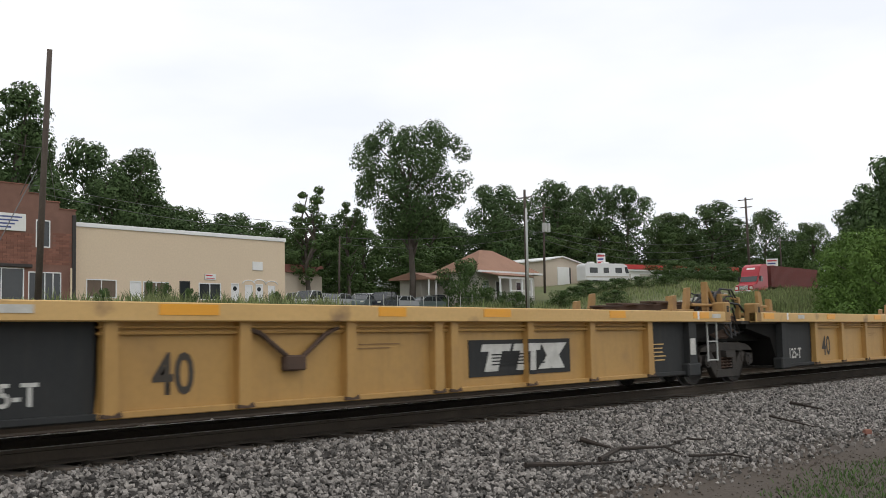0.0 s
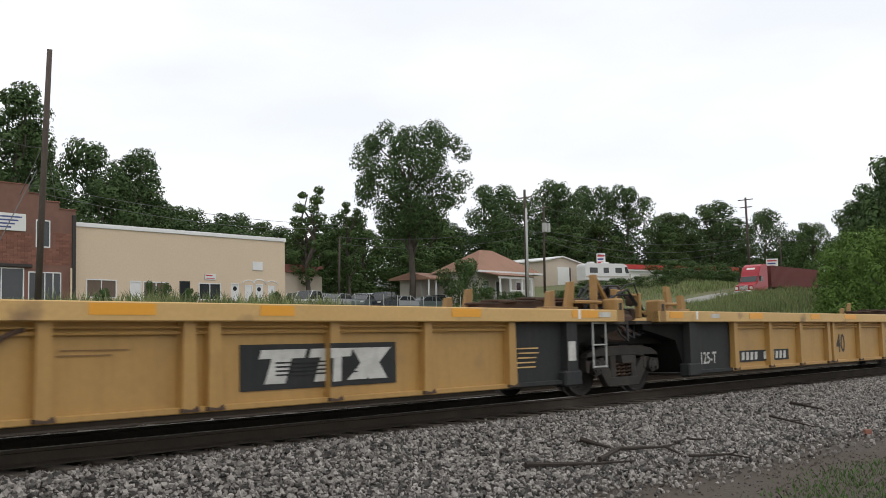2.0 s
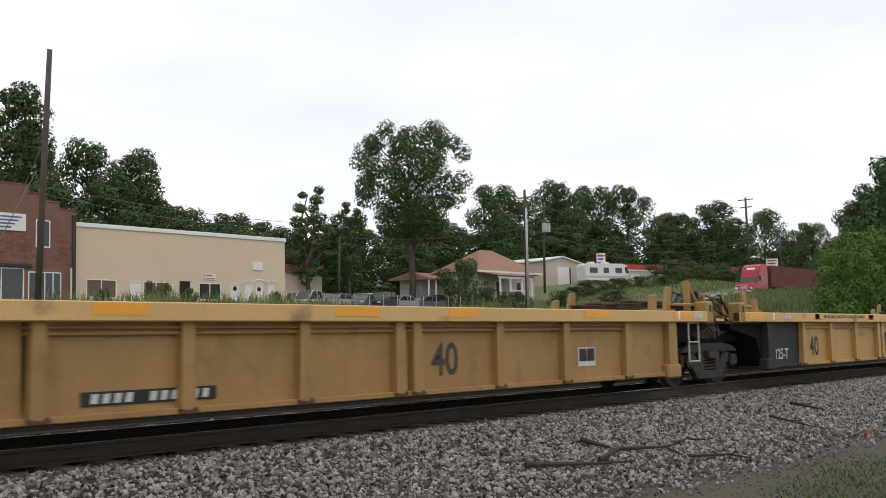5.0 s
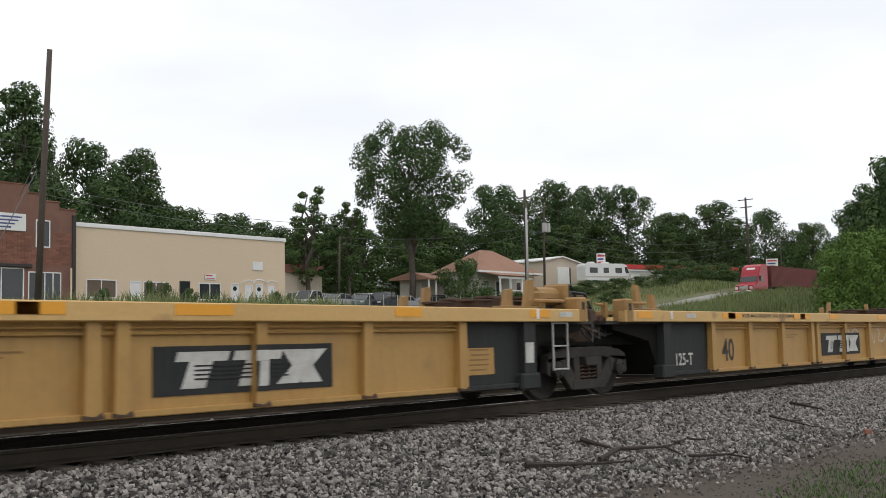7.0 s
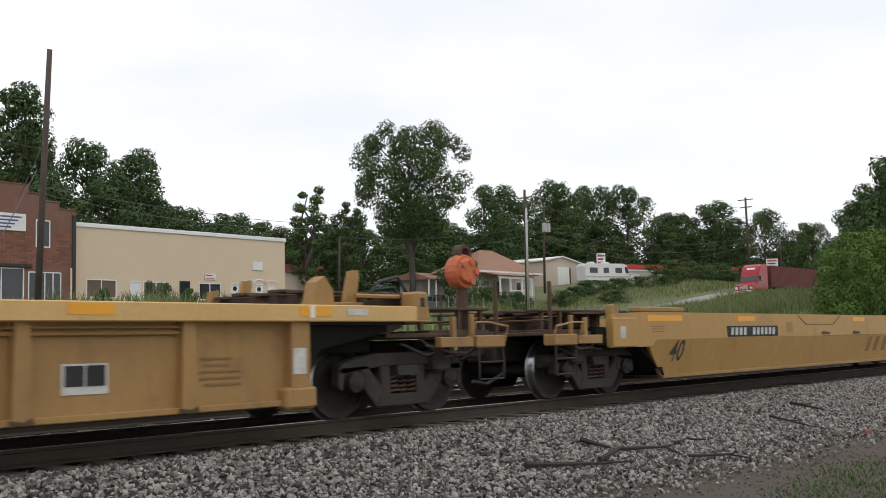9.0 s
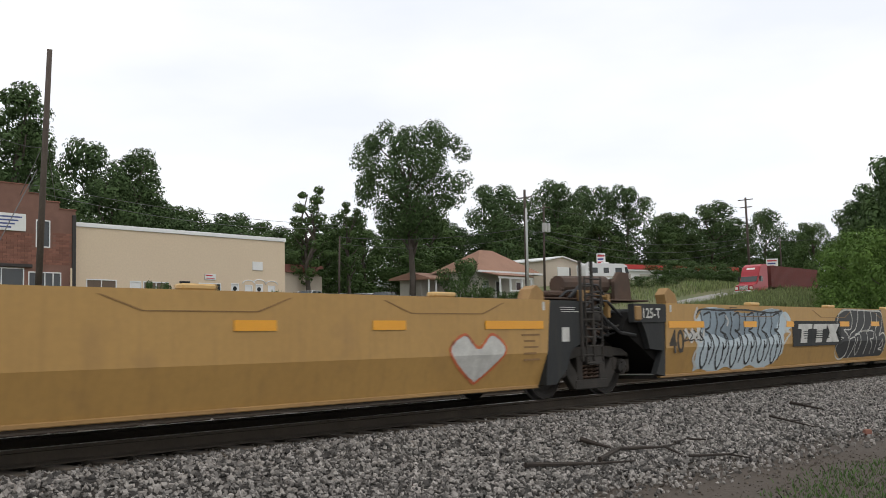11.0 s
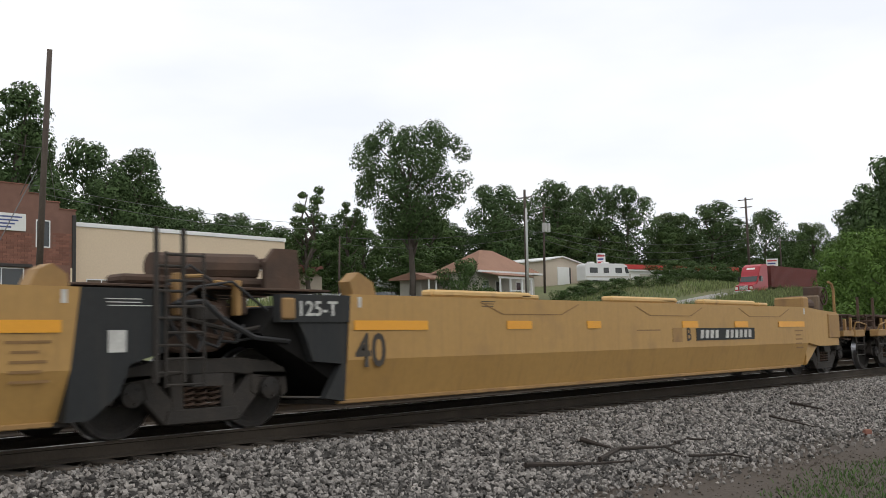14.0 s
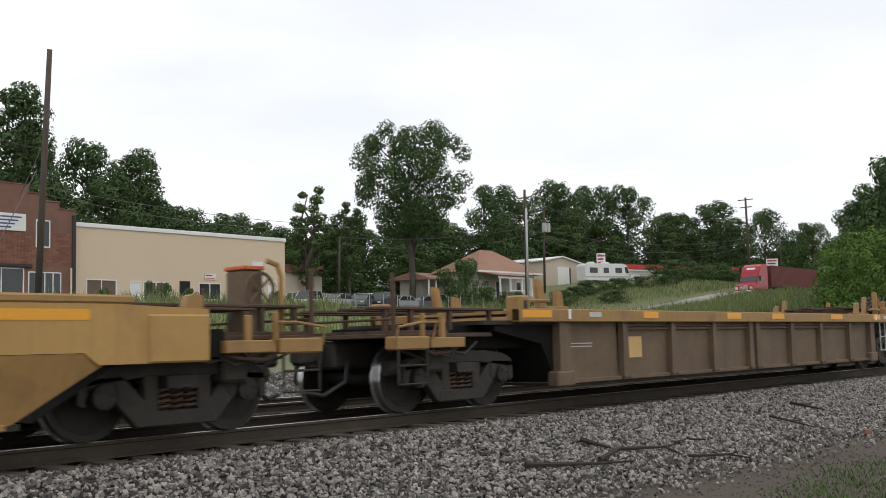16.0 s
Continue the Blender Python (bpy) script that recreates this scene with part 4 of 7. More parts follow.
def smooth_unit(L=PITCH, first=False, last=False, letter="", number=False, paint="", seed=0):
    """A plain-sided well unit: upper side upright, lower side leaning in."""
    car = thing("well_car", "", "freight car")
    a, b = 1.78, L - 1.72
    e = L - 0.75 if not last else L - 2.1
    if last:
        b = e = 16.1
    for s in (-1, 1):
        def side(x0, x1, x0b, x1b, material, label, lo=0.27):
            bm = B()
            sec = [(1.53, 1.56), (1.53, 0.76), (1.38, lo), (1.34, lo), (1.47, 0.74), (1.47, 1.56)]
            va = [bm.verts.new((x0b + (x0 - x0b) * (z - lo) / (1.56 - lo), s * y, z)) for y, z in sec]
            vb = [bm.verts.new((x1b + (x1 - x1b) * (z - lo) / (1.56 - lo), s * y, z)) for y, z in sec]
            for i in range(6):
                j = (i + 1) % 6
                bm.faces.new((va[i], va[j], vb[j], vb[i]))
            bm.faces.new(va)
            bm.faces.new(vb[::-1])
            bmesh.ops.recalc_face_normals(bm, faces=bm.faces[:])
            return part("side_wall", bm, material, car, label)
        if last:
            side(a + 0.1, 16.1, a, 16.1, "yellow", "plain painted side wall")
            part("end_wall", prism(B(), [(16.098, 0.76), (16.098, 1.56), (16.9, 1.50), (17.95, 1.45), (17.95, 0.68), (16.75, 0.68)], min(s * 1.47, s * 1.531), max(s * 1.47, s * 1.531)), "yellow", car)
            part("end_wall", prism(B(), [(16.098, 0.27), (16.098, 0.757), (16.8, 0.757), (16.74, 0.66)], min(s * 1.36, s * 1.46), max(s * 1.36, s * 1.46)), "yellow", car)
            part("corner_box", box(B(), 17.3, 17.98, min(s * 1.42, s * 1.56), max(s * 1.42, s * 1.56), 0.85, 1.42, 0.02), "yellow_old", car)
        else:
            side(a + 0.1, b, a, b - 0.16, "yellow", "plain painted side wall")
            part("end_wall", prism(B(), [(b - 0.10, 0.76), (b + 0.002, 1.56), (e, 1.56), (e, 0.92), (b + 0.55, 0.80), (b + 0.42, 0.5), (b + 0.1, 0.27), (b - 0.15, 0.27)], min(s * 1.40, s * 1.528), max(s * 1.40, s * 1.528)), "black", car, "charcoal end wall with data plates")
        if not first:
            bm = prism(B(), [(0.75, 1.22), (0.75, 1.54), (a + 0.098, 1.54), (a + 0.075, 1.22)], min(s * 1.42, s * 1.53), max(s * 1.42, s * 1.53))
            prism(bm, [(1.05, 1.22), (a + 0.075, 1.22), (a - 0.005, 0.27), (a - 0.32, 0.32), (a - 0.05, 0.72), (a - 0.5, 0.76), (a - 0.62, 1.05)], min(s * 1.40, s * 1.51), max(s * 1.40, s * 1.51))
            part("end_wall", bm, "black", car)
        else:
            part("end_wall", prism(B(), [(a, 0.3), (a + 0.1, 1.56), (-0.4, 1.56), (-0.4, 0.8), (0.9, 0.78)], min(s * 1.45, s * 1.53), max(s * 1.45, s * 1.53)), "yellow", car)
        part("bottom_lip", box(B(), a, b - 0.2, min(s * 1.33, s * 1.41), max(s * 1.33, s * 1.41), 0.23, 0.285, 0.01), "yellow_old", car)
    part("floor", box(B(), a, b, -1.36, 1.36, 0.22, 0.28), "under", car, "dark well floor")
    # end bulkheads take the shadow-dark colour
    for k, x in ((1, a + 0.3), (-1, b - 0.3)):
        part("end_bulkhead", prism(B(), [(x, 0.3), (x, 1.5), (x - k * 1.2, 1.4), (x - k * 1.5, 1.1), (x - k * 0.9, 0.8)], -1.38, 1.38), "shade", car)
    # seam lines, hatches and rail pads on top
    bm = box(B(), a + 0.1, b - 0.2, -1.405, -1.398, 0.355, 0.367)
    part("seam", bm, "faint", car)
    for x in (4.4, 8.6, 12.6):
        bm = prism(B(), [(x, 1.50), (x + 0.5, 1.33), (x + 2.0, 1.33), (x + 2.5, 1.50), (x + 2.46, 1.50), (x + 1.98, 1.342), (x + 0.52, 1.342), (x + 0.04, 1.50)], -1.536, -1.529)
        part("gusset_seam", bm, "faint", car)
        bm = box(B(), x + 1.0, x + 1.45, -1.52, -1.36, 1.56, 1.63, 0.02)
        part("rail_pad", bm, "chord", car)
    if last:
        for x in (3.4, 7.9, 11.2):
            part("top_guard", box(B(), x, x + 2.25, -1.52, -1.30, 1.56, 1.66, 0.03), "chord", car)
    for x0, w in ((a + 0.15, 1.35), (5.0, 0.6), (7.1, 0.4), (10.25, 0.6), (12.4, 0.6), (b - 1.6, 1.4)):
        stripe(car, x0, x0 + w, 1.12, 1.24, -1.540)
    for x in (a + 0.22, b - 0.2):
        stripe(car, x, x + 0.06, 1.40, 1.53, -1.532, "wornwhite", "reflector")
    data_block(car, b - 0.75, b - 0.28, 0.6, 1.15, -1.531, "faint", 6, 2)
    data_block(car, a + 2.6, a + 3.1, 1.42, 1.52, -1.531, "stencil", 3, 5)
    writing("40", a + 0.16, a + 0.70, 0.66, 1.09, -1.534, "stencil", car)
    if number:
        number_plate(car, 10.78, 13.3, 0.88, 1.11, -1.532)
        writing("B", 10.42, 10.58, 0.88, 1.12, -1.534, "stencil", car)
        data_block(car, 8.6, 9.5, 1.03, 1.10, -1.531, "faint", 1, 7)
        part("access_plate", box(B(), 9.88, 10.24, -1.536, -1.53, 0.86, 1.12), "yellow_old", car)
    else:
        if paint != "heart":
            logo_plate(car, 7.42, 10.3, 0.69, 1.25, -1.532)
        if letter:
            writing(letter, a + 3.55, a + 3.72, 0.86, 1.14, -1.534, "stencil", car)
            stripe(car, a + 4.55, a + 4.75, 0.84, 0.96, -1.532, "faint", "data_label")
    if not first:
        writing("125-T", a - 0.72, a - 0.12, 1.29, 1.47, -1.534, "wornwhite", car)
        part("bracket", box(B(), a - 1.0, a - 0.80, -1.56, -1.45, 1.25, 1.5, 0.02), "yellow_old", car)
    # right-hand end gear
    if not last:
        stripe(car, b + 0.30, b + 0.50, 0.92, 1.14, -1.53, "wornwhite", "data_label", "white and yellow data label")
        data_block(car, b + 0.25, b + 0.8, 1.36, 1.46, -1.529, "wornwhite", 3, 3)
        ladder(car, b + 0.95, b + 1.42, 0.55, 1.95, 6, -1.55, "under")
        bm = prism(B(), [(L - 0.9, 1.0), (L + 0.5, 1.15), (L + 0.85, 1.35), (L + 0.5, 1.62), (L - 0.3, 1.66), (L - 1.0, 1.5)], -0.6, 0.6)
        part("articulated_connector", bm, "rust", car, "rusty articulated connector casting")
        bm = B()
        for i in range(4):
            box(bm, L - 1.6, L + 1.85, -1.2 + 0.6 * i, -0.8 + 0.6 * i, 1.60, 1.63, 0.006)
        part("walkway_grating", bm, "rust", car, "rusty walkway grating")
        bm = B()
        prism(bm, [(b - 0.5, 1.56), (b - 0.1, 1.56), (b - 0.12, 1.68), (b - 0.28, 1.78), (b - 0.42, 1.72)], -1.5, -1.28)
        part("container_guide", bm, "yellow_old", car)
        bm = box(B(), L - 0.9, L + 1.25, -0.95, -0.6, 1.66, 1.76, 0.03)
        tube(bm, [(L - 0.45, -0.8, 1.86), (L + 0.95, -0.8, 1.90)], 0.16, 12)
        prism(bm, [(L + 0.95, 1.64), (L + 1.5, 1.64), (L + 1.45, 2.12), (L + 1.1, 2.12), (L + 0.95, 1.95)], -1.05, -0.98)
        box(bm, L + 0.98, L + 1.42, -0.98, -0.6, 1.9, 2.0, 0.01)
        part("bridge_arm", bm, "rust", car, "rusty arm across the joint")
        joint_gear(car, L, 1.88, seed)
        bm = prism(B(), [(L + 1.95, 1.56), (L + 2.35, 1.56), (L + 2.3, 1.72), (L + 2.05, 1.84), (L + 1.9, 1.72)], -1.5, -1.3)
        part("lock_box", bm, "yellow_old", car)
        bm = B()
        for xx in (L - 0.88, L - 0.55):
            tube(bm, [(xx, -1.54, 0.6), (xx, -1.54, 2.2)], 0.03, 6)
        for z in (0.7, 0.98, 1.26, 1.54, 1.8):
            tube(bm, [(L - 0.88, -1.54, z), (L - 0.55, -1.54, z)], 0.016, 6)
        part("tall_grab_posts", bm, "under", car, "tall dark grab posts with rungs")
        bm = tube(B(), [(L - 0.9, -1.2, 1.3), (L - 0.3, -1.3, 1.25), (L + 0.3, -1.3, 1.12), (L + 0.9, -1.25, 1.2)], 0.025, 6)
        box(bm, L - 0.25, L + 0.1, -1.3, -1.0, 1.22, 1.42, 0.04)
        part("brake_valve", bm, "under", car)
        bm = tube(B(), [(L - 0.5, -1.35, 1.42), (L - 0.2, -1.42, 1.45), (L + 0.05, -1.42, 1.25), (L + 0.5, -1.4, 1.05), (L + 1.0, -1.4, 1.0)], 0.03, 6)
        part("air_hose", bm, "hose", car)
    else:
        coupler_end(car, L, 1)
        bm = tube(B(), [(L - 1.3, -0.9, 1.66), (L - 0.2, -0.9, 1.66)], 0.14, 12)
        part("brake_cylinder", bm, "rust", car)
        part("cylinder_mount", box(B(), L - 1.55, L - 1.2, -1.3, -0.6, 1.5, 1.82, 0.04), "yellow_old", car)
        part("valve_box", box(B(), L + 0.1, L + 0.3, -1.0, -0.2, 1.08, 1.9, 0.04), "brownpaint", car)
    if first:
        coupler_end(car, 0.0, -1)
    if paint:
        sprayed(car, paint, a, b)
    return car


def lean_y(z):
    """How far out the side of a plain unit stands at height z."""
    return -1.53 if z > 0.76 else -1.53 + 0.15 * (0.76 - z) / 0.49


def stroke(bm, pts, r, depth, lift=0.004):
    """A sprayed line: a flat ribbon with soft bends through the points (x, z)."""
    q = [Vector((x, 0, z)) for x, z in pts]
    q = [q[0] * 2 - q[1]] + q + [q[-1] * 2 - q[-2]]
    line = []
    for i in range(1, len(q) - 2):
        for n in range(6):
            t = n / 6
            line.append(0.5 * (2 * q[i] + (q[i + 1] - q[i - 1]) * t + (2 * q[i - 1] - 5 * q[i] + 4 * q[i + 1] - q[i + 2]) * t * t + (3 * q[i] - q[i - 1] - 3 * q[i + 1] + q[i + 2]) * t ** 3))
    line.append(q[-2])
    rows = []
    for i, c in enumerate(line):
        d = (line[min(i + 1, len(line) - 1)] - line[max(i - 1, 0)]).normalized()
        w = r * (0.75 + 0.5 * abs(math.sin(1.7 * i)) ** 2)
        e = Vector((-d.z, 0, d.x)) * w
        rows.append([bm.verts.new((c.x + k * e.x, depth(c.z + k * e.z) - lift, c.z + k * e.z)) for k in (-1, 1)])
    for (p0, p1), (q0, q1) in zip(rows, rows[1:]):
        f = bm.faces.new((p0, q0, q1, p1))
        f.normal_update()
        if f.normal.y > 0:
            f.normal_flip()
    return bm


def fill(x0, x1, top, bottom, lift, steps=40):
    """A sprayed area on the side between two edge lines top(x) and bottom(x)."""
    bm = B()
    rows = []
    for i in range(steps + 1):
        x = x0 + (x1 - x0) * i / steps
        hi, lo = top(i / steps), bottom(i / steps)
        mid = min(hi, max(lo, 0.76))
        rows.append([bm.verts.new((x, lean_y(z) - lift, z)) for z in (lo, mid, hi)])
    for a, b in zip(rows, rows[1:]):
        for k in (0, 1):
            if (a[k].co - a[k + 1].co).length + (b[k].co - b[k + 1].co).length > 1e-5:
                bm.faces.new((a[k], b[k], b[k + 1], a[k + 1]))
    return bm


def sprayed(car, paint, a, b):
    """Abstract spray paint on the side: rounded fields and loose outlines, no writing."""
    sin = math.sin
    if paint == "letters":
        # pale blue-grey block piece with dark outlines
        part("spray_paint", fill(3.0, 6.95, lambda u: 1.44 + 0.07 * sin(9 * u) - 0.5 * max(0, 0.06 - u) * 6, lambda u: 0.30 + 0.05 * sin(23 * u) + max(0, u - 0.9) * 3.0, 0.003), "paleblue", car, "pale blue spray paint")
        part("spray_paint", fill(3.2, 6.95, lambda u: 1.45 + 0.05 * sin(9 * u), lambda u: 0.93 + 0.06 * sin(15 * u), 0.005), "greyblue", car, "grey-blue spray paint")
        part("spray_paint", fill(6.6, 7.35, lambda u: 1.15 + 0.3 * sin(2.6 * u), lambda u: 0.85 + 0.25 * u, 0.0055), "paleblue", car)
        part("spray_paint", fill(2.5, 3.3, lambda u: 1.06 + 0.05 * sin(20 * u), lambda u: 0.90 + 0.07 * sin(14 * u), 0.0055), "wornwhite", car)
        bm = B()
        for i in range(6):
            x = 3.15 + 0.63 * i
            w = 0.20 + 0.05 * sin(3 * i)
            stroke(bm, [(x, 1.42), (x + 0.05, 1.2), (x - 0.04, 1.0), (x + 0.1, 0.86), (x + 0.02, 0.6), (x + 0.16, 0.36 + 0.04 * sin(5 * i)), (x + 0.3, 0.5), (x + 0.26, 0.8)], 0.022, lean_y, 0.009)
            stroke(bm, [(x + 0.12, 1.36), (x + 0.2 + w, 1.40), (x + 0.36, 1.14 + 0.08 * sin(2 * i)), (x + 0.16, 1.06), (x + 0.42, 0.95), (x + 0.52, 0.66), (x + 0.44, 0.42)], 0.020, lean_y, 0.009)
            stroke(bm, [(x + 0.24, 0.84), (x + 0.33, 0.70), (x + 0.40, 0.86), (x + 0.3, 0.98)], 0.018, lean_y, 0.009)
        stroke(bm, [(2.98, 1.36), (3.2, 1.46), (4.0, 1.45), (5.0, 1.47), (6.2, 1.42), (6.9, 1.46)], 0.018, lean_y, 0.009)
        for i in range(4):
            stroke(bm, [(2.45 + 0.2 * i, 1.08), (2.6 + 0.2 * i, 0.98), (2.48 + 0.2 * i, 0.88), (2.66 + 0.2 * i, 0.9)], 0.012, lean_y, 0.009)
        part("spray_outline", bm, "darkspray", car, "black spray-paint outlines")
        bm = B()
        stroke(bm, [(3.05, 1.5), (2.92, 1.3), (3.1, 1.1), (2.9, 0.95), (3.0, 0.8), (2.9, 0.55), (3.1, 0.36)], 0.03, lean_y, 0.011)
        stroke(bm, [(6.95, 1.4), (7.15, 1.25), (7.0, 1.05), (7.3, 1.0), (7.05, 0.85), (6.85, 0.7)], 0.025, lean_y, 0.011)
        stroke(bm, [(4.2, 1.35), (4.3, 1.25), (4.24, 1.15)], 0.02, lean_y, 0.011)
        part("spray_outline", bm, "wornwhite", car, "white spray-paint edging")
        # black rounded piece with white outlines
        part("spray_paint", fill(9.95, 13.48, lambda u: 1.30 + 0.24 * min(1, u * 7) - max(0, u - 0.93) * 12, lambda u: 0.62 - 0.26 * min(1, u * 8) + max(0, u - 0.94) * 2, 0.004), "darkspray", car, "black spray paint")
        bm = B()
        for pts in (
                ((11.0, 1.50), (10.6, 1.53), (10.2, 1.40), (10.06, 1.12), (10.12, 0.90), (10.45, 0.84)),
                ((11.0, 1.50), (11.08, 1.30), (10.95, 1.06), (10.5, 1.04), (10.72, 0.92), (10.82, 0.66), (10.7, 0.42), (10.35, 0.34), (10.05, 0.46), (10.04, 0.68), (10.3, 0.82)),
                ((11.5, 1.50), (11.45, 1.28), (11.25, 1.05), (10.95, 0.95), (10.85, 0.82), (11.2, 0.85), (11.15, 0.58), (10.95, 0.36)),
                ((11.95, 1.50), (11.9, 1.2), (11.6, 1.0), (11.25, 0.92)),
                ((11.2, 0.90), (11.55, 0.92), (11.6, 0.68), (11.42, 0.42), (11.28, 0.6), (11.4, 0.86)),
                ((11.6, 0.98), (12.0, 1.0), (12.08, 0.72), (11.96, 0.42)),
                ((12.42, 1.50), (12.44, 1.24), (12.2, 1.04), (11.8, 0.99), (12.5, 1.0), (12.5, 0.82), (12.26, 0.80), (12.45, 0.66), (12.42, 0.42)),
                ((12.85, 1.46), (12.8, 1.16), (12.66, 0.98), (12.76, 0.74), (12.74, 0.44)),
                ((10.2, 1.42), (10.7, 1.52), (11.6, 1.52), (12.5, 1.51), (13.1, 1.50), (13.26, 1.36), (13.14, 1.08), (12.95, 0.88), (13.25, 0.95), (13.47, 0.78), (13.38, 0.42)),
                ((13.02, 0.62), (13.2, 0.78), (13.26, 0.6), (13.0, 0.54), (13.25, 0.5))):
            stroke(bm, pts, 0.017, lean_y, 0.008)
        part("spray_outline", bm, "wornwhite", car, "white spray-paint outlines")
    else:
        x = b - 1.75
        for k in (-1, 1):
            x0, x1 = (x - 0.62, x) if k < 0 else (x, x + 0.62)
            part("spray_paint", fill(x0, x1, lambda u: 0.84 + 0.2 * sin(math.pi * min(1, max(0, u))), (lambda u: 0.78 - 0.42 * u) if k < 0 else (lambda u: 0.36 + 0.42 * u), 0.004, 16), "wornwhite", car, "white spray paint")
        bm = B()
        stroke(bm, [(x, 0.36), (x - 0.4, 0.6), (x - 0.62, 0.85), (x - 0.3, 1.05), (x, 0.86), (x + 0.3, 1.05), (x + 0.62, 0.85), (x + 0.4, 0.6), (x, 0.36)], 0.02, lean_y, 0.008)
        part("spray_outline", bm, "redorange", car, "red spray-paint outline")


SINGLE = 18.28


def single_car(seed=0, stand="plain"):
    """A stand-alone well car: shallow sides with sloped ends that rise over both trucks."""
    L = SINGLE
    car = thing("single_well_car", "", "freight car")
    for s in (-1, 1):
        lo, hi = min(s * 1.46, s * 1.53), max(s * 1.46, s * 1.53)
        part("side_wall", prism(B(), [(-0.1, 0.80), (-0.1, 1.36), (1.0, 1.40), (L - 1.0, 1.40), (L + 0.1, 1.36), (L + 0.1, 0.80), (L - 1.2, 0.80), (L - 1.35, 0.92), (1.35, 0.92), (1.2, 0.80)], lo, hi), "yellow_old" if seed == 1 else "yellow", car, "faded yellow upper side")
        bm = B()
        pts = [(1.14, 0.795), (1.3, 0.915), (L - 1.3, 0.915), (L - 1.14, 0.795), (L - 2.0, 0.27), (1.75, 0.27)]
        va = [bm.verts.new((x, s * (1.528 - 0.17 * (0.92 - z) / 0.65), z)) for x, z in pts]
        vb = [bm.verts.new((x, s * (1.47 - 0.17 * (0.92 - z) / 0.65), z)) for x, z in pts]
        bm.faces.new(va)
        bm.faces.new(vb[::-1])
        for i in range(6):
            j = (i + 1) % 6
            bm.faces.new((va[i], va[j], vb[j], vb[i]))
        bmesh.ops.recalc_face_normals(bm, faces=bm.faces[:])
        part("lower_side", bm, "yellow_old" if seed % 2 else "yellow", car, "lower side leaning inwards")
        part("bottom_lip", box(B(), 1.8, L - 2.05, min(s * 1.30, s * 1.38), max(s * 1.30, s * 1.38), 0.22, 0.285, 0.01), "yellow_old", car)
        for k, x in ((1, -0.1), (-1, L + 0.1)):
            part("corner_box", box(B(), min(x, x + k * 0.75), max(x, x + k * 0.75), min(s * 1.40, s * 1.56), max(s * 1.40, s * 1.56), 0.80, 1.30, 0.02), "yellow", car)
            part("top_guard", box(B(), min(x + k * 0.9, x + k * 2.5), max(x + k * 0.9, x + k * 2.5), min(s * 1.30, s * 1.54), max(s * 1.30, s * 1.54), 1.40, 1.49, 0.02), "yellow_old", car)
            part("lashing_bracket", gus(x + k * 0.05, k, s), "yellow_old", car)
    part("floor", box(B(), 1.7, L - 1.9, -1.34, 1.34, 0.22, 0.28), "under", car, "dark well floor")
    # bulkhead colour holds the shadow under the car end
    for k, x in ((1, 0.0), (-1, L)):
        part("end_bulkhead", prism(B(), [(x + k * 1.8, 0.28), (x + k * 1.5, 1.1), (x - k * 0.4, 1.15), (x - k * 0.4, 0.85), (x + k * 0.9, 0.82)], -1.4, 1.4), "shade", car)
        coupler_end(car, x, -k)
        bm = B()
        for i in range(4):
            box(bm, min(x - k * 0.9, x + k * 0.7), max(x - k * 0.9, x + k * 0.7), -1.3 + 0.7 * i, -0.8 + 0.7 * i, 1.36 + 0.02 * i, 1.39 + 0.02 * i, 0.006)
        box(bm, x - 0.05, x + 0.05, -1.2, 1.2, 1.15, 1.36)
        part("walkway_grating", bm, "rust", car)
    for x0, w in ((1.05, 1.25), (4.6, 0.8), (11.0, 0.8), (L - 2.5, 1.2)):
        stripe(car, x0, x0 + w, 1.24, 1.345, -1.532)
    off = -0.42 if seed == 1 else 0.0
    number_plate(car, 4.12 + off, 6.5 + off, 0.935, 1.15, -1.532)
    bm = B()
    o = writing("40", 1.92 + 0.5 * off, 2.42 + 0.5 * off, 0.52, 0.905, -1.53, "stencil", car, lean=0.25)
    for v in o.data.vertices:
        v.co.y = -(1.528 - 0.17 * (0.92 - v.co.z) / 0.65) - 0.006
    data_block(car, 1.1, 1.9, 1.02, 1.16, -1.531, "faint", 3, 3 + seed)
    x = 7.6
    part("gusset_seam", prism(B(), [(x, 1.37), (x + 0.45, 1.17), (x + 2.1, 1.17), (x + 2.55, 1.37), (x + 2.5, 1.37), (x + 2.08, 1.185), (x + 0.47, 1.185), (x + 0.05, 1.37)], -1.536, -1.529), "stencil", car)
    part("access_plate", box(B(), 7.0, 7.3, -1.536, -1.529, 1.0, 1.22), "yellow_old", car)
    for x in (8.9, 10.9):
        part("rust_patch", prism(B(), [(x, 0.97), (x + 0.1, 0.94), (x + 0.5, 0.94), (x + 0.62, 0.98), (x + 0.4, 1.0), (x + 0.15, 1.02)], -1.5335, -1.529), "rust", car)
    lowy = lambda z, d: -(1.528 - 0.17 * (0.92 - z) / 0.65) - d

    def on_low(name, pts, material, d=0.004):
        bm = B()
        f = bm.faces.new([bm.verts.new((x, lowy(z, d), z)) for x, z in pts])
        bmesh.ops.recalc_face_normals(bm, faces=[f])
        f.normal_update()
        if f.normal.y > 0:
            f.normal_flip()
        return part(name, bm, material, car)
    if seed == 1:
        part("faded_patch", box(B(), 11.7, 13.7, -1.535, -1.529, 0.93, 1.14), "fadedred", car, "faded red-brown painted patch")
        on_low("faded_patch", [(11.7, 0.52), (13.7, 0.52), (13.7, 0.9), (11.7, 0.9)], "fadedred", 0.003)
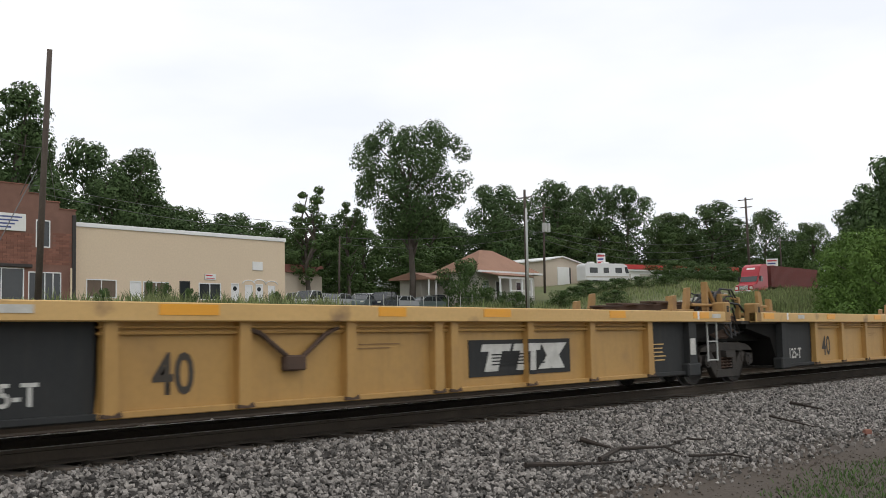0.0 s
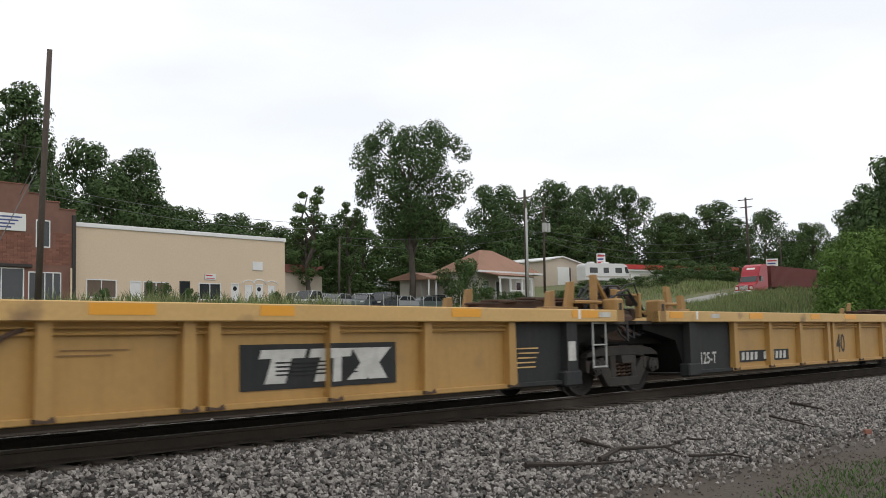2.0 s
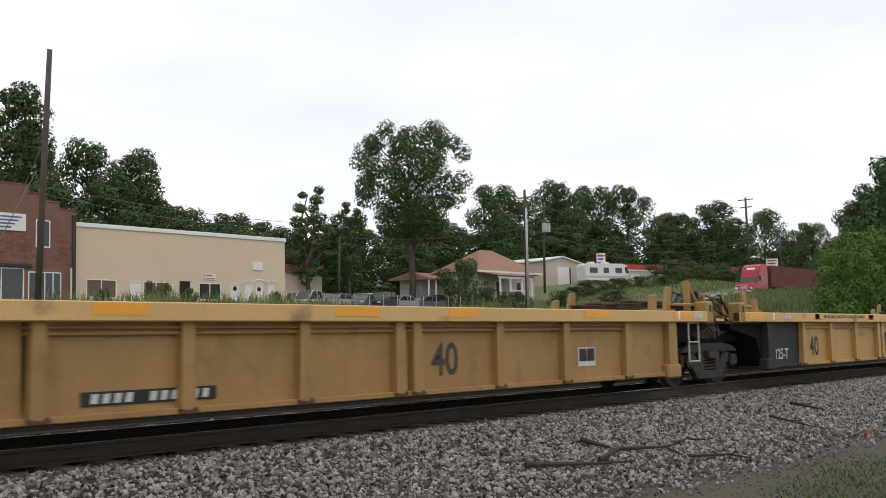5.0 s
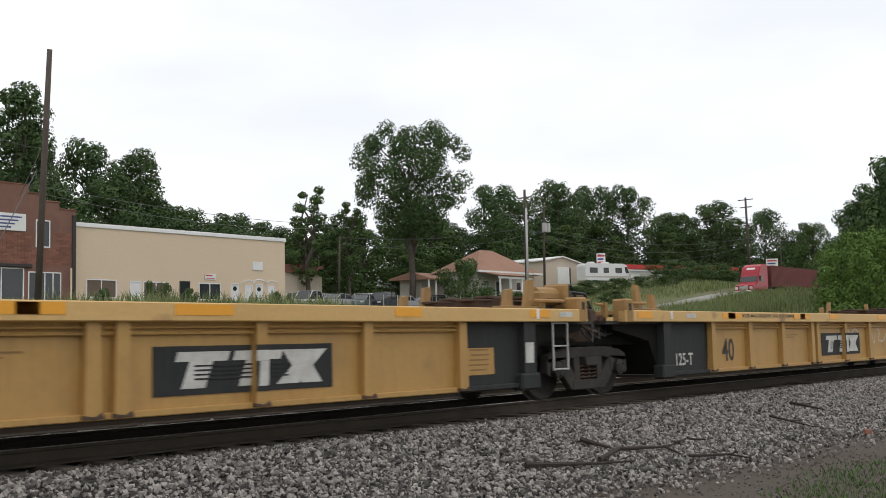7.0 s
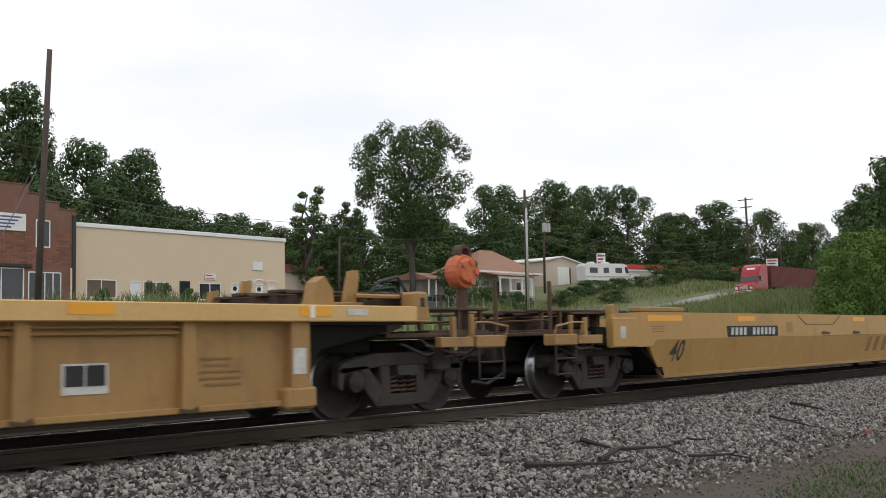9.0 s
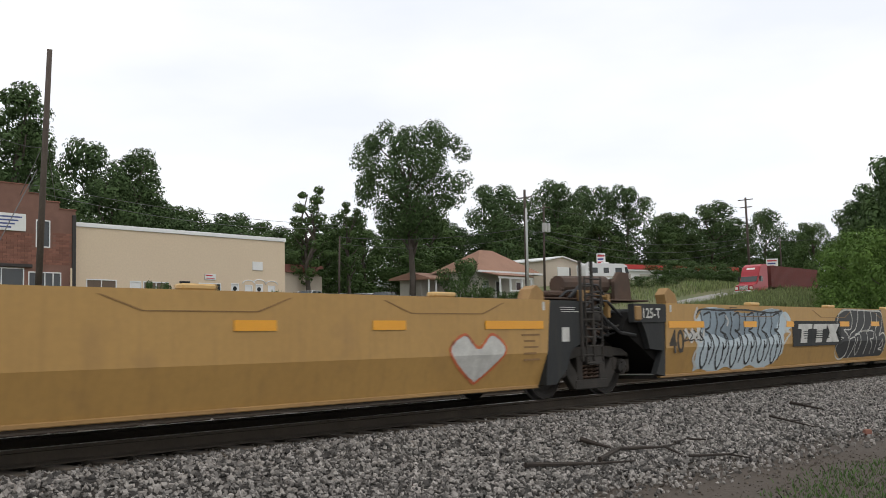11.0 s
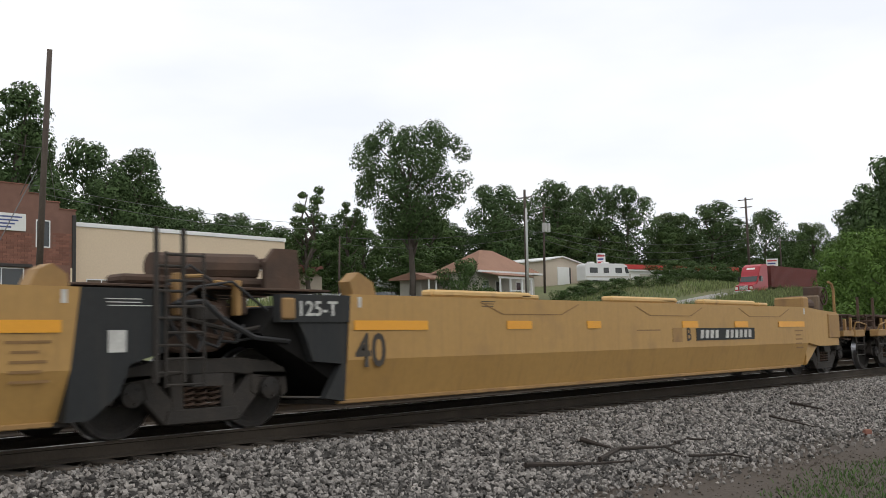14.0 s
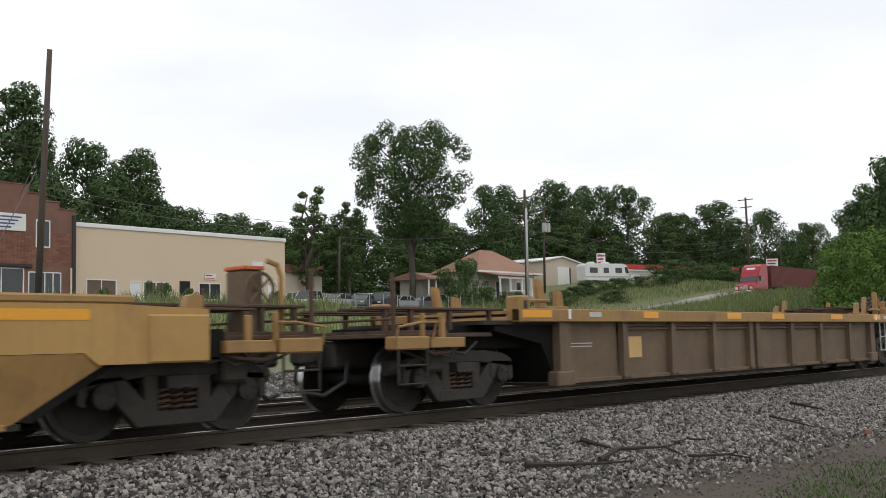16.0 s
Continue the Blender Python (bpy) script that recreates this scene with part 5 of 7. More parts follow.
    for x in (12.0, 12.55, 13.15):
        on_low("faded_mark", [(x, 0.5), (x + 0.28, 0.5), (x + 0.4, 0.86), (x + 0.12, 0.86)], "faint")
    on_low("data_label", [(L - 2.95, 0.56), (L - 2.35, 0.56), (L - 2.35, 0.86), (L - 2.95, 0.86)], "wornwhite", 0.005)
    for q, z in ((0.04, 0.71), (0.33, 0.71), (0.04, 0.58), (0.33, 0.58)):
        on_low("dark_square", [(L - 2.95 + q, z), (L - 2.7 + q, z), (L - 2.7 + q, z + (0.12 if z > 0.6 else 0.09)), (L - 2.95 + q, z + (0.12 if z > 0.6 else 0.09))], "black", 0.008)
    part("data_label", box(B(), 0.1, 0.28, -1.566, -1.555, 0.95, 1.15), "wornwhite", car)
    return car


def gus(x, k, s):
    bm = B()
    gusset(bm, x, 1.30, 0.22, 0.26, min(s * 1.38, s * 1.5), max(s * 1.38, s * 1.5), k)
    return bm


def brake_stand(car, x, z, material="rust", top=None):
    """A hand-brake stand: tall box, round brake wheel, bent pipe."""
    bm = box(B(), x - 0.14, x + 0.14, -0.75, -0.35, 1.1, z, 0.03)
    part("brake_stand", bm, material, car, "tall hand-brake housing")
    bm = lathe(B(), [(0.20, -0.015), (0.23, -0.015), (0.23, 0.015), (0.20, 0.015), (0.20, -0.015)], 18, (x + 0.02, -0.82, z - 0.25))
    for k in range(4):
        t = 0.785 + 1.571 * k
        tube(bm, [(x + 0.02, -0.82, z - 0.25), (x + 0.02 + 0.21 * math.cos(t), -0.82, z - 0.25 + 0.21 * math.sin(t))], 0.014, 5)
    tube(bm, [(x + 0.02, -0.85, z - 0.25), (x + 0.02, -0.7, z - 0.25)], 0.03, 6)
    part("brake_wheel", bm, material, car)
    bm = tube(B(), [(x + 0.2, -1.0, 1.1), (x + 0.2, -1.0, z - 0.1), (x + 0.16, -0.98, z + 0.05), (x + 0.02, -0.95, z + 0.1)], 0.035, 6)
    part("bent_pipe", bm, "yellow_old", car)
    if top:
        part("housing_top", box(B(), x - 0.15, x + 0.15, -0.76, -0.34, z, z + 0.05, 0.01), top, car)


def red_drum(car, x):
    """A round orange brake wheel and housing on a stand."""
    bm = lathe(B(), [(0.0, -0.16), (0.16, -0.16), (0.2, -0.1), (0.24, -0.1), (0.27, 0.0), (0.24, 0.12), (0.0, 0.14)], 18, (x, -0.9, 1.98))
    for k in range(5):
        t = 1.25 * k
        lathe(bm, [(0, -0.185), (0.055, -0.185), (0.06, -0.15)], 8, (x + 0.15 * math.cos(t), -0.9, 1.98 + 0.15 * math.sin(t)))
    part("brake_drum", bm, "redorange", car, "round orange-red drum")
    bm = lathe(B(), [(0.09, -0.06), (0.14, -0.06), (0.14, 0.1), (0.09, 0.1), (0.09, -0.06)], 14, (x + 0.04, -0.9, 2.25))
    box(bm, x - 0.06, x + 0.06, -0.98, -0.82, 1.1, 1.75, 0.02)
    part("drum_stand", bm, "rust", car)


TRAIN = []          # (car, its place along the track at 0 s)
GROUP = "well cars of the train"


def join(car, s, label):
    tagged(car, label, "freight car", GROUP)
    TRAIN.append((car, s))
    return car


def with_trucks(car, *xs):
    for x in xs:
        add_truck(car, x)
    return car


L_BEAM = "dirty yellow ribbed empty well car with charcoal ends"
# first set
join(with_trucks(beam_unit(18.1, seed=1, hook=True), 0.0), 1.74, "dirty yellow ribbed well car with charcoal ends and hanging release lever")
join(with_trucks(beam_unit(18.07, seed=2), 0.0), 19.84, L_BEAM)
join(with_trucks(beam_unit(18.07, seed=3, hook=True), 0.0), 37.91, "dirty yellow ribbed well car with charcoal ends and hanging release lever")
join(with_trucks(beam_unit(17.9, seed=4, number=True, last=True), 0.0, 17.9), 55.98, "yellow ribbed end unit with a number plate and coupler")
brake_stand(TRAIN[-1][0], 19.2, 2.1)
join(with_trucks(single_car(1), 0.0, SINGLE), 78.8, "weathered yellow stand-alone well car with sloped ends")
brake_stand(TRAIN[-1][0], SINGLE + 1.35, 1.88)
# second set
c = join(with_trucks(beam_unit(17.98, seed=5, first=True, number=True, black_ends=False, body="yellow_old"), 0.0), 101.7, "yellow ribbed end unit with a coupler at its front")
join(with_trucks(beam_unit(18.1, seed=6, mast=False), 0.0), 119.68, L_BEAM)
join(with_trucks(beam_unit(18.02, seed=7, mast=False), 0.0), 137.78, "yellow ribbed well car with charcoal ends and clean top chord")
c = join(with_trucks(beam_unit(18.05, seed=8, mast=False), 0.0), 155.8, "yellow ribbed well car with charcoal ends and pale name plate")
for pts in (((10.6, 1.05), (10.75, 0.86), (10.95, 0.9), (11.2, 1.02), (11.45, 0.95), (11.7, 1.06), (11.95, 0.98)), ((11.3, 0.72), (11.55, 0.86), (11.62, 0.7), (11.8, 0.9), (11.95, 0.75)), ((12.5, 1.1), (12.66, 0.72), (12.9, 0.95), (13.05, 0.68), (13.2, 1.0)), ((13.3, 1.08), (13.5, 0.98), (13.4, 0.78), (13.75, 0.74), (14.0, 0.92))):
    part("scrawl", stroke(B(), pts, 0.016, lambda z: -1.386), "wornwhite", c, "thin white scrawl")
c = join(with_trucks(beam_unit(18.07, seed=9, body="yellow_old", number=True, last=True, wide=True), 0.0, 18.07), 173.85, "yellow ribbed end unit with an orange brake drum on its platform")
red_drum(c, 19.6)
join(with_trucks(single_car(2), 0.0, SINGLE), 196.64, "yellow stand-alone well car with a dark number plate")
# third set
join(with_trucks(smooth_unit(17.96, first=True, paint="heart", seed=1), 0.0), 219.3, "plain yellow well car with a white spray-painted heart shape")
join(with_trucks(smooth_unit(17.9, letter="", paint="letters", seed=2), 0.0), 237.26, "plain yellow well car covered in grey and black spray paint")
join(with_trucks(smooth_unit(17.78, letter="D", seed=3), 0.0), 255.16, "plain yellow smooth-sided well car with a dark name plate")
join(with_trucks(smooth_unit(17.91, letter="C", seed=4), 0.0), 272.94, "plain yellow smooth-sided well car with a dark name plate")
join(with_trucks(smooth_unit(18.03, number=True, last=True, seed=5), 0.0, 18.03), 290.85, "plain yellow end unit with a long number plate and top guards")
brake_stand(TRAIN[-1][0], 19.0, 2.15)
join(with_trucks(single_car(3), 0.0, SINGLE), 313.36, "weathered yellow stand-alone well car with rust patches")
brake_stand(TRAIN[-1][0], SINGLE + 1.35, 1.88, "brownpaint", "redorange")
# fourth set
join(with_trucks(beam_unit(18.1, black_ends=False, body="brownpaint", first=True, plain=True, seed=10), 0.0), 336.4, "brown grimy ribbed well car with yellow top chord")
join(with_trucks(beam_unit(18.1, black_ends=False, body="brownpaint", plain=True, seed=11), 0.0, 18.1), 354.5, "brown grimy ribbed well car with yellow top chord")


# ---- trees ----
def tree_kind(name, height, spread, low, leaf, seed, clumps, per, size, profile, lobe=0.2, gaps=0.0, limbs=9, fork=0.0):
    """A tree: tapered trunk with limbs, and a crown of many small leaves in overlapping clumps with an uneven outline.
    profile: the crown's half width from its foot to its top."""
    r = random.Random(seed)
    ob = thing(name, "", "tree")
    bm = B()
    top = height * 0.88
    bend = [(r.uniform(-0.2, 0.2) * i, r.uniform(-0.2, 0.2) * i, top * i / 5) for i in range(6)]
    tube(bm, [(0, 0, -1.2)] + bend[1:], 0.020 * height, 7, 0.003 * height)

    def half(k):
        u = min(0.999, max(0.0, k)) * (len(profile) - 1)
        n = int(u)
        return spread * 0.5 * (profile[n] + (profile[n + 1] - profile[n]) * (u - n))
    for i in range(limbs):
        a, z = 2.4 * i + r.uniform(-0.4, 0.4), height * (low + fork + (0.66 - low - fork) * i / limbs)
        rise = height * r.uniform(0.12, 0.22)
        rad = half((z + rise - low * height) / (height * (1 - low))) * 0.58
        n = min(5, int(z / top * 5))
        p = Vector((math.cos(a) * rad, math.sin(a) * rad, z + rise))
        tube(bm, [(bend[n][0], bend[n][1], z), (p.x * 0.35, p.y * 0.35, z + rise * 0.55), (p.x * 0.75, p.y * 0.75, z + rise * 0.8), p], 0.008 * height, 5, 0.0015 * height)
    part("trunk", bm, "bark", ob, "brown bark trunk with limbs", True)
    lobes = []
    for i in range(clumps):
        k = (i + r.uniform(0.1, 0.9)) / clumps
        lr = spread * lobe * r.uniform(0.7, 1.2) * (1.0 - 0.25 * k)
        a = 2.4 * i + r.uniform(-0.5, 0.5)
        q = max(0.0, half(k) - lr * 0.7) * (r.uniform(0.75, 1.05) if i % 4 else r.uniform(0, 0.5))
        z = height * (low + (0.9 - low) * k)
        lobes.append((Vector((math.cos(a) * q, math.sin(a) * q, min(z, height * 0.94 - lr * 0.85))), lr))
    vs, fs = [], []
    for c, lr in lobes:
        for i in range(per):
            d = Vector((r.gauss(0, 1), r.gauss(0, 1), r.gauss(0, 1))).normalized()
            bump = 0.92 + 0.30 * noise.noise(c * 0.7 + d * 1.6) + 0.16 * noise.noise(c + d * 4.5)
            if gaps and noise.noise(c * 1.3 + d * 2.2) < gaps - 0.62:
                continue
            p = c + Vector((d.x, d.y, d.z * 0.85)) * lr * bump * (1.0 - 0.35 * r.random() ** 1.3)
            s = size * r.uniform(0.55, 1.3)
            nrm = (d + Vector((0, 0, 0.35)) + Vector((r.gauss(0, 0.33), r.gauss(0, 0.33), r.gauss(0, 0.33)))).normalized()
            n1 = nrm.orthogonal().normalized()
            n1 = (Matrix.Rotation(r.uniform(0, 6.28), 3, nrm) @ n1)
            n2 = nrm.cross(n1)
            n = len(vs)
            vs += [p - n1 * s, p + n2 * s * 0.65, p + n1 * s, p - n2 * s * 0.65]
            fs.append((n, n + 1, n + 2, n + 3))
    me = bpy.data.meshes.new("crown")
    me.from_pydata([tuple(v) for v in vs], [], fs)
    me.materials.append(M[leaf])
    crown = new("crown", me)
    crown.parent = ob
    return ob


ROUND = (0.75, 1.0, 1.0, 0.92, 0.78, 0.5)
KINDS = {
    "forest": (tree_kind("tree", 16, 11, 0.04, "leaf_dark", 1, 30, 440, 0.175, ROUND, 0.215), 16.0, 11.0),
    "forest_b": (tree_kind("tree", 16, 10, 0.04, "leaf", 2, 28, 440, 0.175, ROUND, 0.22), 16.0, 10.0),
    "tall": (tree_kind("tree", 24, 10, 0.10, "leaf_dark", 3, 46, 380, 0.17, (0.9, 1.0, 0.9, 0.75, 0.6, 0.35), 0.19, 0.16), 24.0, 10.0),
    "big": (tree_kind("tree", 22, 14.5, 0.40, "leaf_dark", 11, 96, 320, 0.15, (0.48, 0.74, 0.98, 1.04, 0.98, 0.75), 0.128, 0.13, 18, -0.14), 22.0, 14.5),
    "sparse": (tree_kind("tree", 14, 5, 0.25, "leaf", 5, 26, 230, 0.13, (0.7, 1.0, 1.0, 0.8, 0.8, 0.6), 0.15, 0.30, 12), 14.0, 5.0),
    "light": (tree_kind("tree", 9, 8, 0.03, "leaf_light", 6, 24, 560, 0.12, ROUND, 0.22), 9.0, 8.0),
    "shrub": (tree_kind("shrub", 4, 5, 0.02, "leaf", 8, 14, 420, 0.09, ROUND, 0.22), 4.0, 5.0),
}
LABELS = {
    "forest": "dark green broadleaf tree at the wood's edge", "forest_b": "green broadleaf tree with a full crown", "tall": "tall dark tree with a ragged open crown",
    "big": "large spreading tree with gaps in its crown", "sparse": "thin half-bare tree with sparse leaves", "light": "bright green leafy tree beside the tracks", "shrub": "low green leafy shrub on the bank",
}
USED = set()


def plant(kind, x, y, h, w, sink=0.0, turn=None):
    ob, h0, w0 = KINDS[kind]
    r = random.Random(int(x * 31 + y * 17))
    m = Matrix.LocRotScale((x, y, ground_z(x, y) - 0.1 - sink), Euler((0, 0, r.uniform(0, 6.28) if turn is None else turn)), (w / w0, w / w0, h / h0))
    if kind in USED:
        k = ob.scale
        ob = copy_thing(ob, m @ Matrix.Diagonal((1 / k.x, 1 / k.y, 1 / k.z, 1)))
    else:
        ob.matrix_basis = m
        USED.add(kind)
    cat = "shrub" if kind == "shrub" else "tree"
    return tagged(ob, LABELS[kind], cat, "shrubs on the bank" if kind == "shrub" else "trees round the town")


for x, y, h, w in ((60, 108, 30.5, 12.5), (53, 112, 27, 12), (78, 111, 24.5, 11), (66, 118, 27, 12)):
    plant("tall", x, y, h, w)
for x, y, h, w in ((93, 17.2, 19.0, 9.5), (98, 16.6, 22.5, 10.5), (104, 19.0, 21.0, 10.5), (112, 24, 16, 10), (121, 29, 16, 10), (72, 113, 25, 13), (69, 104, 19, 12.5), (60, 100, 17, 11), (82, 116, 20, 10), (89, 122, 18, 11), (111, 135, 16.2, 13), (104, 128, 15, 11), (129, 90, 17.8, 13),
                   (144, 89, 19.6, 13), (156, 89, 20.2, 13), (160, 85, 20, 12.5), (170, 74, 16.6, 14), (167, 63, 13.8, 9.5), (121, 32, 13.5, 8), (136, 92, 16, 12), (150, 92, 17.5, 12)):
    plant("forest", x, y, h, w)
for x, y, h, w in ((100, 132, 17.8, 12.5), (115, 131, 14, 10), (88, 85, 11.4, 10), (98, 89, 12, 10), (119, 95, 12.8, 12.5), (129, 90, 11.6, 12), (174, 85, 15.5, 11), (168, 80, 15, 11), (186, 78, 15, 12), (163, 79, 10.8, 9),
                   (162, 53, 11.8, 8), (184, 66, 9.5, 8), (102, 23, 13.6, 7), (108, 92, 12, 11), (92, 92, 11, 10), (152, 86, 12, 10), (166, 80, 12, 10), (140, 86, 11, 10), (180, 80, 13, 11), (176, 60, 11, 9), (104, 86, 9, 9), (82, 84, 9, 8)):
    plant("forest_b", x, y, h, w)
for i in range(22):
    a = i / 21
    plant("forest" if i % 3 else "forest_b", 62 + 150 * a + 4 * math.sin(7 * i), 128 - 42 * a + 5 * math.sin(11 * i), 14.5 - 2.5 * a + 1.5 * math.sin(5 * i), 13)
plant("big", 88, 71, 23.6, 14.2)
for x, y, h, w in ((77, 76, 15.3, 6), (83, 76, 14, 4.6), (80, 80, 12.5, 7)):
    plant("sparse", x, y, h, w)
for x, y, h, w in ((80, 17.5, 8.4, 7), (72, 13, 8.6, 6.5), (86, 19, 9.6, 8), (77, 13.5, 6.5, 6), (95, 24, 9, 8)):
    plant("light", x, y, h, w)
for x, y, h, w in ((88, 63.5, 6.4, 6.2), (110, 61, 1.7, 5), (114, 60, 1.7, 5), (118, 59, 1.6, 5), (106, 60, 1.6, 5), (122, 57.5, 1.5, 4), (133, 63, 3.0, 7), (138, 62, 3.1, 7), (144, 60, 3.2, 7), (132, 60, 1.9, 5), (137, 59, 2.0, 5), (142, 57, 2.0, 5), (146, 56, 2.1, 5),
                   (128, 59, 2.0, 5), (134, 58, 2.6, 5), (140, 57, 2.4, 5), (98, 57, 2.2, 4), (104, 54, 1.8, 4), (150, 55, 2.2, 5), (88, 56, 2.6, 4), (86, 58, 3, 4), (43.5, 56, 2.4, 1.2), (45.5, 57, 2.3, 1.3), (47, 56, 1.9, 1.5), (57, 58, 1.8, 1.4), (36, 50, 1.8, 1.5), (126, 47, 1.5, 4)):
    plant("shrub", x, y, h, w)


# ---- buildings ----
def opening(parent, name, x0, x1, z0, z1, y, fill, frame_mat="trim", mullions=1, depth=0.12, arched=False):
    """A window or door set in a wall that faces -y: frame, panes, bars."""
    bm = B()
    f = 0.09
    for a, b, c, d in ((x0, x1, z1 - f, z1), (x0, x1, z0, z0 + f), (x0, x0 + f, z0 + f, z1 - f), (x1 - f, x1, z0 + f, z1 - f)):
        box(bm, a, b, y - 0.05, y + depth, c, d)
    for i in range(1, mullions + 1):
        x = x0 + (x1 - x0) * i / (mullions + 1)
        box(bm, x - 0.04, x + 0.04, y - 0.04, y + depth, z0 + f, z1 - f)
    if arched:
        tube(bm, [((x0 + x1) / 2 + 0.75 * math.cos(t), y - 0.05, z1 + 0.1 + 0.35 * math.sin(t)) for t in np.linspace(0, math.pi, 9)], 0.05, 5)
    ob = part(name, bm, frame_mat, parent)
    n = mullions + 1
    for i in range(n):
        a, b = x0 + f + (x1 - x0 - 2 * f) * i / n, x0 + f + (x1 - x0 - 2 * f) * (i + 1) / n
        part("pane", box(B(), a, b, y + 0.02, y + 0.06, z0 + f, z1 - f), fill, ob)
    return ob


def wall_with_holes(x0, x1, z0, z1, y0, y1, holes):
    """A wall between y0 and y1 with rectangular openings cut right through it."""
    bm = B()
    xs = sorted({x0, x1, *[v for h in holes for v in h[:2]]})
    zs = sorted({z0, z1, *[v for h in holes for v in h[2:4]]})
    for a, b in zip(xs, xs[1:]):
        run = None
        for c, d in zip(zs, zs[1:]):
            if any(h[0] <= a and b <= h[1] and h[2] <= c and d <= h[3] for h in holes):
                if run:
                    box(bm, a, b, y0, y1, *run)
                    run = None
            else:
                run = (run[0], d) if run else (c, d)
        if run:
            box(bm, a, b, y0, y1, *run)
    bmesh.ops.remove_doubles(bm, verts=bm.verts[:], dist=0.0005)
    return bm


def cream_building():
    ob = thing("cream_building", "long cream stucco commercial building with white parapet trim", "building")
    wins = [(46.75, 49.65, 5.75, 7.35), (52.3, 54.95, 5.75, 7.3), (58.2, 60.75, 5.75, 7.35)]
    doors = [(50.95, 52.1, 5.0, 7.3), (56.1, 57.25, 5.0, 7.45), (61.95, 62.85, 5.0, 7.4), (63.6, 64.5, 5.0, 7.3), (64.9, 65.8, 5.0, 7.4), (66.45, 67.35, 5.0, 7.3)]
    part("wall", wall_with_holes(45.48, 68.66, 4.3, 11.75, 70.5, 70.8, wins + doors), "stucco", ob, "cream stucco front wall")
    for x0, x1, y0, y1 in ((45.48, 45.8, 70.8, 84), (68.36, 68.66, 70.8, 84), (45.48, 68.66, 84, 84.3)):
        part("wall", box(B(), x0, x1, y0, y1, 4.3, 11.75), "stucco", ob)
    part("roof", box(B(), 45.8, 68.4, 70.75, 84.05, 11.2, 11.4), "greyroof", ob)
    part("parapet_trim", box(B(), 45.47, 68.76, 70.38, 70.82, 11.75, 12.12, 0.03), "trim", ob, "white parapet trim")
    part("floor_slab", box(B(), 46.1, 67.95, 70.75, 84, 4.7, 5.0), "concrete", ob)
    part("back_room_wall", box(B(), 46.2, 67.9, 72.6, 72.8, 5.0, 11.2), "blind", ob)
    for i, (a, b, c, d) in enumerate(wins):
        opening(ob, "window", a, b, c, d, 70.52, "blind" if i < 2 else "glass")
    for i, (a, b, c, d) in enumerate(doors):
        opening(ob, "door", a, b, c, d, 70.52, ("white", "glass", "white", "white", "white", "white")[i], "trim" if i != 1 else "grime", 0, arched=i > 2)
        if i in (2, 4):
            part("fanlight", lathe(B(), [(0, -0.02), (0.22, -0.02), (0.22, 0.02)], 12, ((a + b) / 2, 70.52, d - 0.5)), "glass", ob)
    s = part("sign_board", box(B(), 64.5, 65.75, 70.40, 70.49, 8.75, 9.6, 0.02), "white", ob, "plain white sign board")
    s = part("sign_board", box(B(), 58.85, 60.1, 70.40, 70.49, 7.65, 8.2, 0.02), "white", ob)
    part("bar", box(B(), 58.95, 59.7, 70.385, 70.395, 8.0, 8.12), "signred", s)
    part("bar", box(B(), 59.0, 59.95, 70.385, 70.395, 7.76, 7.82), "signred", s)


def annex():
    ob = thing("annex_building", "low pale block annex with a dull red roof edge", "building")
    part("wall", box(B(), 68.7, 79.6, 77.0, 86, 4.3, 9.35), "stucco_pale", ob)
    part("roof", prism(B(), [(76.6, 9.35), (77.1, 10.25), (86.3, 10.3), (86.3, 9.35)], 68.68, 79.8, axis="x"), "darkredroof", ob, "dull red roof edge")


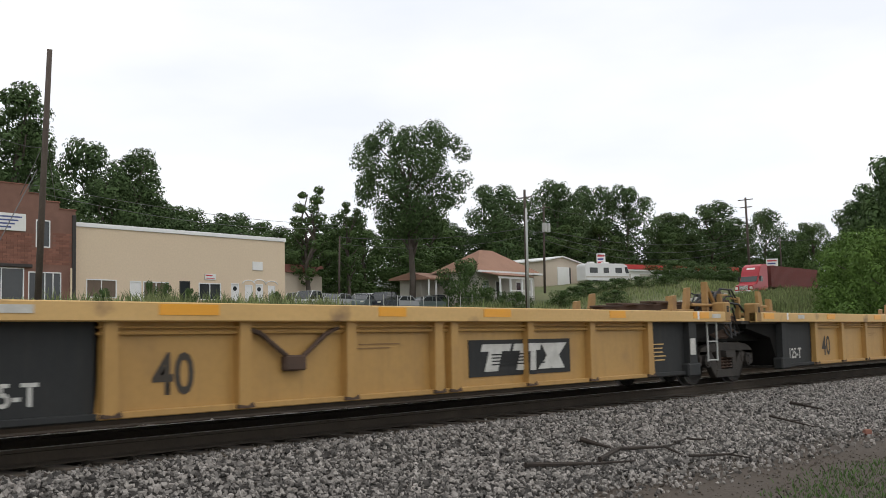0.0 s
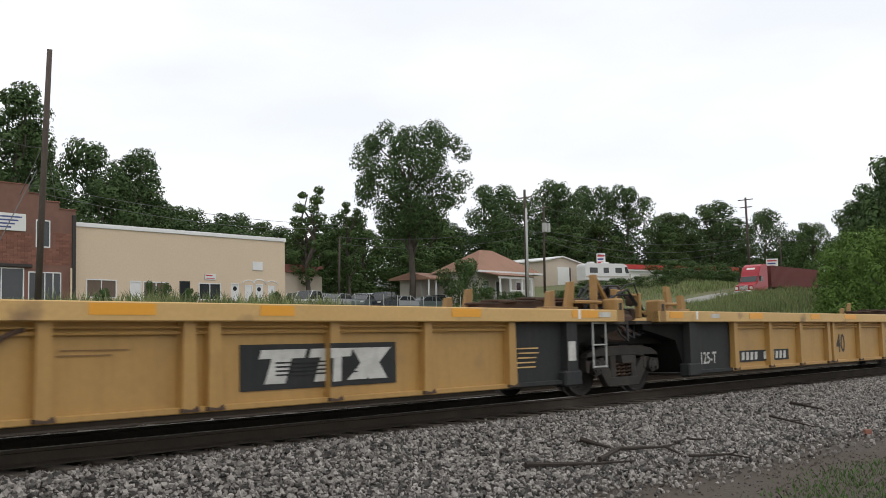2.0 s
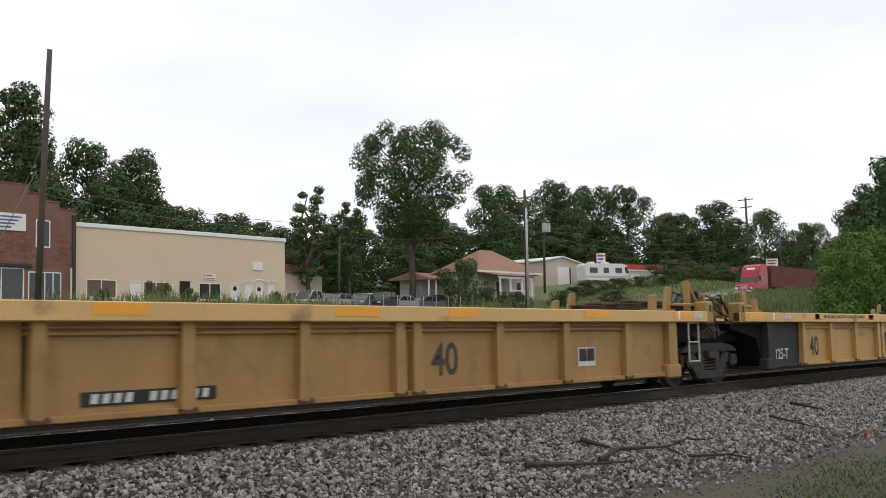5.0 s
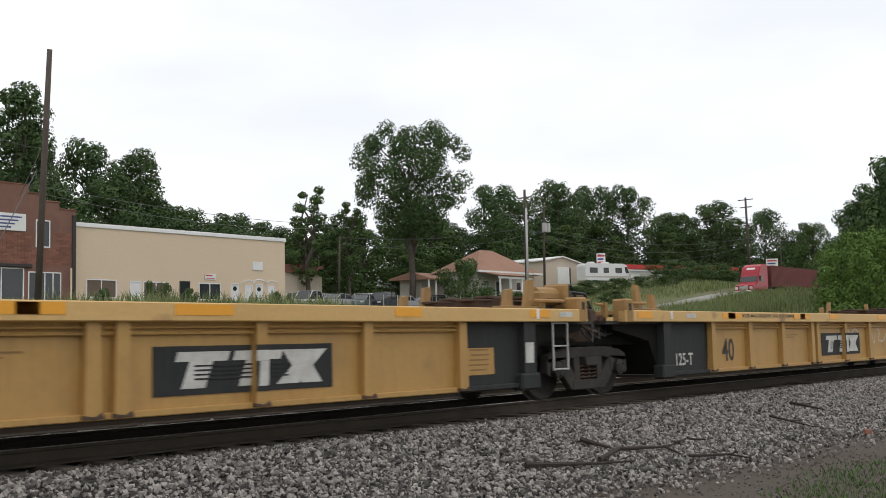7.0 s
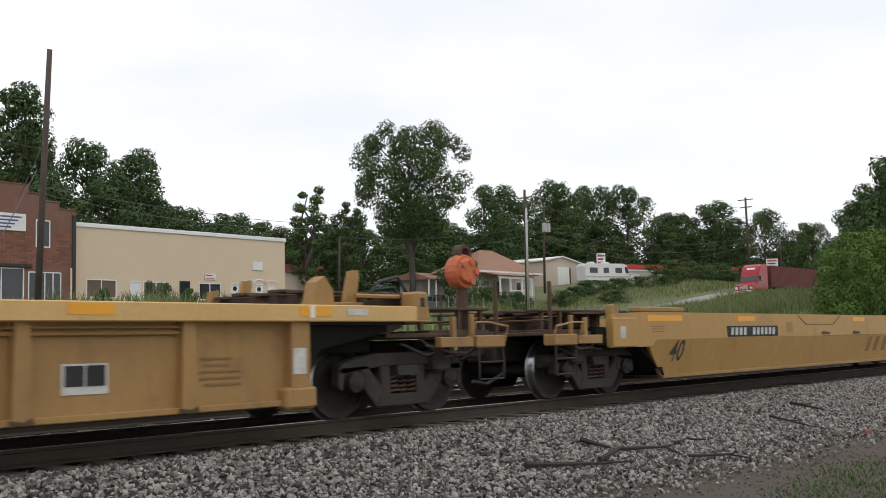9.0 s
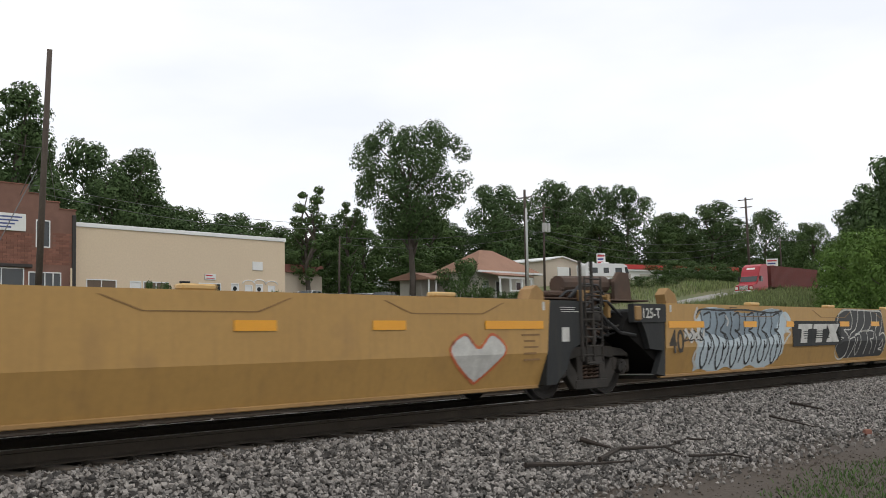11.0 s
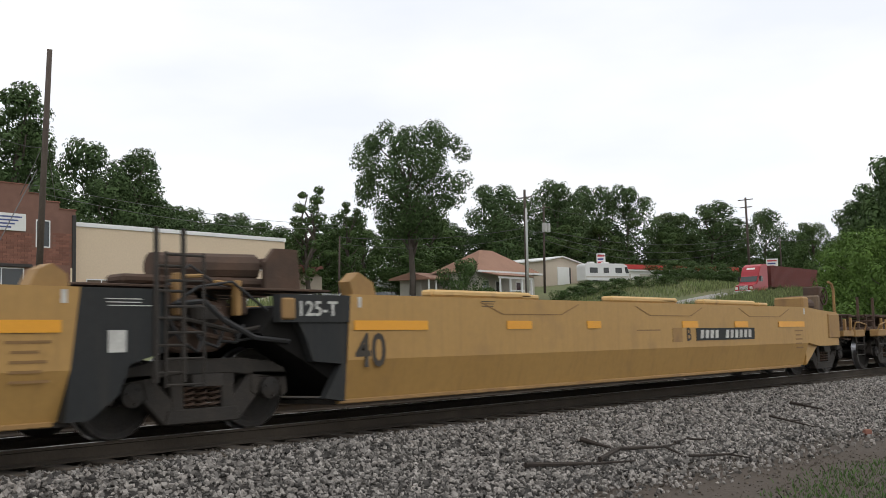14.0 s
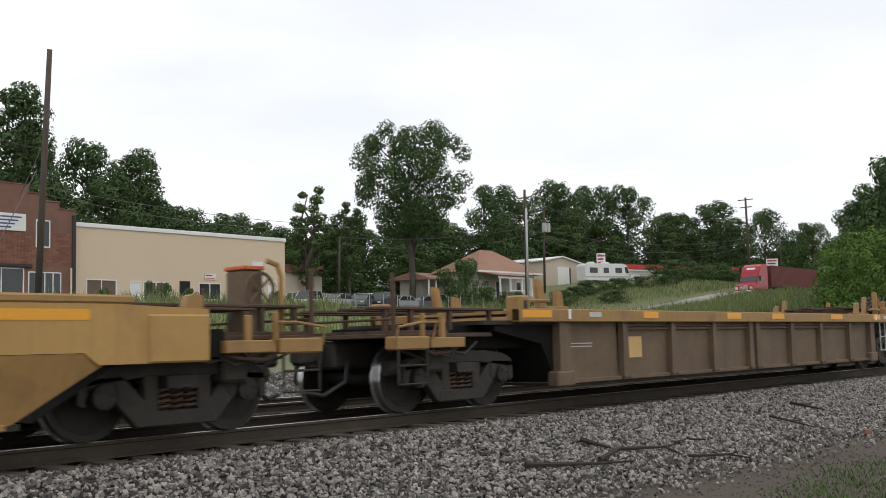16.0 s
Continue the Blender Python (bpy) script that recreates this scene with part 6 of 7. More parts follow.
def brick_building():
    ob = thing("brick_building", "two-storey red brick building with stepped parapet", "building")
    holes = [(41.95, 43.2, 9.75, 12.0), (41.35, 44.2, 5.3, 7.75), (35.4, 41.0, 4.9, 8.0)]
    steps = ((34.0, 41.3, 14.75), (41.3, 42.8, 14.1), (42.8, 44.0, 13.55), (44.0, 45.45, 13.0))
    wall = part("wall", wall_with_holes(34.0, 45.45, 4.3, 12.95, 70.0, 70.35, holes), "mortar", ob, "red brick front wall")
    for a, b, z in steps:
        part("parapet", box(B(), a, b, 70.002, 70.348, 12.95, z), "mortar", ob)
        part("coping", box(B(), a - 0.05, b + 0.05, 69.93, 70.42, z, z + 0.09, 0.01), "brick", ob)
    for x0, x1, y0, y1 in ((45.1, 45.45, 70.35, 86), (34.0, 34.3, 70.35, 86), (34.3, 45.1, 85.7, 86)):
        part("wall", box(B(), x0, x1, y0, y1, 4.3, 12.9), "brick", ob)
    part("roof", box(B(), 34.2, 45.2, 70.3, 85.8, 12.3, 12.5), "greyroof", ob)
    part("back_room_wall", box(B(), 34.3, 45.1, 72.4, 72.6, 4.3, 12.3), "blind", ob)
    opening(ob, "window", 41.95, 43.2, 9.75, 12.0, 70.02, "glass", "trim", 1)
    opening(ob, "window", 41.35, 44.2, 5.3, 7.75, 70.02, "glass", "trim", 3)
    opening(ob, "shop_window", 35.4, 41.0, 4.9, 8.0, 70.02, "glass", "trim", 2)
    part("awning_rail", box(B(), 35.2, 41.6, 69.75, 70.0, 8.05, 8.3, 0.02), "grime", ob)
    part("downpipe", box(B(), 45.12, 45.46, 69.85, 70.0, 4.3, 12.6, 0.04), "grime", ob, "dark downpipe strip")
    s = part("sign_board", box(B(), 36.8, 41.05, 69.85, 69.97, 10.95, 12.35, 0.02), "white", ob, "white sign board with rows of bars")
    for i in range(4):
        part("bar", box(B(), 37.2 + 0.2 * i, 40.7 - 0.3 * i, 69.835, 69.845, 12.0 - 0.28 * i, 12.12 - 0.28 * i), "signblue", s)
    lampb = part("wall_lamp", lathe(B(), [(0, -0.12), (0.12, -0.1), (0.14, 0.0), (0.08, 0.1), (0, 0.1)], 10, (38.7, 69.8, 9.3)), "lamp", ob)
    part("leaning_board", box(B(), 44.7, 44.85, 69.4, 69.5, 4.5, 8.1, 0.0, Matrix.Identity(4)), "stucco", ob)
    return ob


def house():
    ob = thing("house", "pale-sided cottage with tan hip roof and white porch", "house")
    x0, x1, y0, y1 = 92.0, 103.0, 64.5, 70.4
    holes = [(92.9, 94.1, 6.7, 8.3), (95.3, 96.3, 6.2, 8.3), (99.2, 100.6, 6.8, 8.3)]
    part("wall", wall_with_holes(x0, x1, 4.4, 9.3, y0, y0 + 0.2, holes), "siding", ob)
    for a, b, c, d in ((x0, x0 + 0.2, y0 + 0.2, y1), (x1 - 0.2, x1, y0 + 0.2, y1), (x0, x1, y1, y1 + 0.2)):
        part("wall", box(B(), a, b, c, d, 4.4, 9.3), "siding", ob)
    opening(ob, "window", *holes[0], y0, "glass", "trim", 0)
    opening(ob, "door", *holes[1], y0, "grime", "trim", 0)
    opening(ob, "window", *holes[2], y0, "glass", "trim", 0)
    part("back_room_wall", box(B(), x0 + 0.2, x1 - 0.2, y0 + 2, y0 + 2.2, 4.4, 9.3), "blind", ob)
    bm = B()
    e = [(x0 - 0.8, y0 - 0.6, 9.35), (x1 + 0.8, y0 - 0.6, 9.35), (x1 + 0.8, y1 + 0.8, 9.35), (x0 - 0.8, y1 + 0.8, 9.35), (96.4, 67.6, 12.2), (98.8, 67.6, 12.2)]
    vs = [bm.verts.new(v) for v in e]
    for f in ((0, 1, 5, 4), (1, 2, 5), (2, 3, 4, 5), (3, 0, 4), (3, 2, 1, 0)):
        bm.faces.new([vs[i] for i in f])
    bmesh.ops.recalc_face_normals(bm, faces=bm.faces[:])
    part("roof", bm, "shingle", ob, "tan shingle hip roof")
    bm = B()
    box(bm, x0 - 0.85, x1 + 0.85, y0 - 0.7, y0 - 0.58, 9.15, 9.38)
    box(bm, x1 + 0.78, x1 + 0.9, y0 - 0.6, y1 + 0.8, 9.15, 9.38)
    part("fascia", bm, "trim", ob, "white eaves board")
    bm = prism(B(), [(61.2, 8.55), (y0 - 0.6, 9.1), (y0 - 0.6, 9.2), (61.1, 8.65)], x0, 98.4, axis="x")
    part("porch_roof", bm, "shingle", ob)
    part("porch_beam", box(B(), x0, 98.3, 61.3, 61.5, 8.3, 8.52), "trim", ob)
    part("porch_floor", box(B(), x0, 98.4, 61.2, y0, 6.0, 6.2), "concrete", ob)
    part("porch_base", box(B(), x0 + 0.2, 98.2, 61.5, y0, 4.4, 6.0), "siding", ob)
    for x in (92.2, 94.1, 96.2, 98.1):
        part("porch_post", box(B(), x - 0.09, x + 0.09, 61.3, 61.48, 6.2, 8.3, 0.01), "trim", ob)
    for a, b in ((94.1, 96.2), (96.2, 98.1)):
        bm = box(B(), a + 0.1, b - 0.1, 61.36, 61.42, 6.95, 7.02)
        for i in range(9):
            x = a + 0.2 + (b - a - 0.4) * i / 8
            box(bm, x - 0.025, x + 0.025, 61.37, 61.41, 6.2, 6.95)
        part("railing", bm, "trim", ob)
    bm = B()
    for i in range(5):
        box(bm, 92.5, 93.8, 61.2 - 0.3 * (i + 1), 61.2 - 0.3 * i, 5.0, 6.1 - 0.2 * i)
    part("step", bm, "concrete", ob)
    # lean-to
    part("wall", box(B(), 89.2, 92.2, 70.6, 74.0, 4.4, 8.9), "siding", ob)
    bm = prism(B(), [(68.6, 8.7), (71.5, 9.5), (75, 8.9), (75, 8.7), (68.6, 8.5)], 88.4, 92.4, axis="x")
    part("roof", bm, "shingle", ob)
    for x in (88.6, 89.8):
        part("porch_post", box(B(), x - 0.08, x + 0.08, 68.8, 68.96, 4.6, 8.6), "trim", ob)


def shop():
    ob = thing("metal_shop", "tan metal shop with a shallow gable and white door", "building")
    part("wall", prism(B(), [(121.5, 8.6), (121.5, 12.6), (125.8, 13.3), (132.2, 12.3), (132.2, 8.6)], 76, 88), "stucco_pale", ob)
    part("roof", prism(B(), [(121.2, 12.6), (125.8, 13.36), (132.5, 12.3), (132.5, 12.45), (125.8, 13.52), (121.2, 12.75)], 75.7, 88.2), "trim", ob)
    part("roller_door", box(B(), 124.6, 127.6, 75.9, 76.0, 8.7, 11.9), "white", ob, "white roller door")
    part("door_edge", box(B(), 127.65, 127.95, 75.9, 76.0, 8.7, 11.9), "grime", ob)


def red_front():
    ob = thing("red_fascia_building", "long low building with a bright red fascia", "building")
    m = Matrix.Translation((132.0, 72.5, 0)) @ Matrix.Rotation(math.atan2(-7.7, 26.4), 4, "Z")
    part("wall", box(B(), 0, 28, 0, 6, 7.0, 11.5, 0, m), "white", ob)
    part("fascia", box(B(), -0.4, 28.4, -0.5, 6.4, 11.65, 12.35, 0.03, m), "redroof", ob, "bright red fascia")
    part("soffit", box(B(), -0.3, 28.3, -0.4, 6.3, 11.4, 11.65, 0, m), "trim", ob)
    for i in range(5):
        part("bay_door", box(B(), 1.5 + 5.4 * i, 5 + 5.4 * i, -0.06, 0.0, 8.0, 11.0, 0, m), "siding", ob)


def motorhome():
    ob = thing("motorhome", "white motorhome parked on the bank beside the shop", "motorhome", at=Matrix.Translation((123.7, 71.3, 8.95)) @ Matrix.Rotation(-0.42, 4, "Z"))
    bm = prism(B(), [(0, 0.6), (0, 2.75), (0.25, 3.0), (6.3, 3.0), (7.0, 2.75), (7.35, 1.9), (7.4, 0.7), (7.1, 0.5)], -1.2, 1.2)
    bmesh.ops.bevel(bm, geom=bm.edges[:], offset=0.06, segments=2, affect="EDGES")
    part("body", bm, "carwhite", ob)
    for a, b in ((0.7, 2.0), (3.0, 3.9), (5.0, 6.1)):
        part("window", box(B(), a, b, -1.23, -1.18, 1.65, 2.4, 0.01), "glass", ob)
    part("windscreen", prism(B(), [(6.75, 1.6), (6.6, 2.5), (7.02, 2.5), (7.3, 1.65)], -1.23, 1.23), "glass", ob)
    part("stripe", box(B(), 0.1, 7.2, -1.22, -1.19, 1.0, 1.2), "siding", ob)
    for x in (1.2, 3.6):
        part("air_unit", box(B(), x, x + 0.9, -0.4, 0.4, 3.0, 3.3, 0.08), "white", ob)
    for x in (1.6, 6.0):
        for s in (-1, 1):
            part("wheel", lathe(B(), [(0, s * 1.2), (0.25, s * 1.2), (0.42, s * 1.18), (0.42, s * 0.95), (0, s * 0.95)], 16, (x, 0, 0.42)), "hose", ob)


def semi_truck():
    ob = thing("semi_truck", "red semi truck with an oxide-red container, parked on road", "truck", at=Matrix.Translation((121.7, 46.2, ground_z(124, 46.2) - 0.3)))
    bm = prism(B(), [(0.0, 0.6), (0.0, 1.3), (1.2, 1.6), (1.35, 1.75), (1.85, 2.5), (2.1, 3.2), (2.5, 3.75), (3.2, 4.05), (4.6, 4.1), (4.6, 0.7), (1.6, 0.6)], -1.2, 1.2)
    bmesh.ops.bevel(bm, geom=bm.edges[:], offset=0.09, segments=2, affect="EDGES")
    part("cab", bm, "redpaint", ob, "glossy red cab with air deflector")
    part("windscreen", prism(B(), [(1.33, 1.80), (1.80, 2.50), (1.95, 2.50), (1.6, 1.75)], -1.08, 1.08), "glass", ob)
    part("side_window", box(B(), 2.05, 2.9, -1.24, -1.18, 1.85, 2.5, 0.01), "glass", ob)
    part("grille", box(B(), -0.05, 0.02, -0.6, 0.6, 0.75, 1.3, 0.01), "chrome", ob)
    part("bumper", box(B(), -0.2, 0.25, -1.22, 1.22, 0.35, 0.68, 0.05), "chrome", ob)
    for s in (-1, 1):
        part("headlight", box(B(), -0.04, 0.1, s * 0.95 - 0.18, s * 0.95 + 0.18, 0.85, 1.15, 0.03), "lamp", ob)
        part("mirror", box(B(), 1.7, 1.85, s * 1.42 - 0.1, s * 1.42 + 0.1, 1.9, 2.5, 0.02), "grime", ob)
    part("marker_plate", prism(B(), [(2.22, 3.38), (2.38, 3.60), (2.43, 3.57), (2.27, 3.34)], -0.55, 0.55), "white", ob)
    side = []
    for i in range(45):
        x = 5.45 + 0.345 * i
        side += [(x, 1.25), (x + 0.1, 1.21), (x + 0.2, 1.21), (x + 0.3, 1.25)]
    bm = prism(B(), side + [(x, -y) for x, y in reversed(side)], 1.25, 3.95, axis="z")
    part("container", bm, "container", ob, "corrugated oxide-red container")
    part("chassis", box(B(), 1.8, 20.8, -0.5, 0.5, 0.8, 1.2, 0.02), "grime", ob)
    for x in (0.95, 4.4, 5.6, 18.4, 19.6):
        for s in (-1, 1):
            part("wheel", lathe(B(), [(0, s * 1.1), (0.26, s * 1.12), (0.3, s * 1.2), (0.5, s * 1.2), (0.5, s * 0.85), (0, s * 0.85)], 18, (x, 0, 0.5)), "hose", ob)


def parked_car(paint, x, y, turn, label, van=False):
    ob = thing("parked_car", label, "car", "cars in the lot", at=Matrix.Translation((x, y, ground_z(x, y) + 0.02)) @ Matrix.Rotation(turn, 4, "Z"))
    roof = 1.75 if van else 1.42
    bm = prism(B(), [(0, 0.35), (0.05, 0.75), (1.1, 0.92), (3.9, 0.95), (4.45, 0.85), (4.5, 0.4), (4.3, 0.28), (0.2, 0.28)], -0.88, 0.88)
    bmesh.ops.bevel(bm, geom=bm.edges[:], offset=0.06, segments=2, affect="EDGES")
    body = part("body", bm, paint, ob)
    cab = [(1.0, 0.93), (1.75, roof - 0.04), (2.1, roof), (3.4, roof), (4.35 if van else 4.0, 0.96)]
    part("cabin_glass", prism(B(), cab, -0.76, 0.76), "glass", ob)
    part("roof", prism(B(), [(1.72, roof - 0.05), (2.1, roof + 0.01), (3.4, roof + 0.01), (3.5, roof - 0.04), (2.1, roof - 0.05)], -0.77, 0.77), paint, ob)
    for s in (-1, 1):
        for p, q in (((1.0, 0.93), (1.75, roof)), ((2.6, 0.95), (2.6, roof)), ((3.4, roof), (4.0, 0.96))):
            part("pillar", tube(B(), [(p[0], s * 0.775, p[1]), (q[0], s * 0.765, q[1])], 0.035, 5), paint, ob)
    for wx in (0.85, 3.6):
        for s in (-1, 1):
            part("wheel", lathe(B(), [(0, s * 0.86), (0.18, s * 0.88), (0.32, s * 0.87), (0.32, s * 0.65), (0, s * 0.65)], 16, (wx, 0, 0.32)), "hose", ob)
    for s in (-1, 1):
        part("headlight", box(B(), -0.01, 0.12, s * 0.62 - 0.16, s * 0.62 + 0.16, 0.6, 0.74, 0.02), "lamp", ob)


cream_building()
annex()
brick_building()
house()
shop()
red_front()
motorhome()
semi_truck()
grid("parking_lot", [44 + 3 * i for i in range(16)], [59.5 + 1.8 * i for i in range(7)], lambda x, y: ground_z(x, y) + 0.28, "asphalt", "worn grey asphalt car park")
grid("road", [98 + 4 * i for i in range(22)], [46.2, 47.2, 48.2, 49.0], lambda x, y: ground_z(x, 47 + (y - 47) * 0.6) + 0.16, "concrete", "pale concrete road climbing the bank")
for paint, x, y, turn, label, van in (
        ("carwhite", 64.5, 64.0, 0.35, "white hatchback parked in the lot", True), ("carsilver", 66.4, 62.2, 0.3, "silver saloon parked in the lot", False),
        ("cargreen", 70.2, 62.0, 0.5, "grey-green saloon parked in the lot", False), ("carwhite", 73.5, 66.0, 0.2, "white van behind the saloons", True),
        ("cardark", 68.8, 65.5, 0.4, "dark saloon parked in the lot", False), ("carsilver", 76.0, 63.5, 0.1, "silver car parked near the trees", False),
        ("cargreen", 80.0, 64.0, -0.1, "grey car parked under the tree", False), ("carwhite", 66.0, 67.5, 0.3, "white van parked by the annex", True),
        ("carwhite", 77.6, 67.2, 0.15, "white estate car in the back row", True), ("carsilver", 70.0, 68.6, 0.25, "silver van in the back row", True), ("cardark", 73.0, 62.4, 0.3, "dark estate car near the fence", True), ("cardark", 83.8, 65.5, 0.2, "dark car parked under the tree", True)):
    parked_car(paint, x, y, turn, label, van)


# ---- poles, wires, signs ----
def pole(base, top, r, label, material="pole", arms=(), cans=0, name="utility_pole"):
    ob = thing(name, label, "utility pole", "poles along the street", at=Matrix.Translation(base))
    d = Vector(top) - Vector(base)
    part("shaft", tube(B(), [(0, 0, -1.0), d * 0.5, d], r, 10, r * 0.72), material, ob, "", True)
    for k, half in arms:
        c = d * k
        part("cross_arm", box(B(), c.x - 0.06, c.x + 0.06, c.y - half, c.y + half, c.z - 0.06, c.z + 0.06), "pole", ob)
    for i in range(cans):
        c = d * 0.74
        bm = tube(B(), [(c.x + 0.45 - 0.85 * i, c.y - 0.35, c.z - 0.6), (c.x + 0.45 - 0.85 * i, c.y - 0.35, c.z + 0.55)], 0.3, 12)
        part("transformer", bm, "palepole", ob, "grey transformer can")
    return ob


pole((31.02, 48.89, 4.22), (30.71, 47.13, 19.08), 0.21, "tall bare weathered wooden pole")
pole((85.76, 53.02, 5.07), (84.16, 51.72, 16.39), 0.17, "dark wooden utility pole by the house", arms=((0.93, 0.9),))
pole((84.22, 51.74, 4.99), (83.57, 51.16, 14.38), 0.14, "pale galvanised steel pole by the house", "palepole")
pole((110.65, 68.44, 7.32), (109.94, 67.62, 18.85), 0.17, "wooden utility pole with two transformer cans", cans=2, arms=((0.96, 1.0),))
pole((142.16, 54.59, 10.35), (141.16, 54.22, 21.07), 0.19, "wooden utility pole on the hill", arms=((0.97, 1.1), (0.87, 0.9)))
pole((74.57, 68.94, 5.71), (74.25, 68.34, 12.54), 0.12, "thin wooden pole by the car park")
pole((164.66, 59.36, 9.82), (164.02, 59.04, 17.18), 0.15, "distant wooden utility pole")


def wire(a, b, sag, r=0.022):
    ob = tagged(part("cable", tube(B(), [Vector(a).lerp(Vector(b), t) - Vector((0, 0, sag * 4 * t * (1 - t))) for t in np.linspace(0, 1, 13)], r, 4), "wire"), "thin overhead cable strung between poles", "cable", "overhead cables")
    return ob


wire((27.22, 48.79, 14.26), (30.71, 47.96, 13.27), 0.3)
wire((30.71, 47.96, 13.27), (39.71, 68.22, 13.62), 0.0, 0.03)
wire((30.93, 47.70, 13.26), (39.51, 62.45, 12.64), 0.0, 0.03)
wire((30.52, 48.49, 11.07), (74.18, 68.25, 13.70), 0.5)
wire((30.54, 48.53, 10.66), (74.20, 68.27, 13.47), 0.9)
wire((74.25, 68.35, 12.42), (84.33, 52.08, 12.53), 0.6, 0.03)
wire((74.29, 68.41, 11.72), (110.17, 67.84, 15.49), 1.2)
wire((84.22, 51.72, 15.87), (109.98, 67.68, 18.12), 0.3)
wire((84.40, 51.98, 12.64), (110.17, 67.85, 15.34), 0.4)
wire((110.17, 67.84, 15.49), (141.58, 54.56, 15.23), 1.4, 0.03)
wire((110.19, 67.88, 14.98), (141.61, 54.60, 14.74), 2.0, 0.03)
wire((110.23, 67.94, 14.25), (141.64, 54.66, 14.09), 2.3, 0.03)
wire((110.02, 67.61, 18.26), (141.37, 54.38, 18.23), 1.0)
wire((141.58, 54.56, 15.23), (169.02, 37.69, 18.67), 1.5, 0.03)
wire((141.37, 54.38, 18.23), (164.11, 59.01, 16.72), 0.4)
wire((25.85, 45.55, 4.95), (30.60, 48.26, 12.00), 0.0, 0.03)


def sign(base, w, h, z, turn, label, face="white"):
    ob = thing("sign", label, "sign", at=Matrix.Translation(base) @ Matrix.Rotation(turn, 4, "Z"))
    for s in (-0.6, 0.6):
        part("post", tube(B(), [(s * w * 0.5, 0.05, -z - 1.0), (s * w * 0.5, 0.05, 0)], 0.06, 6), "palepole", ob)
    b = part("board", box(B(), -w / 2, w / 2, -0.08, 0.08, 0, h, 0.02), face, ob)
    for i, k in enumerate((0.72, 0.45, 0.18)):
        part("bar", box(B(), -w * 0.4, w * (0.4 - 0.12 * i), -0.1, -0.085, h * k, h * (k + 0.14)), "signred" if i != 1 else "signblue", b)
    return ob


sign((128.07, 70.68, 11.87), 1.25, 1.75, 3.0, -0.9, "small white sign with red and blue bars on posts")
sign((158.70, 58.30, 11.74), 1.8, 1.6, 4.0, -1.0, "white sign board with red and blue bars on posts")
st = thing("street_lamp", "grey street lamp head on an arm", "street lamp", at=Matrix.Translation((140.47, 55.58, 17.13)))
part("head", box(B(), -0.45, 0.45, -0.15, 0.15, 0, 0.2, 0.05), "white", st)
part("arm", tube(B(), [(0.4, 0, 0.1), (1.9, -1.3, -0.5)], 0.04, 6), "palepole", st)


# ---- small things by the track ----
def fallen(pts_list, r, label):
    ob = thing("fallen_branch", label, "branch", "dead branches on the ballast")
    for i, pts in enumerate(pts_list):
        q = [(x, y, ground_z(x, y) + 0.118 + 0.02 * math.sin(3 * k + i)) for k, (x, y) in enumerate(pts)]
        part("limb" if i == 0 else "twig", tube(B(), q, 0.75 * (r if i == 0 else r * 0.55), 6, r * 0.26), "stick", ob)
    return ob


fallen([[(11.92, -2.03), (11.95, -2.21), (12.05, -2.42)]], 0.06, "thick dark dead branch lying on the ballast")
fallen([[(11.33, -2.70), (12.10, -2.50), (12.56, -2.57), (12.96, -2.69), (13.53, -2.61)], [(12.96, -2.69), (12.98, -2.94)], [(13.39, -2.64), (13.97, -2.51), (14.14, -2.73)]], 0.045, "forked dead branch lying on the ballast")
fallen([[(10.03, -2.50), (10.47, -2.63), (11.16, -2.79), (11.80, -2.93)]], 0.045, "long thin dead branch at the edge of the ballast")
fallen([[(19.46, -1.79), (19.56, -2.05), (19.75, -2.33)], [(19.52, -2.01), (20.27, -1.93)]], 0.045, "dark dead branch lying on the ballast")
fallen([[(17.52, -2.23), (17.59, -2.58), (17.74, -2.96)], [(17.59, -2.58), (18.09, -2.58)]], 0.035, "thin dead twig lying on the ballast")
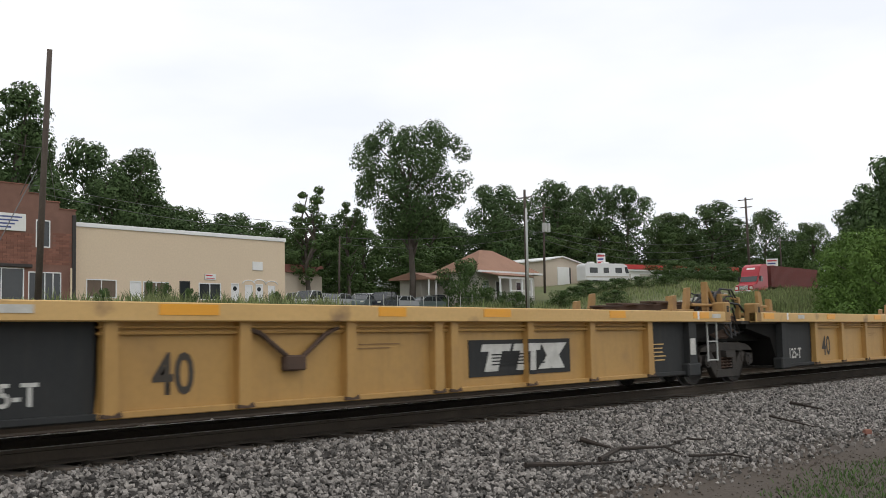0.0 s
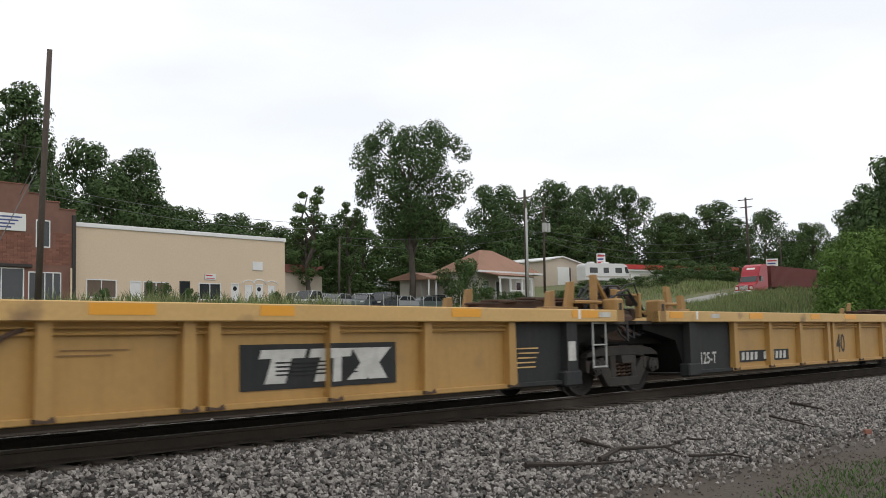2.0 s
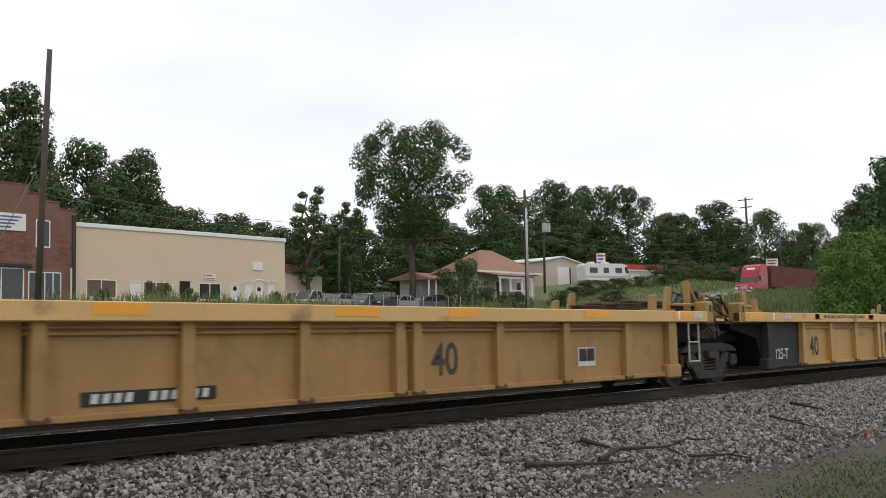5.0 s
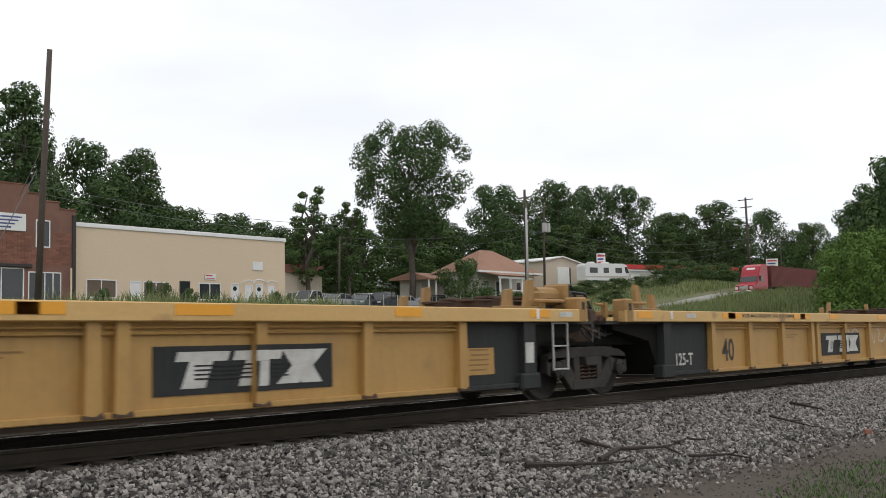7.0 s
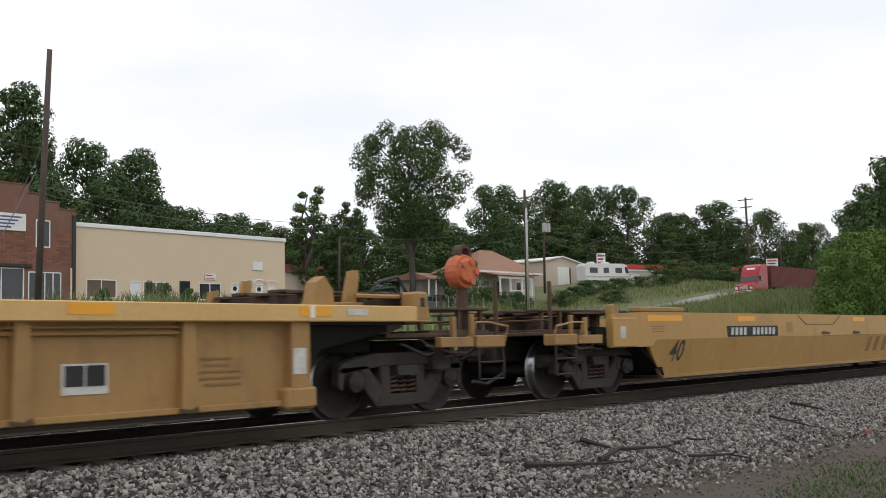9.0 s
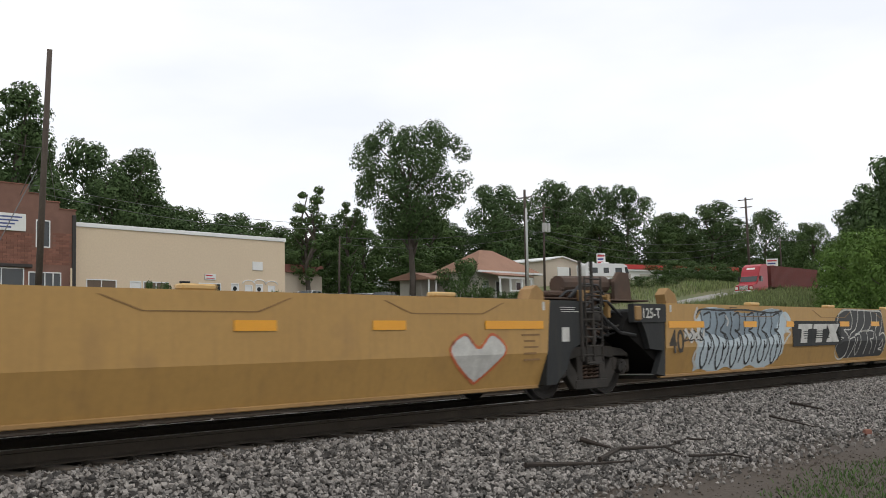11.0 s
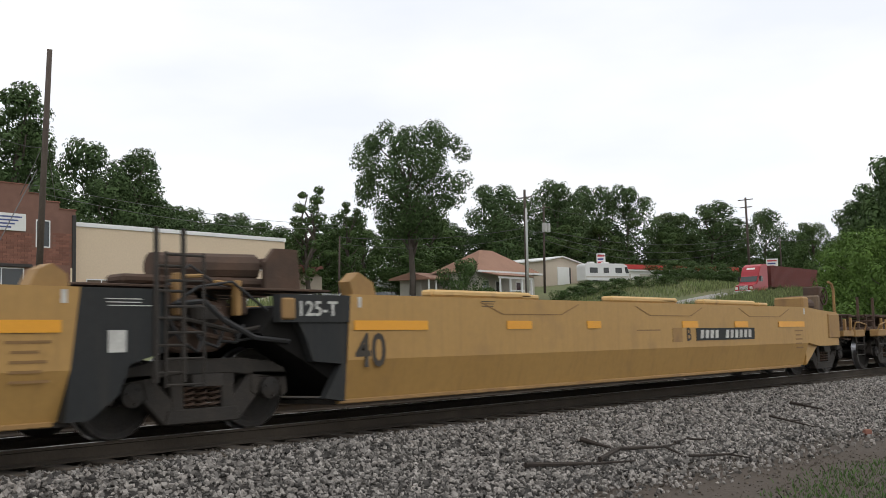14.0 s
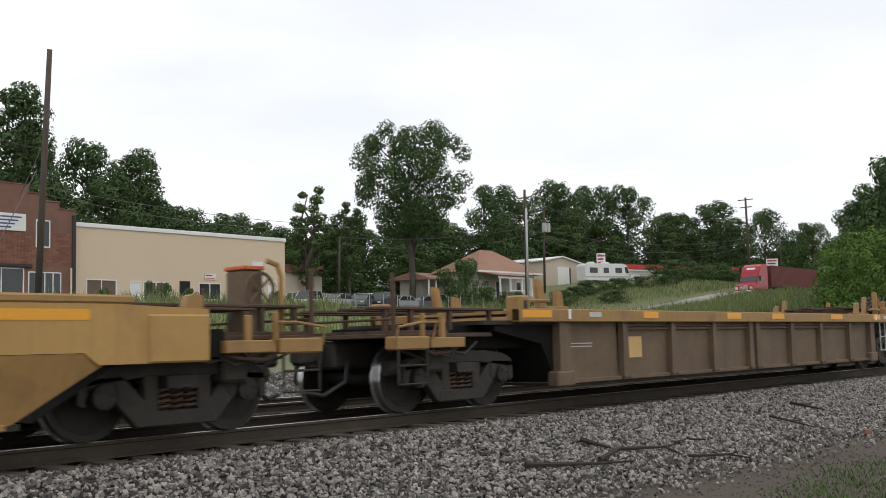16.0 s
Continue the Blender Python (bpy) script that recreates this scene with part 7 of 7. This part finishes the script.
fallen([[(12.98, -3.07), (13.65, -3.32), (13.42, -3.76)]], 0.03, "thin dead twig at the edge of the grass")
rb = tagged(part("broken_brick", box(B(), -0.1, 0.1, -0.06, 0.06, -0.01, 0.09, 0.02), "brick"), "broken reddish brick lying on the dirt", "brick")
rb.matrix_basis = pose(17.90,  -3.75, ground_z(17.90,  -3.75) + 0.06, 5, 8, 30)


def wire_fence():
    ob = thing("wire_fence", "low wire fence with thin posts beside the car park", "fence")
    for i in range(16):
        x = 60 + 1.9 * i
        part("post", tube(B(), [(x, 59.4, ground_z(x, 59.4) - 0.3), (x, 59.4, ground_z(x, 59.4) + 1.5)], 0.04, 6), "palepole", ob)
    for z in (0.5, 1.0, 1.45):
        part("wire", tube(B(), [(60 + 4.75 * i, 59.4, ground_z(60 + 4.75 * i, 59.4) + z) for i in range(7)], 0.015, 4), "wire", ob)


wire_fence()

# ---- bricks of the front wall, laid over the mortar ----
def brick_mesh():
    bm = box(B(), -0.29, 0.29, -0.022, 0.0, -0.085, 0.085)
    me = bpy.data.meshes.new("brick")
    bm.to_mesh(me)
    bm.free()
    me.materials.append(M["brick"])
    return me


BRICK = brick_mesh()
front = bpy.data.objects["brick_building"]
wall_ob = next(o for o in front.children if o.name.startswith("wall"))
laid = 0
for row in range(14):
    for col in range(19):
        x, z = 34.4 + 0.6 * col + (0.3 if row % 2 else 0.0), 8.45 + 0.19 * row
        if x > 45.0 or (41.6 < x < 43.5 and z > 9.6) or (36.4 < x < 41.4 and z > 10.8):
            continue
        ob = new("brick", BRICK)
        ob.parent = wall_ob
        ob.location = (x, 69.998, z)


# ---- what moves ----
def run(t):
    """How far the train has gone after t seconds: it gathers a little speed."""
    return 20.03 * t + 0.0175 * t * t


def motions():
    for car, s in TRAIN:
        walk(car, [(0.5 * i, pose(s - run(0.5 * i), TRACK_Y, 0.0)) for i in range(33)])
    for wheel, x in WHEELS:
        walk(wheel, [(i / 30, pose(x, 0, WHEEL_R, 0, -math.degrees(run(i / 30) / WHEEL_R) % 360, 0)) for i in range(481)])


motions()
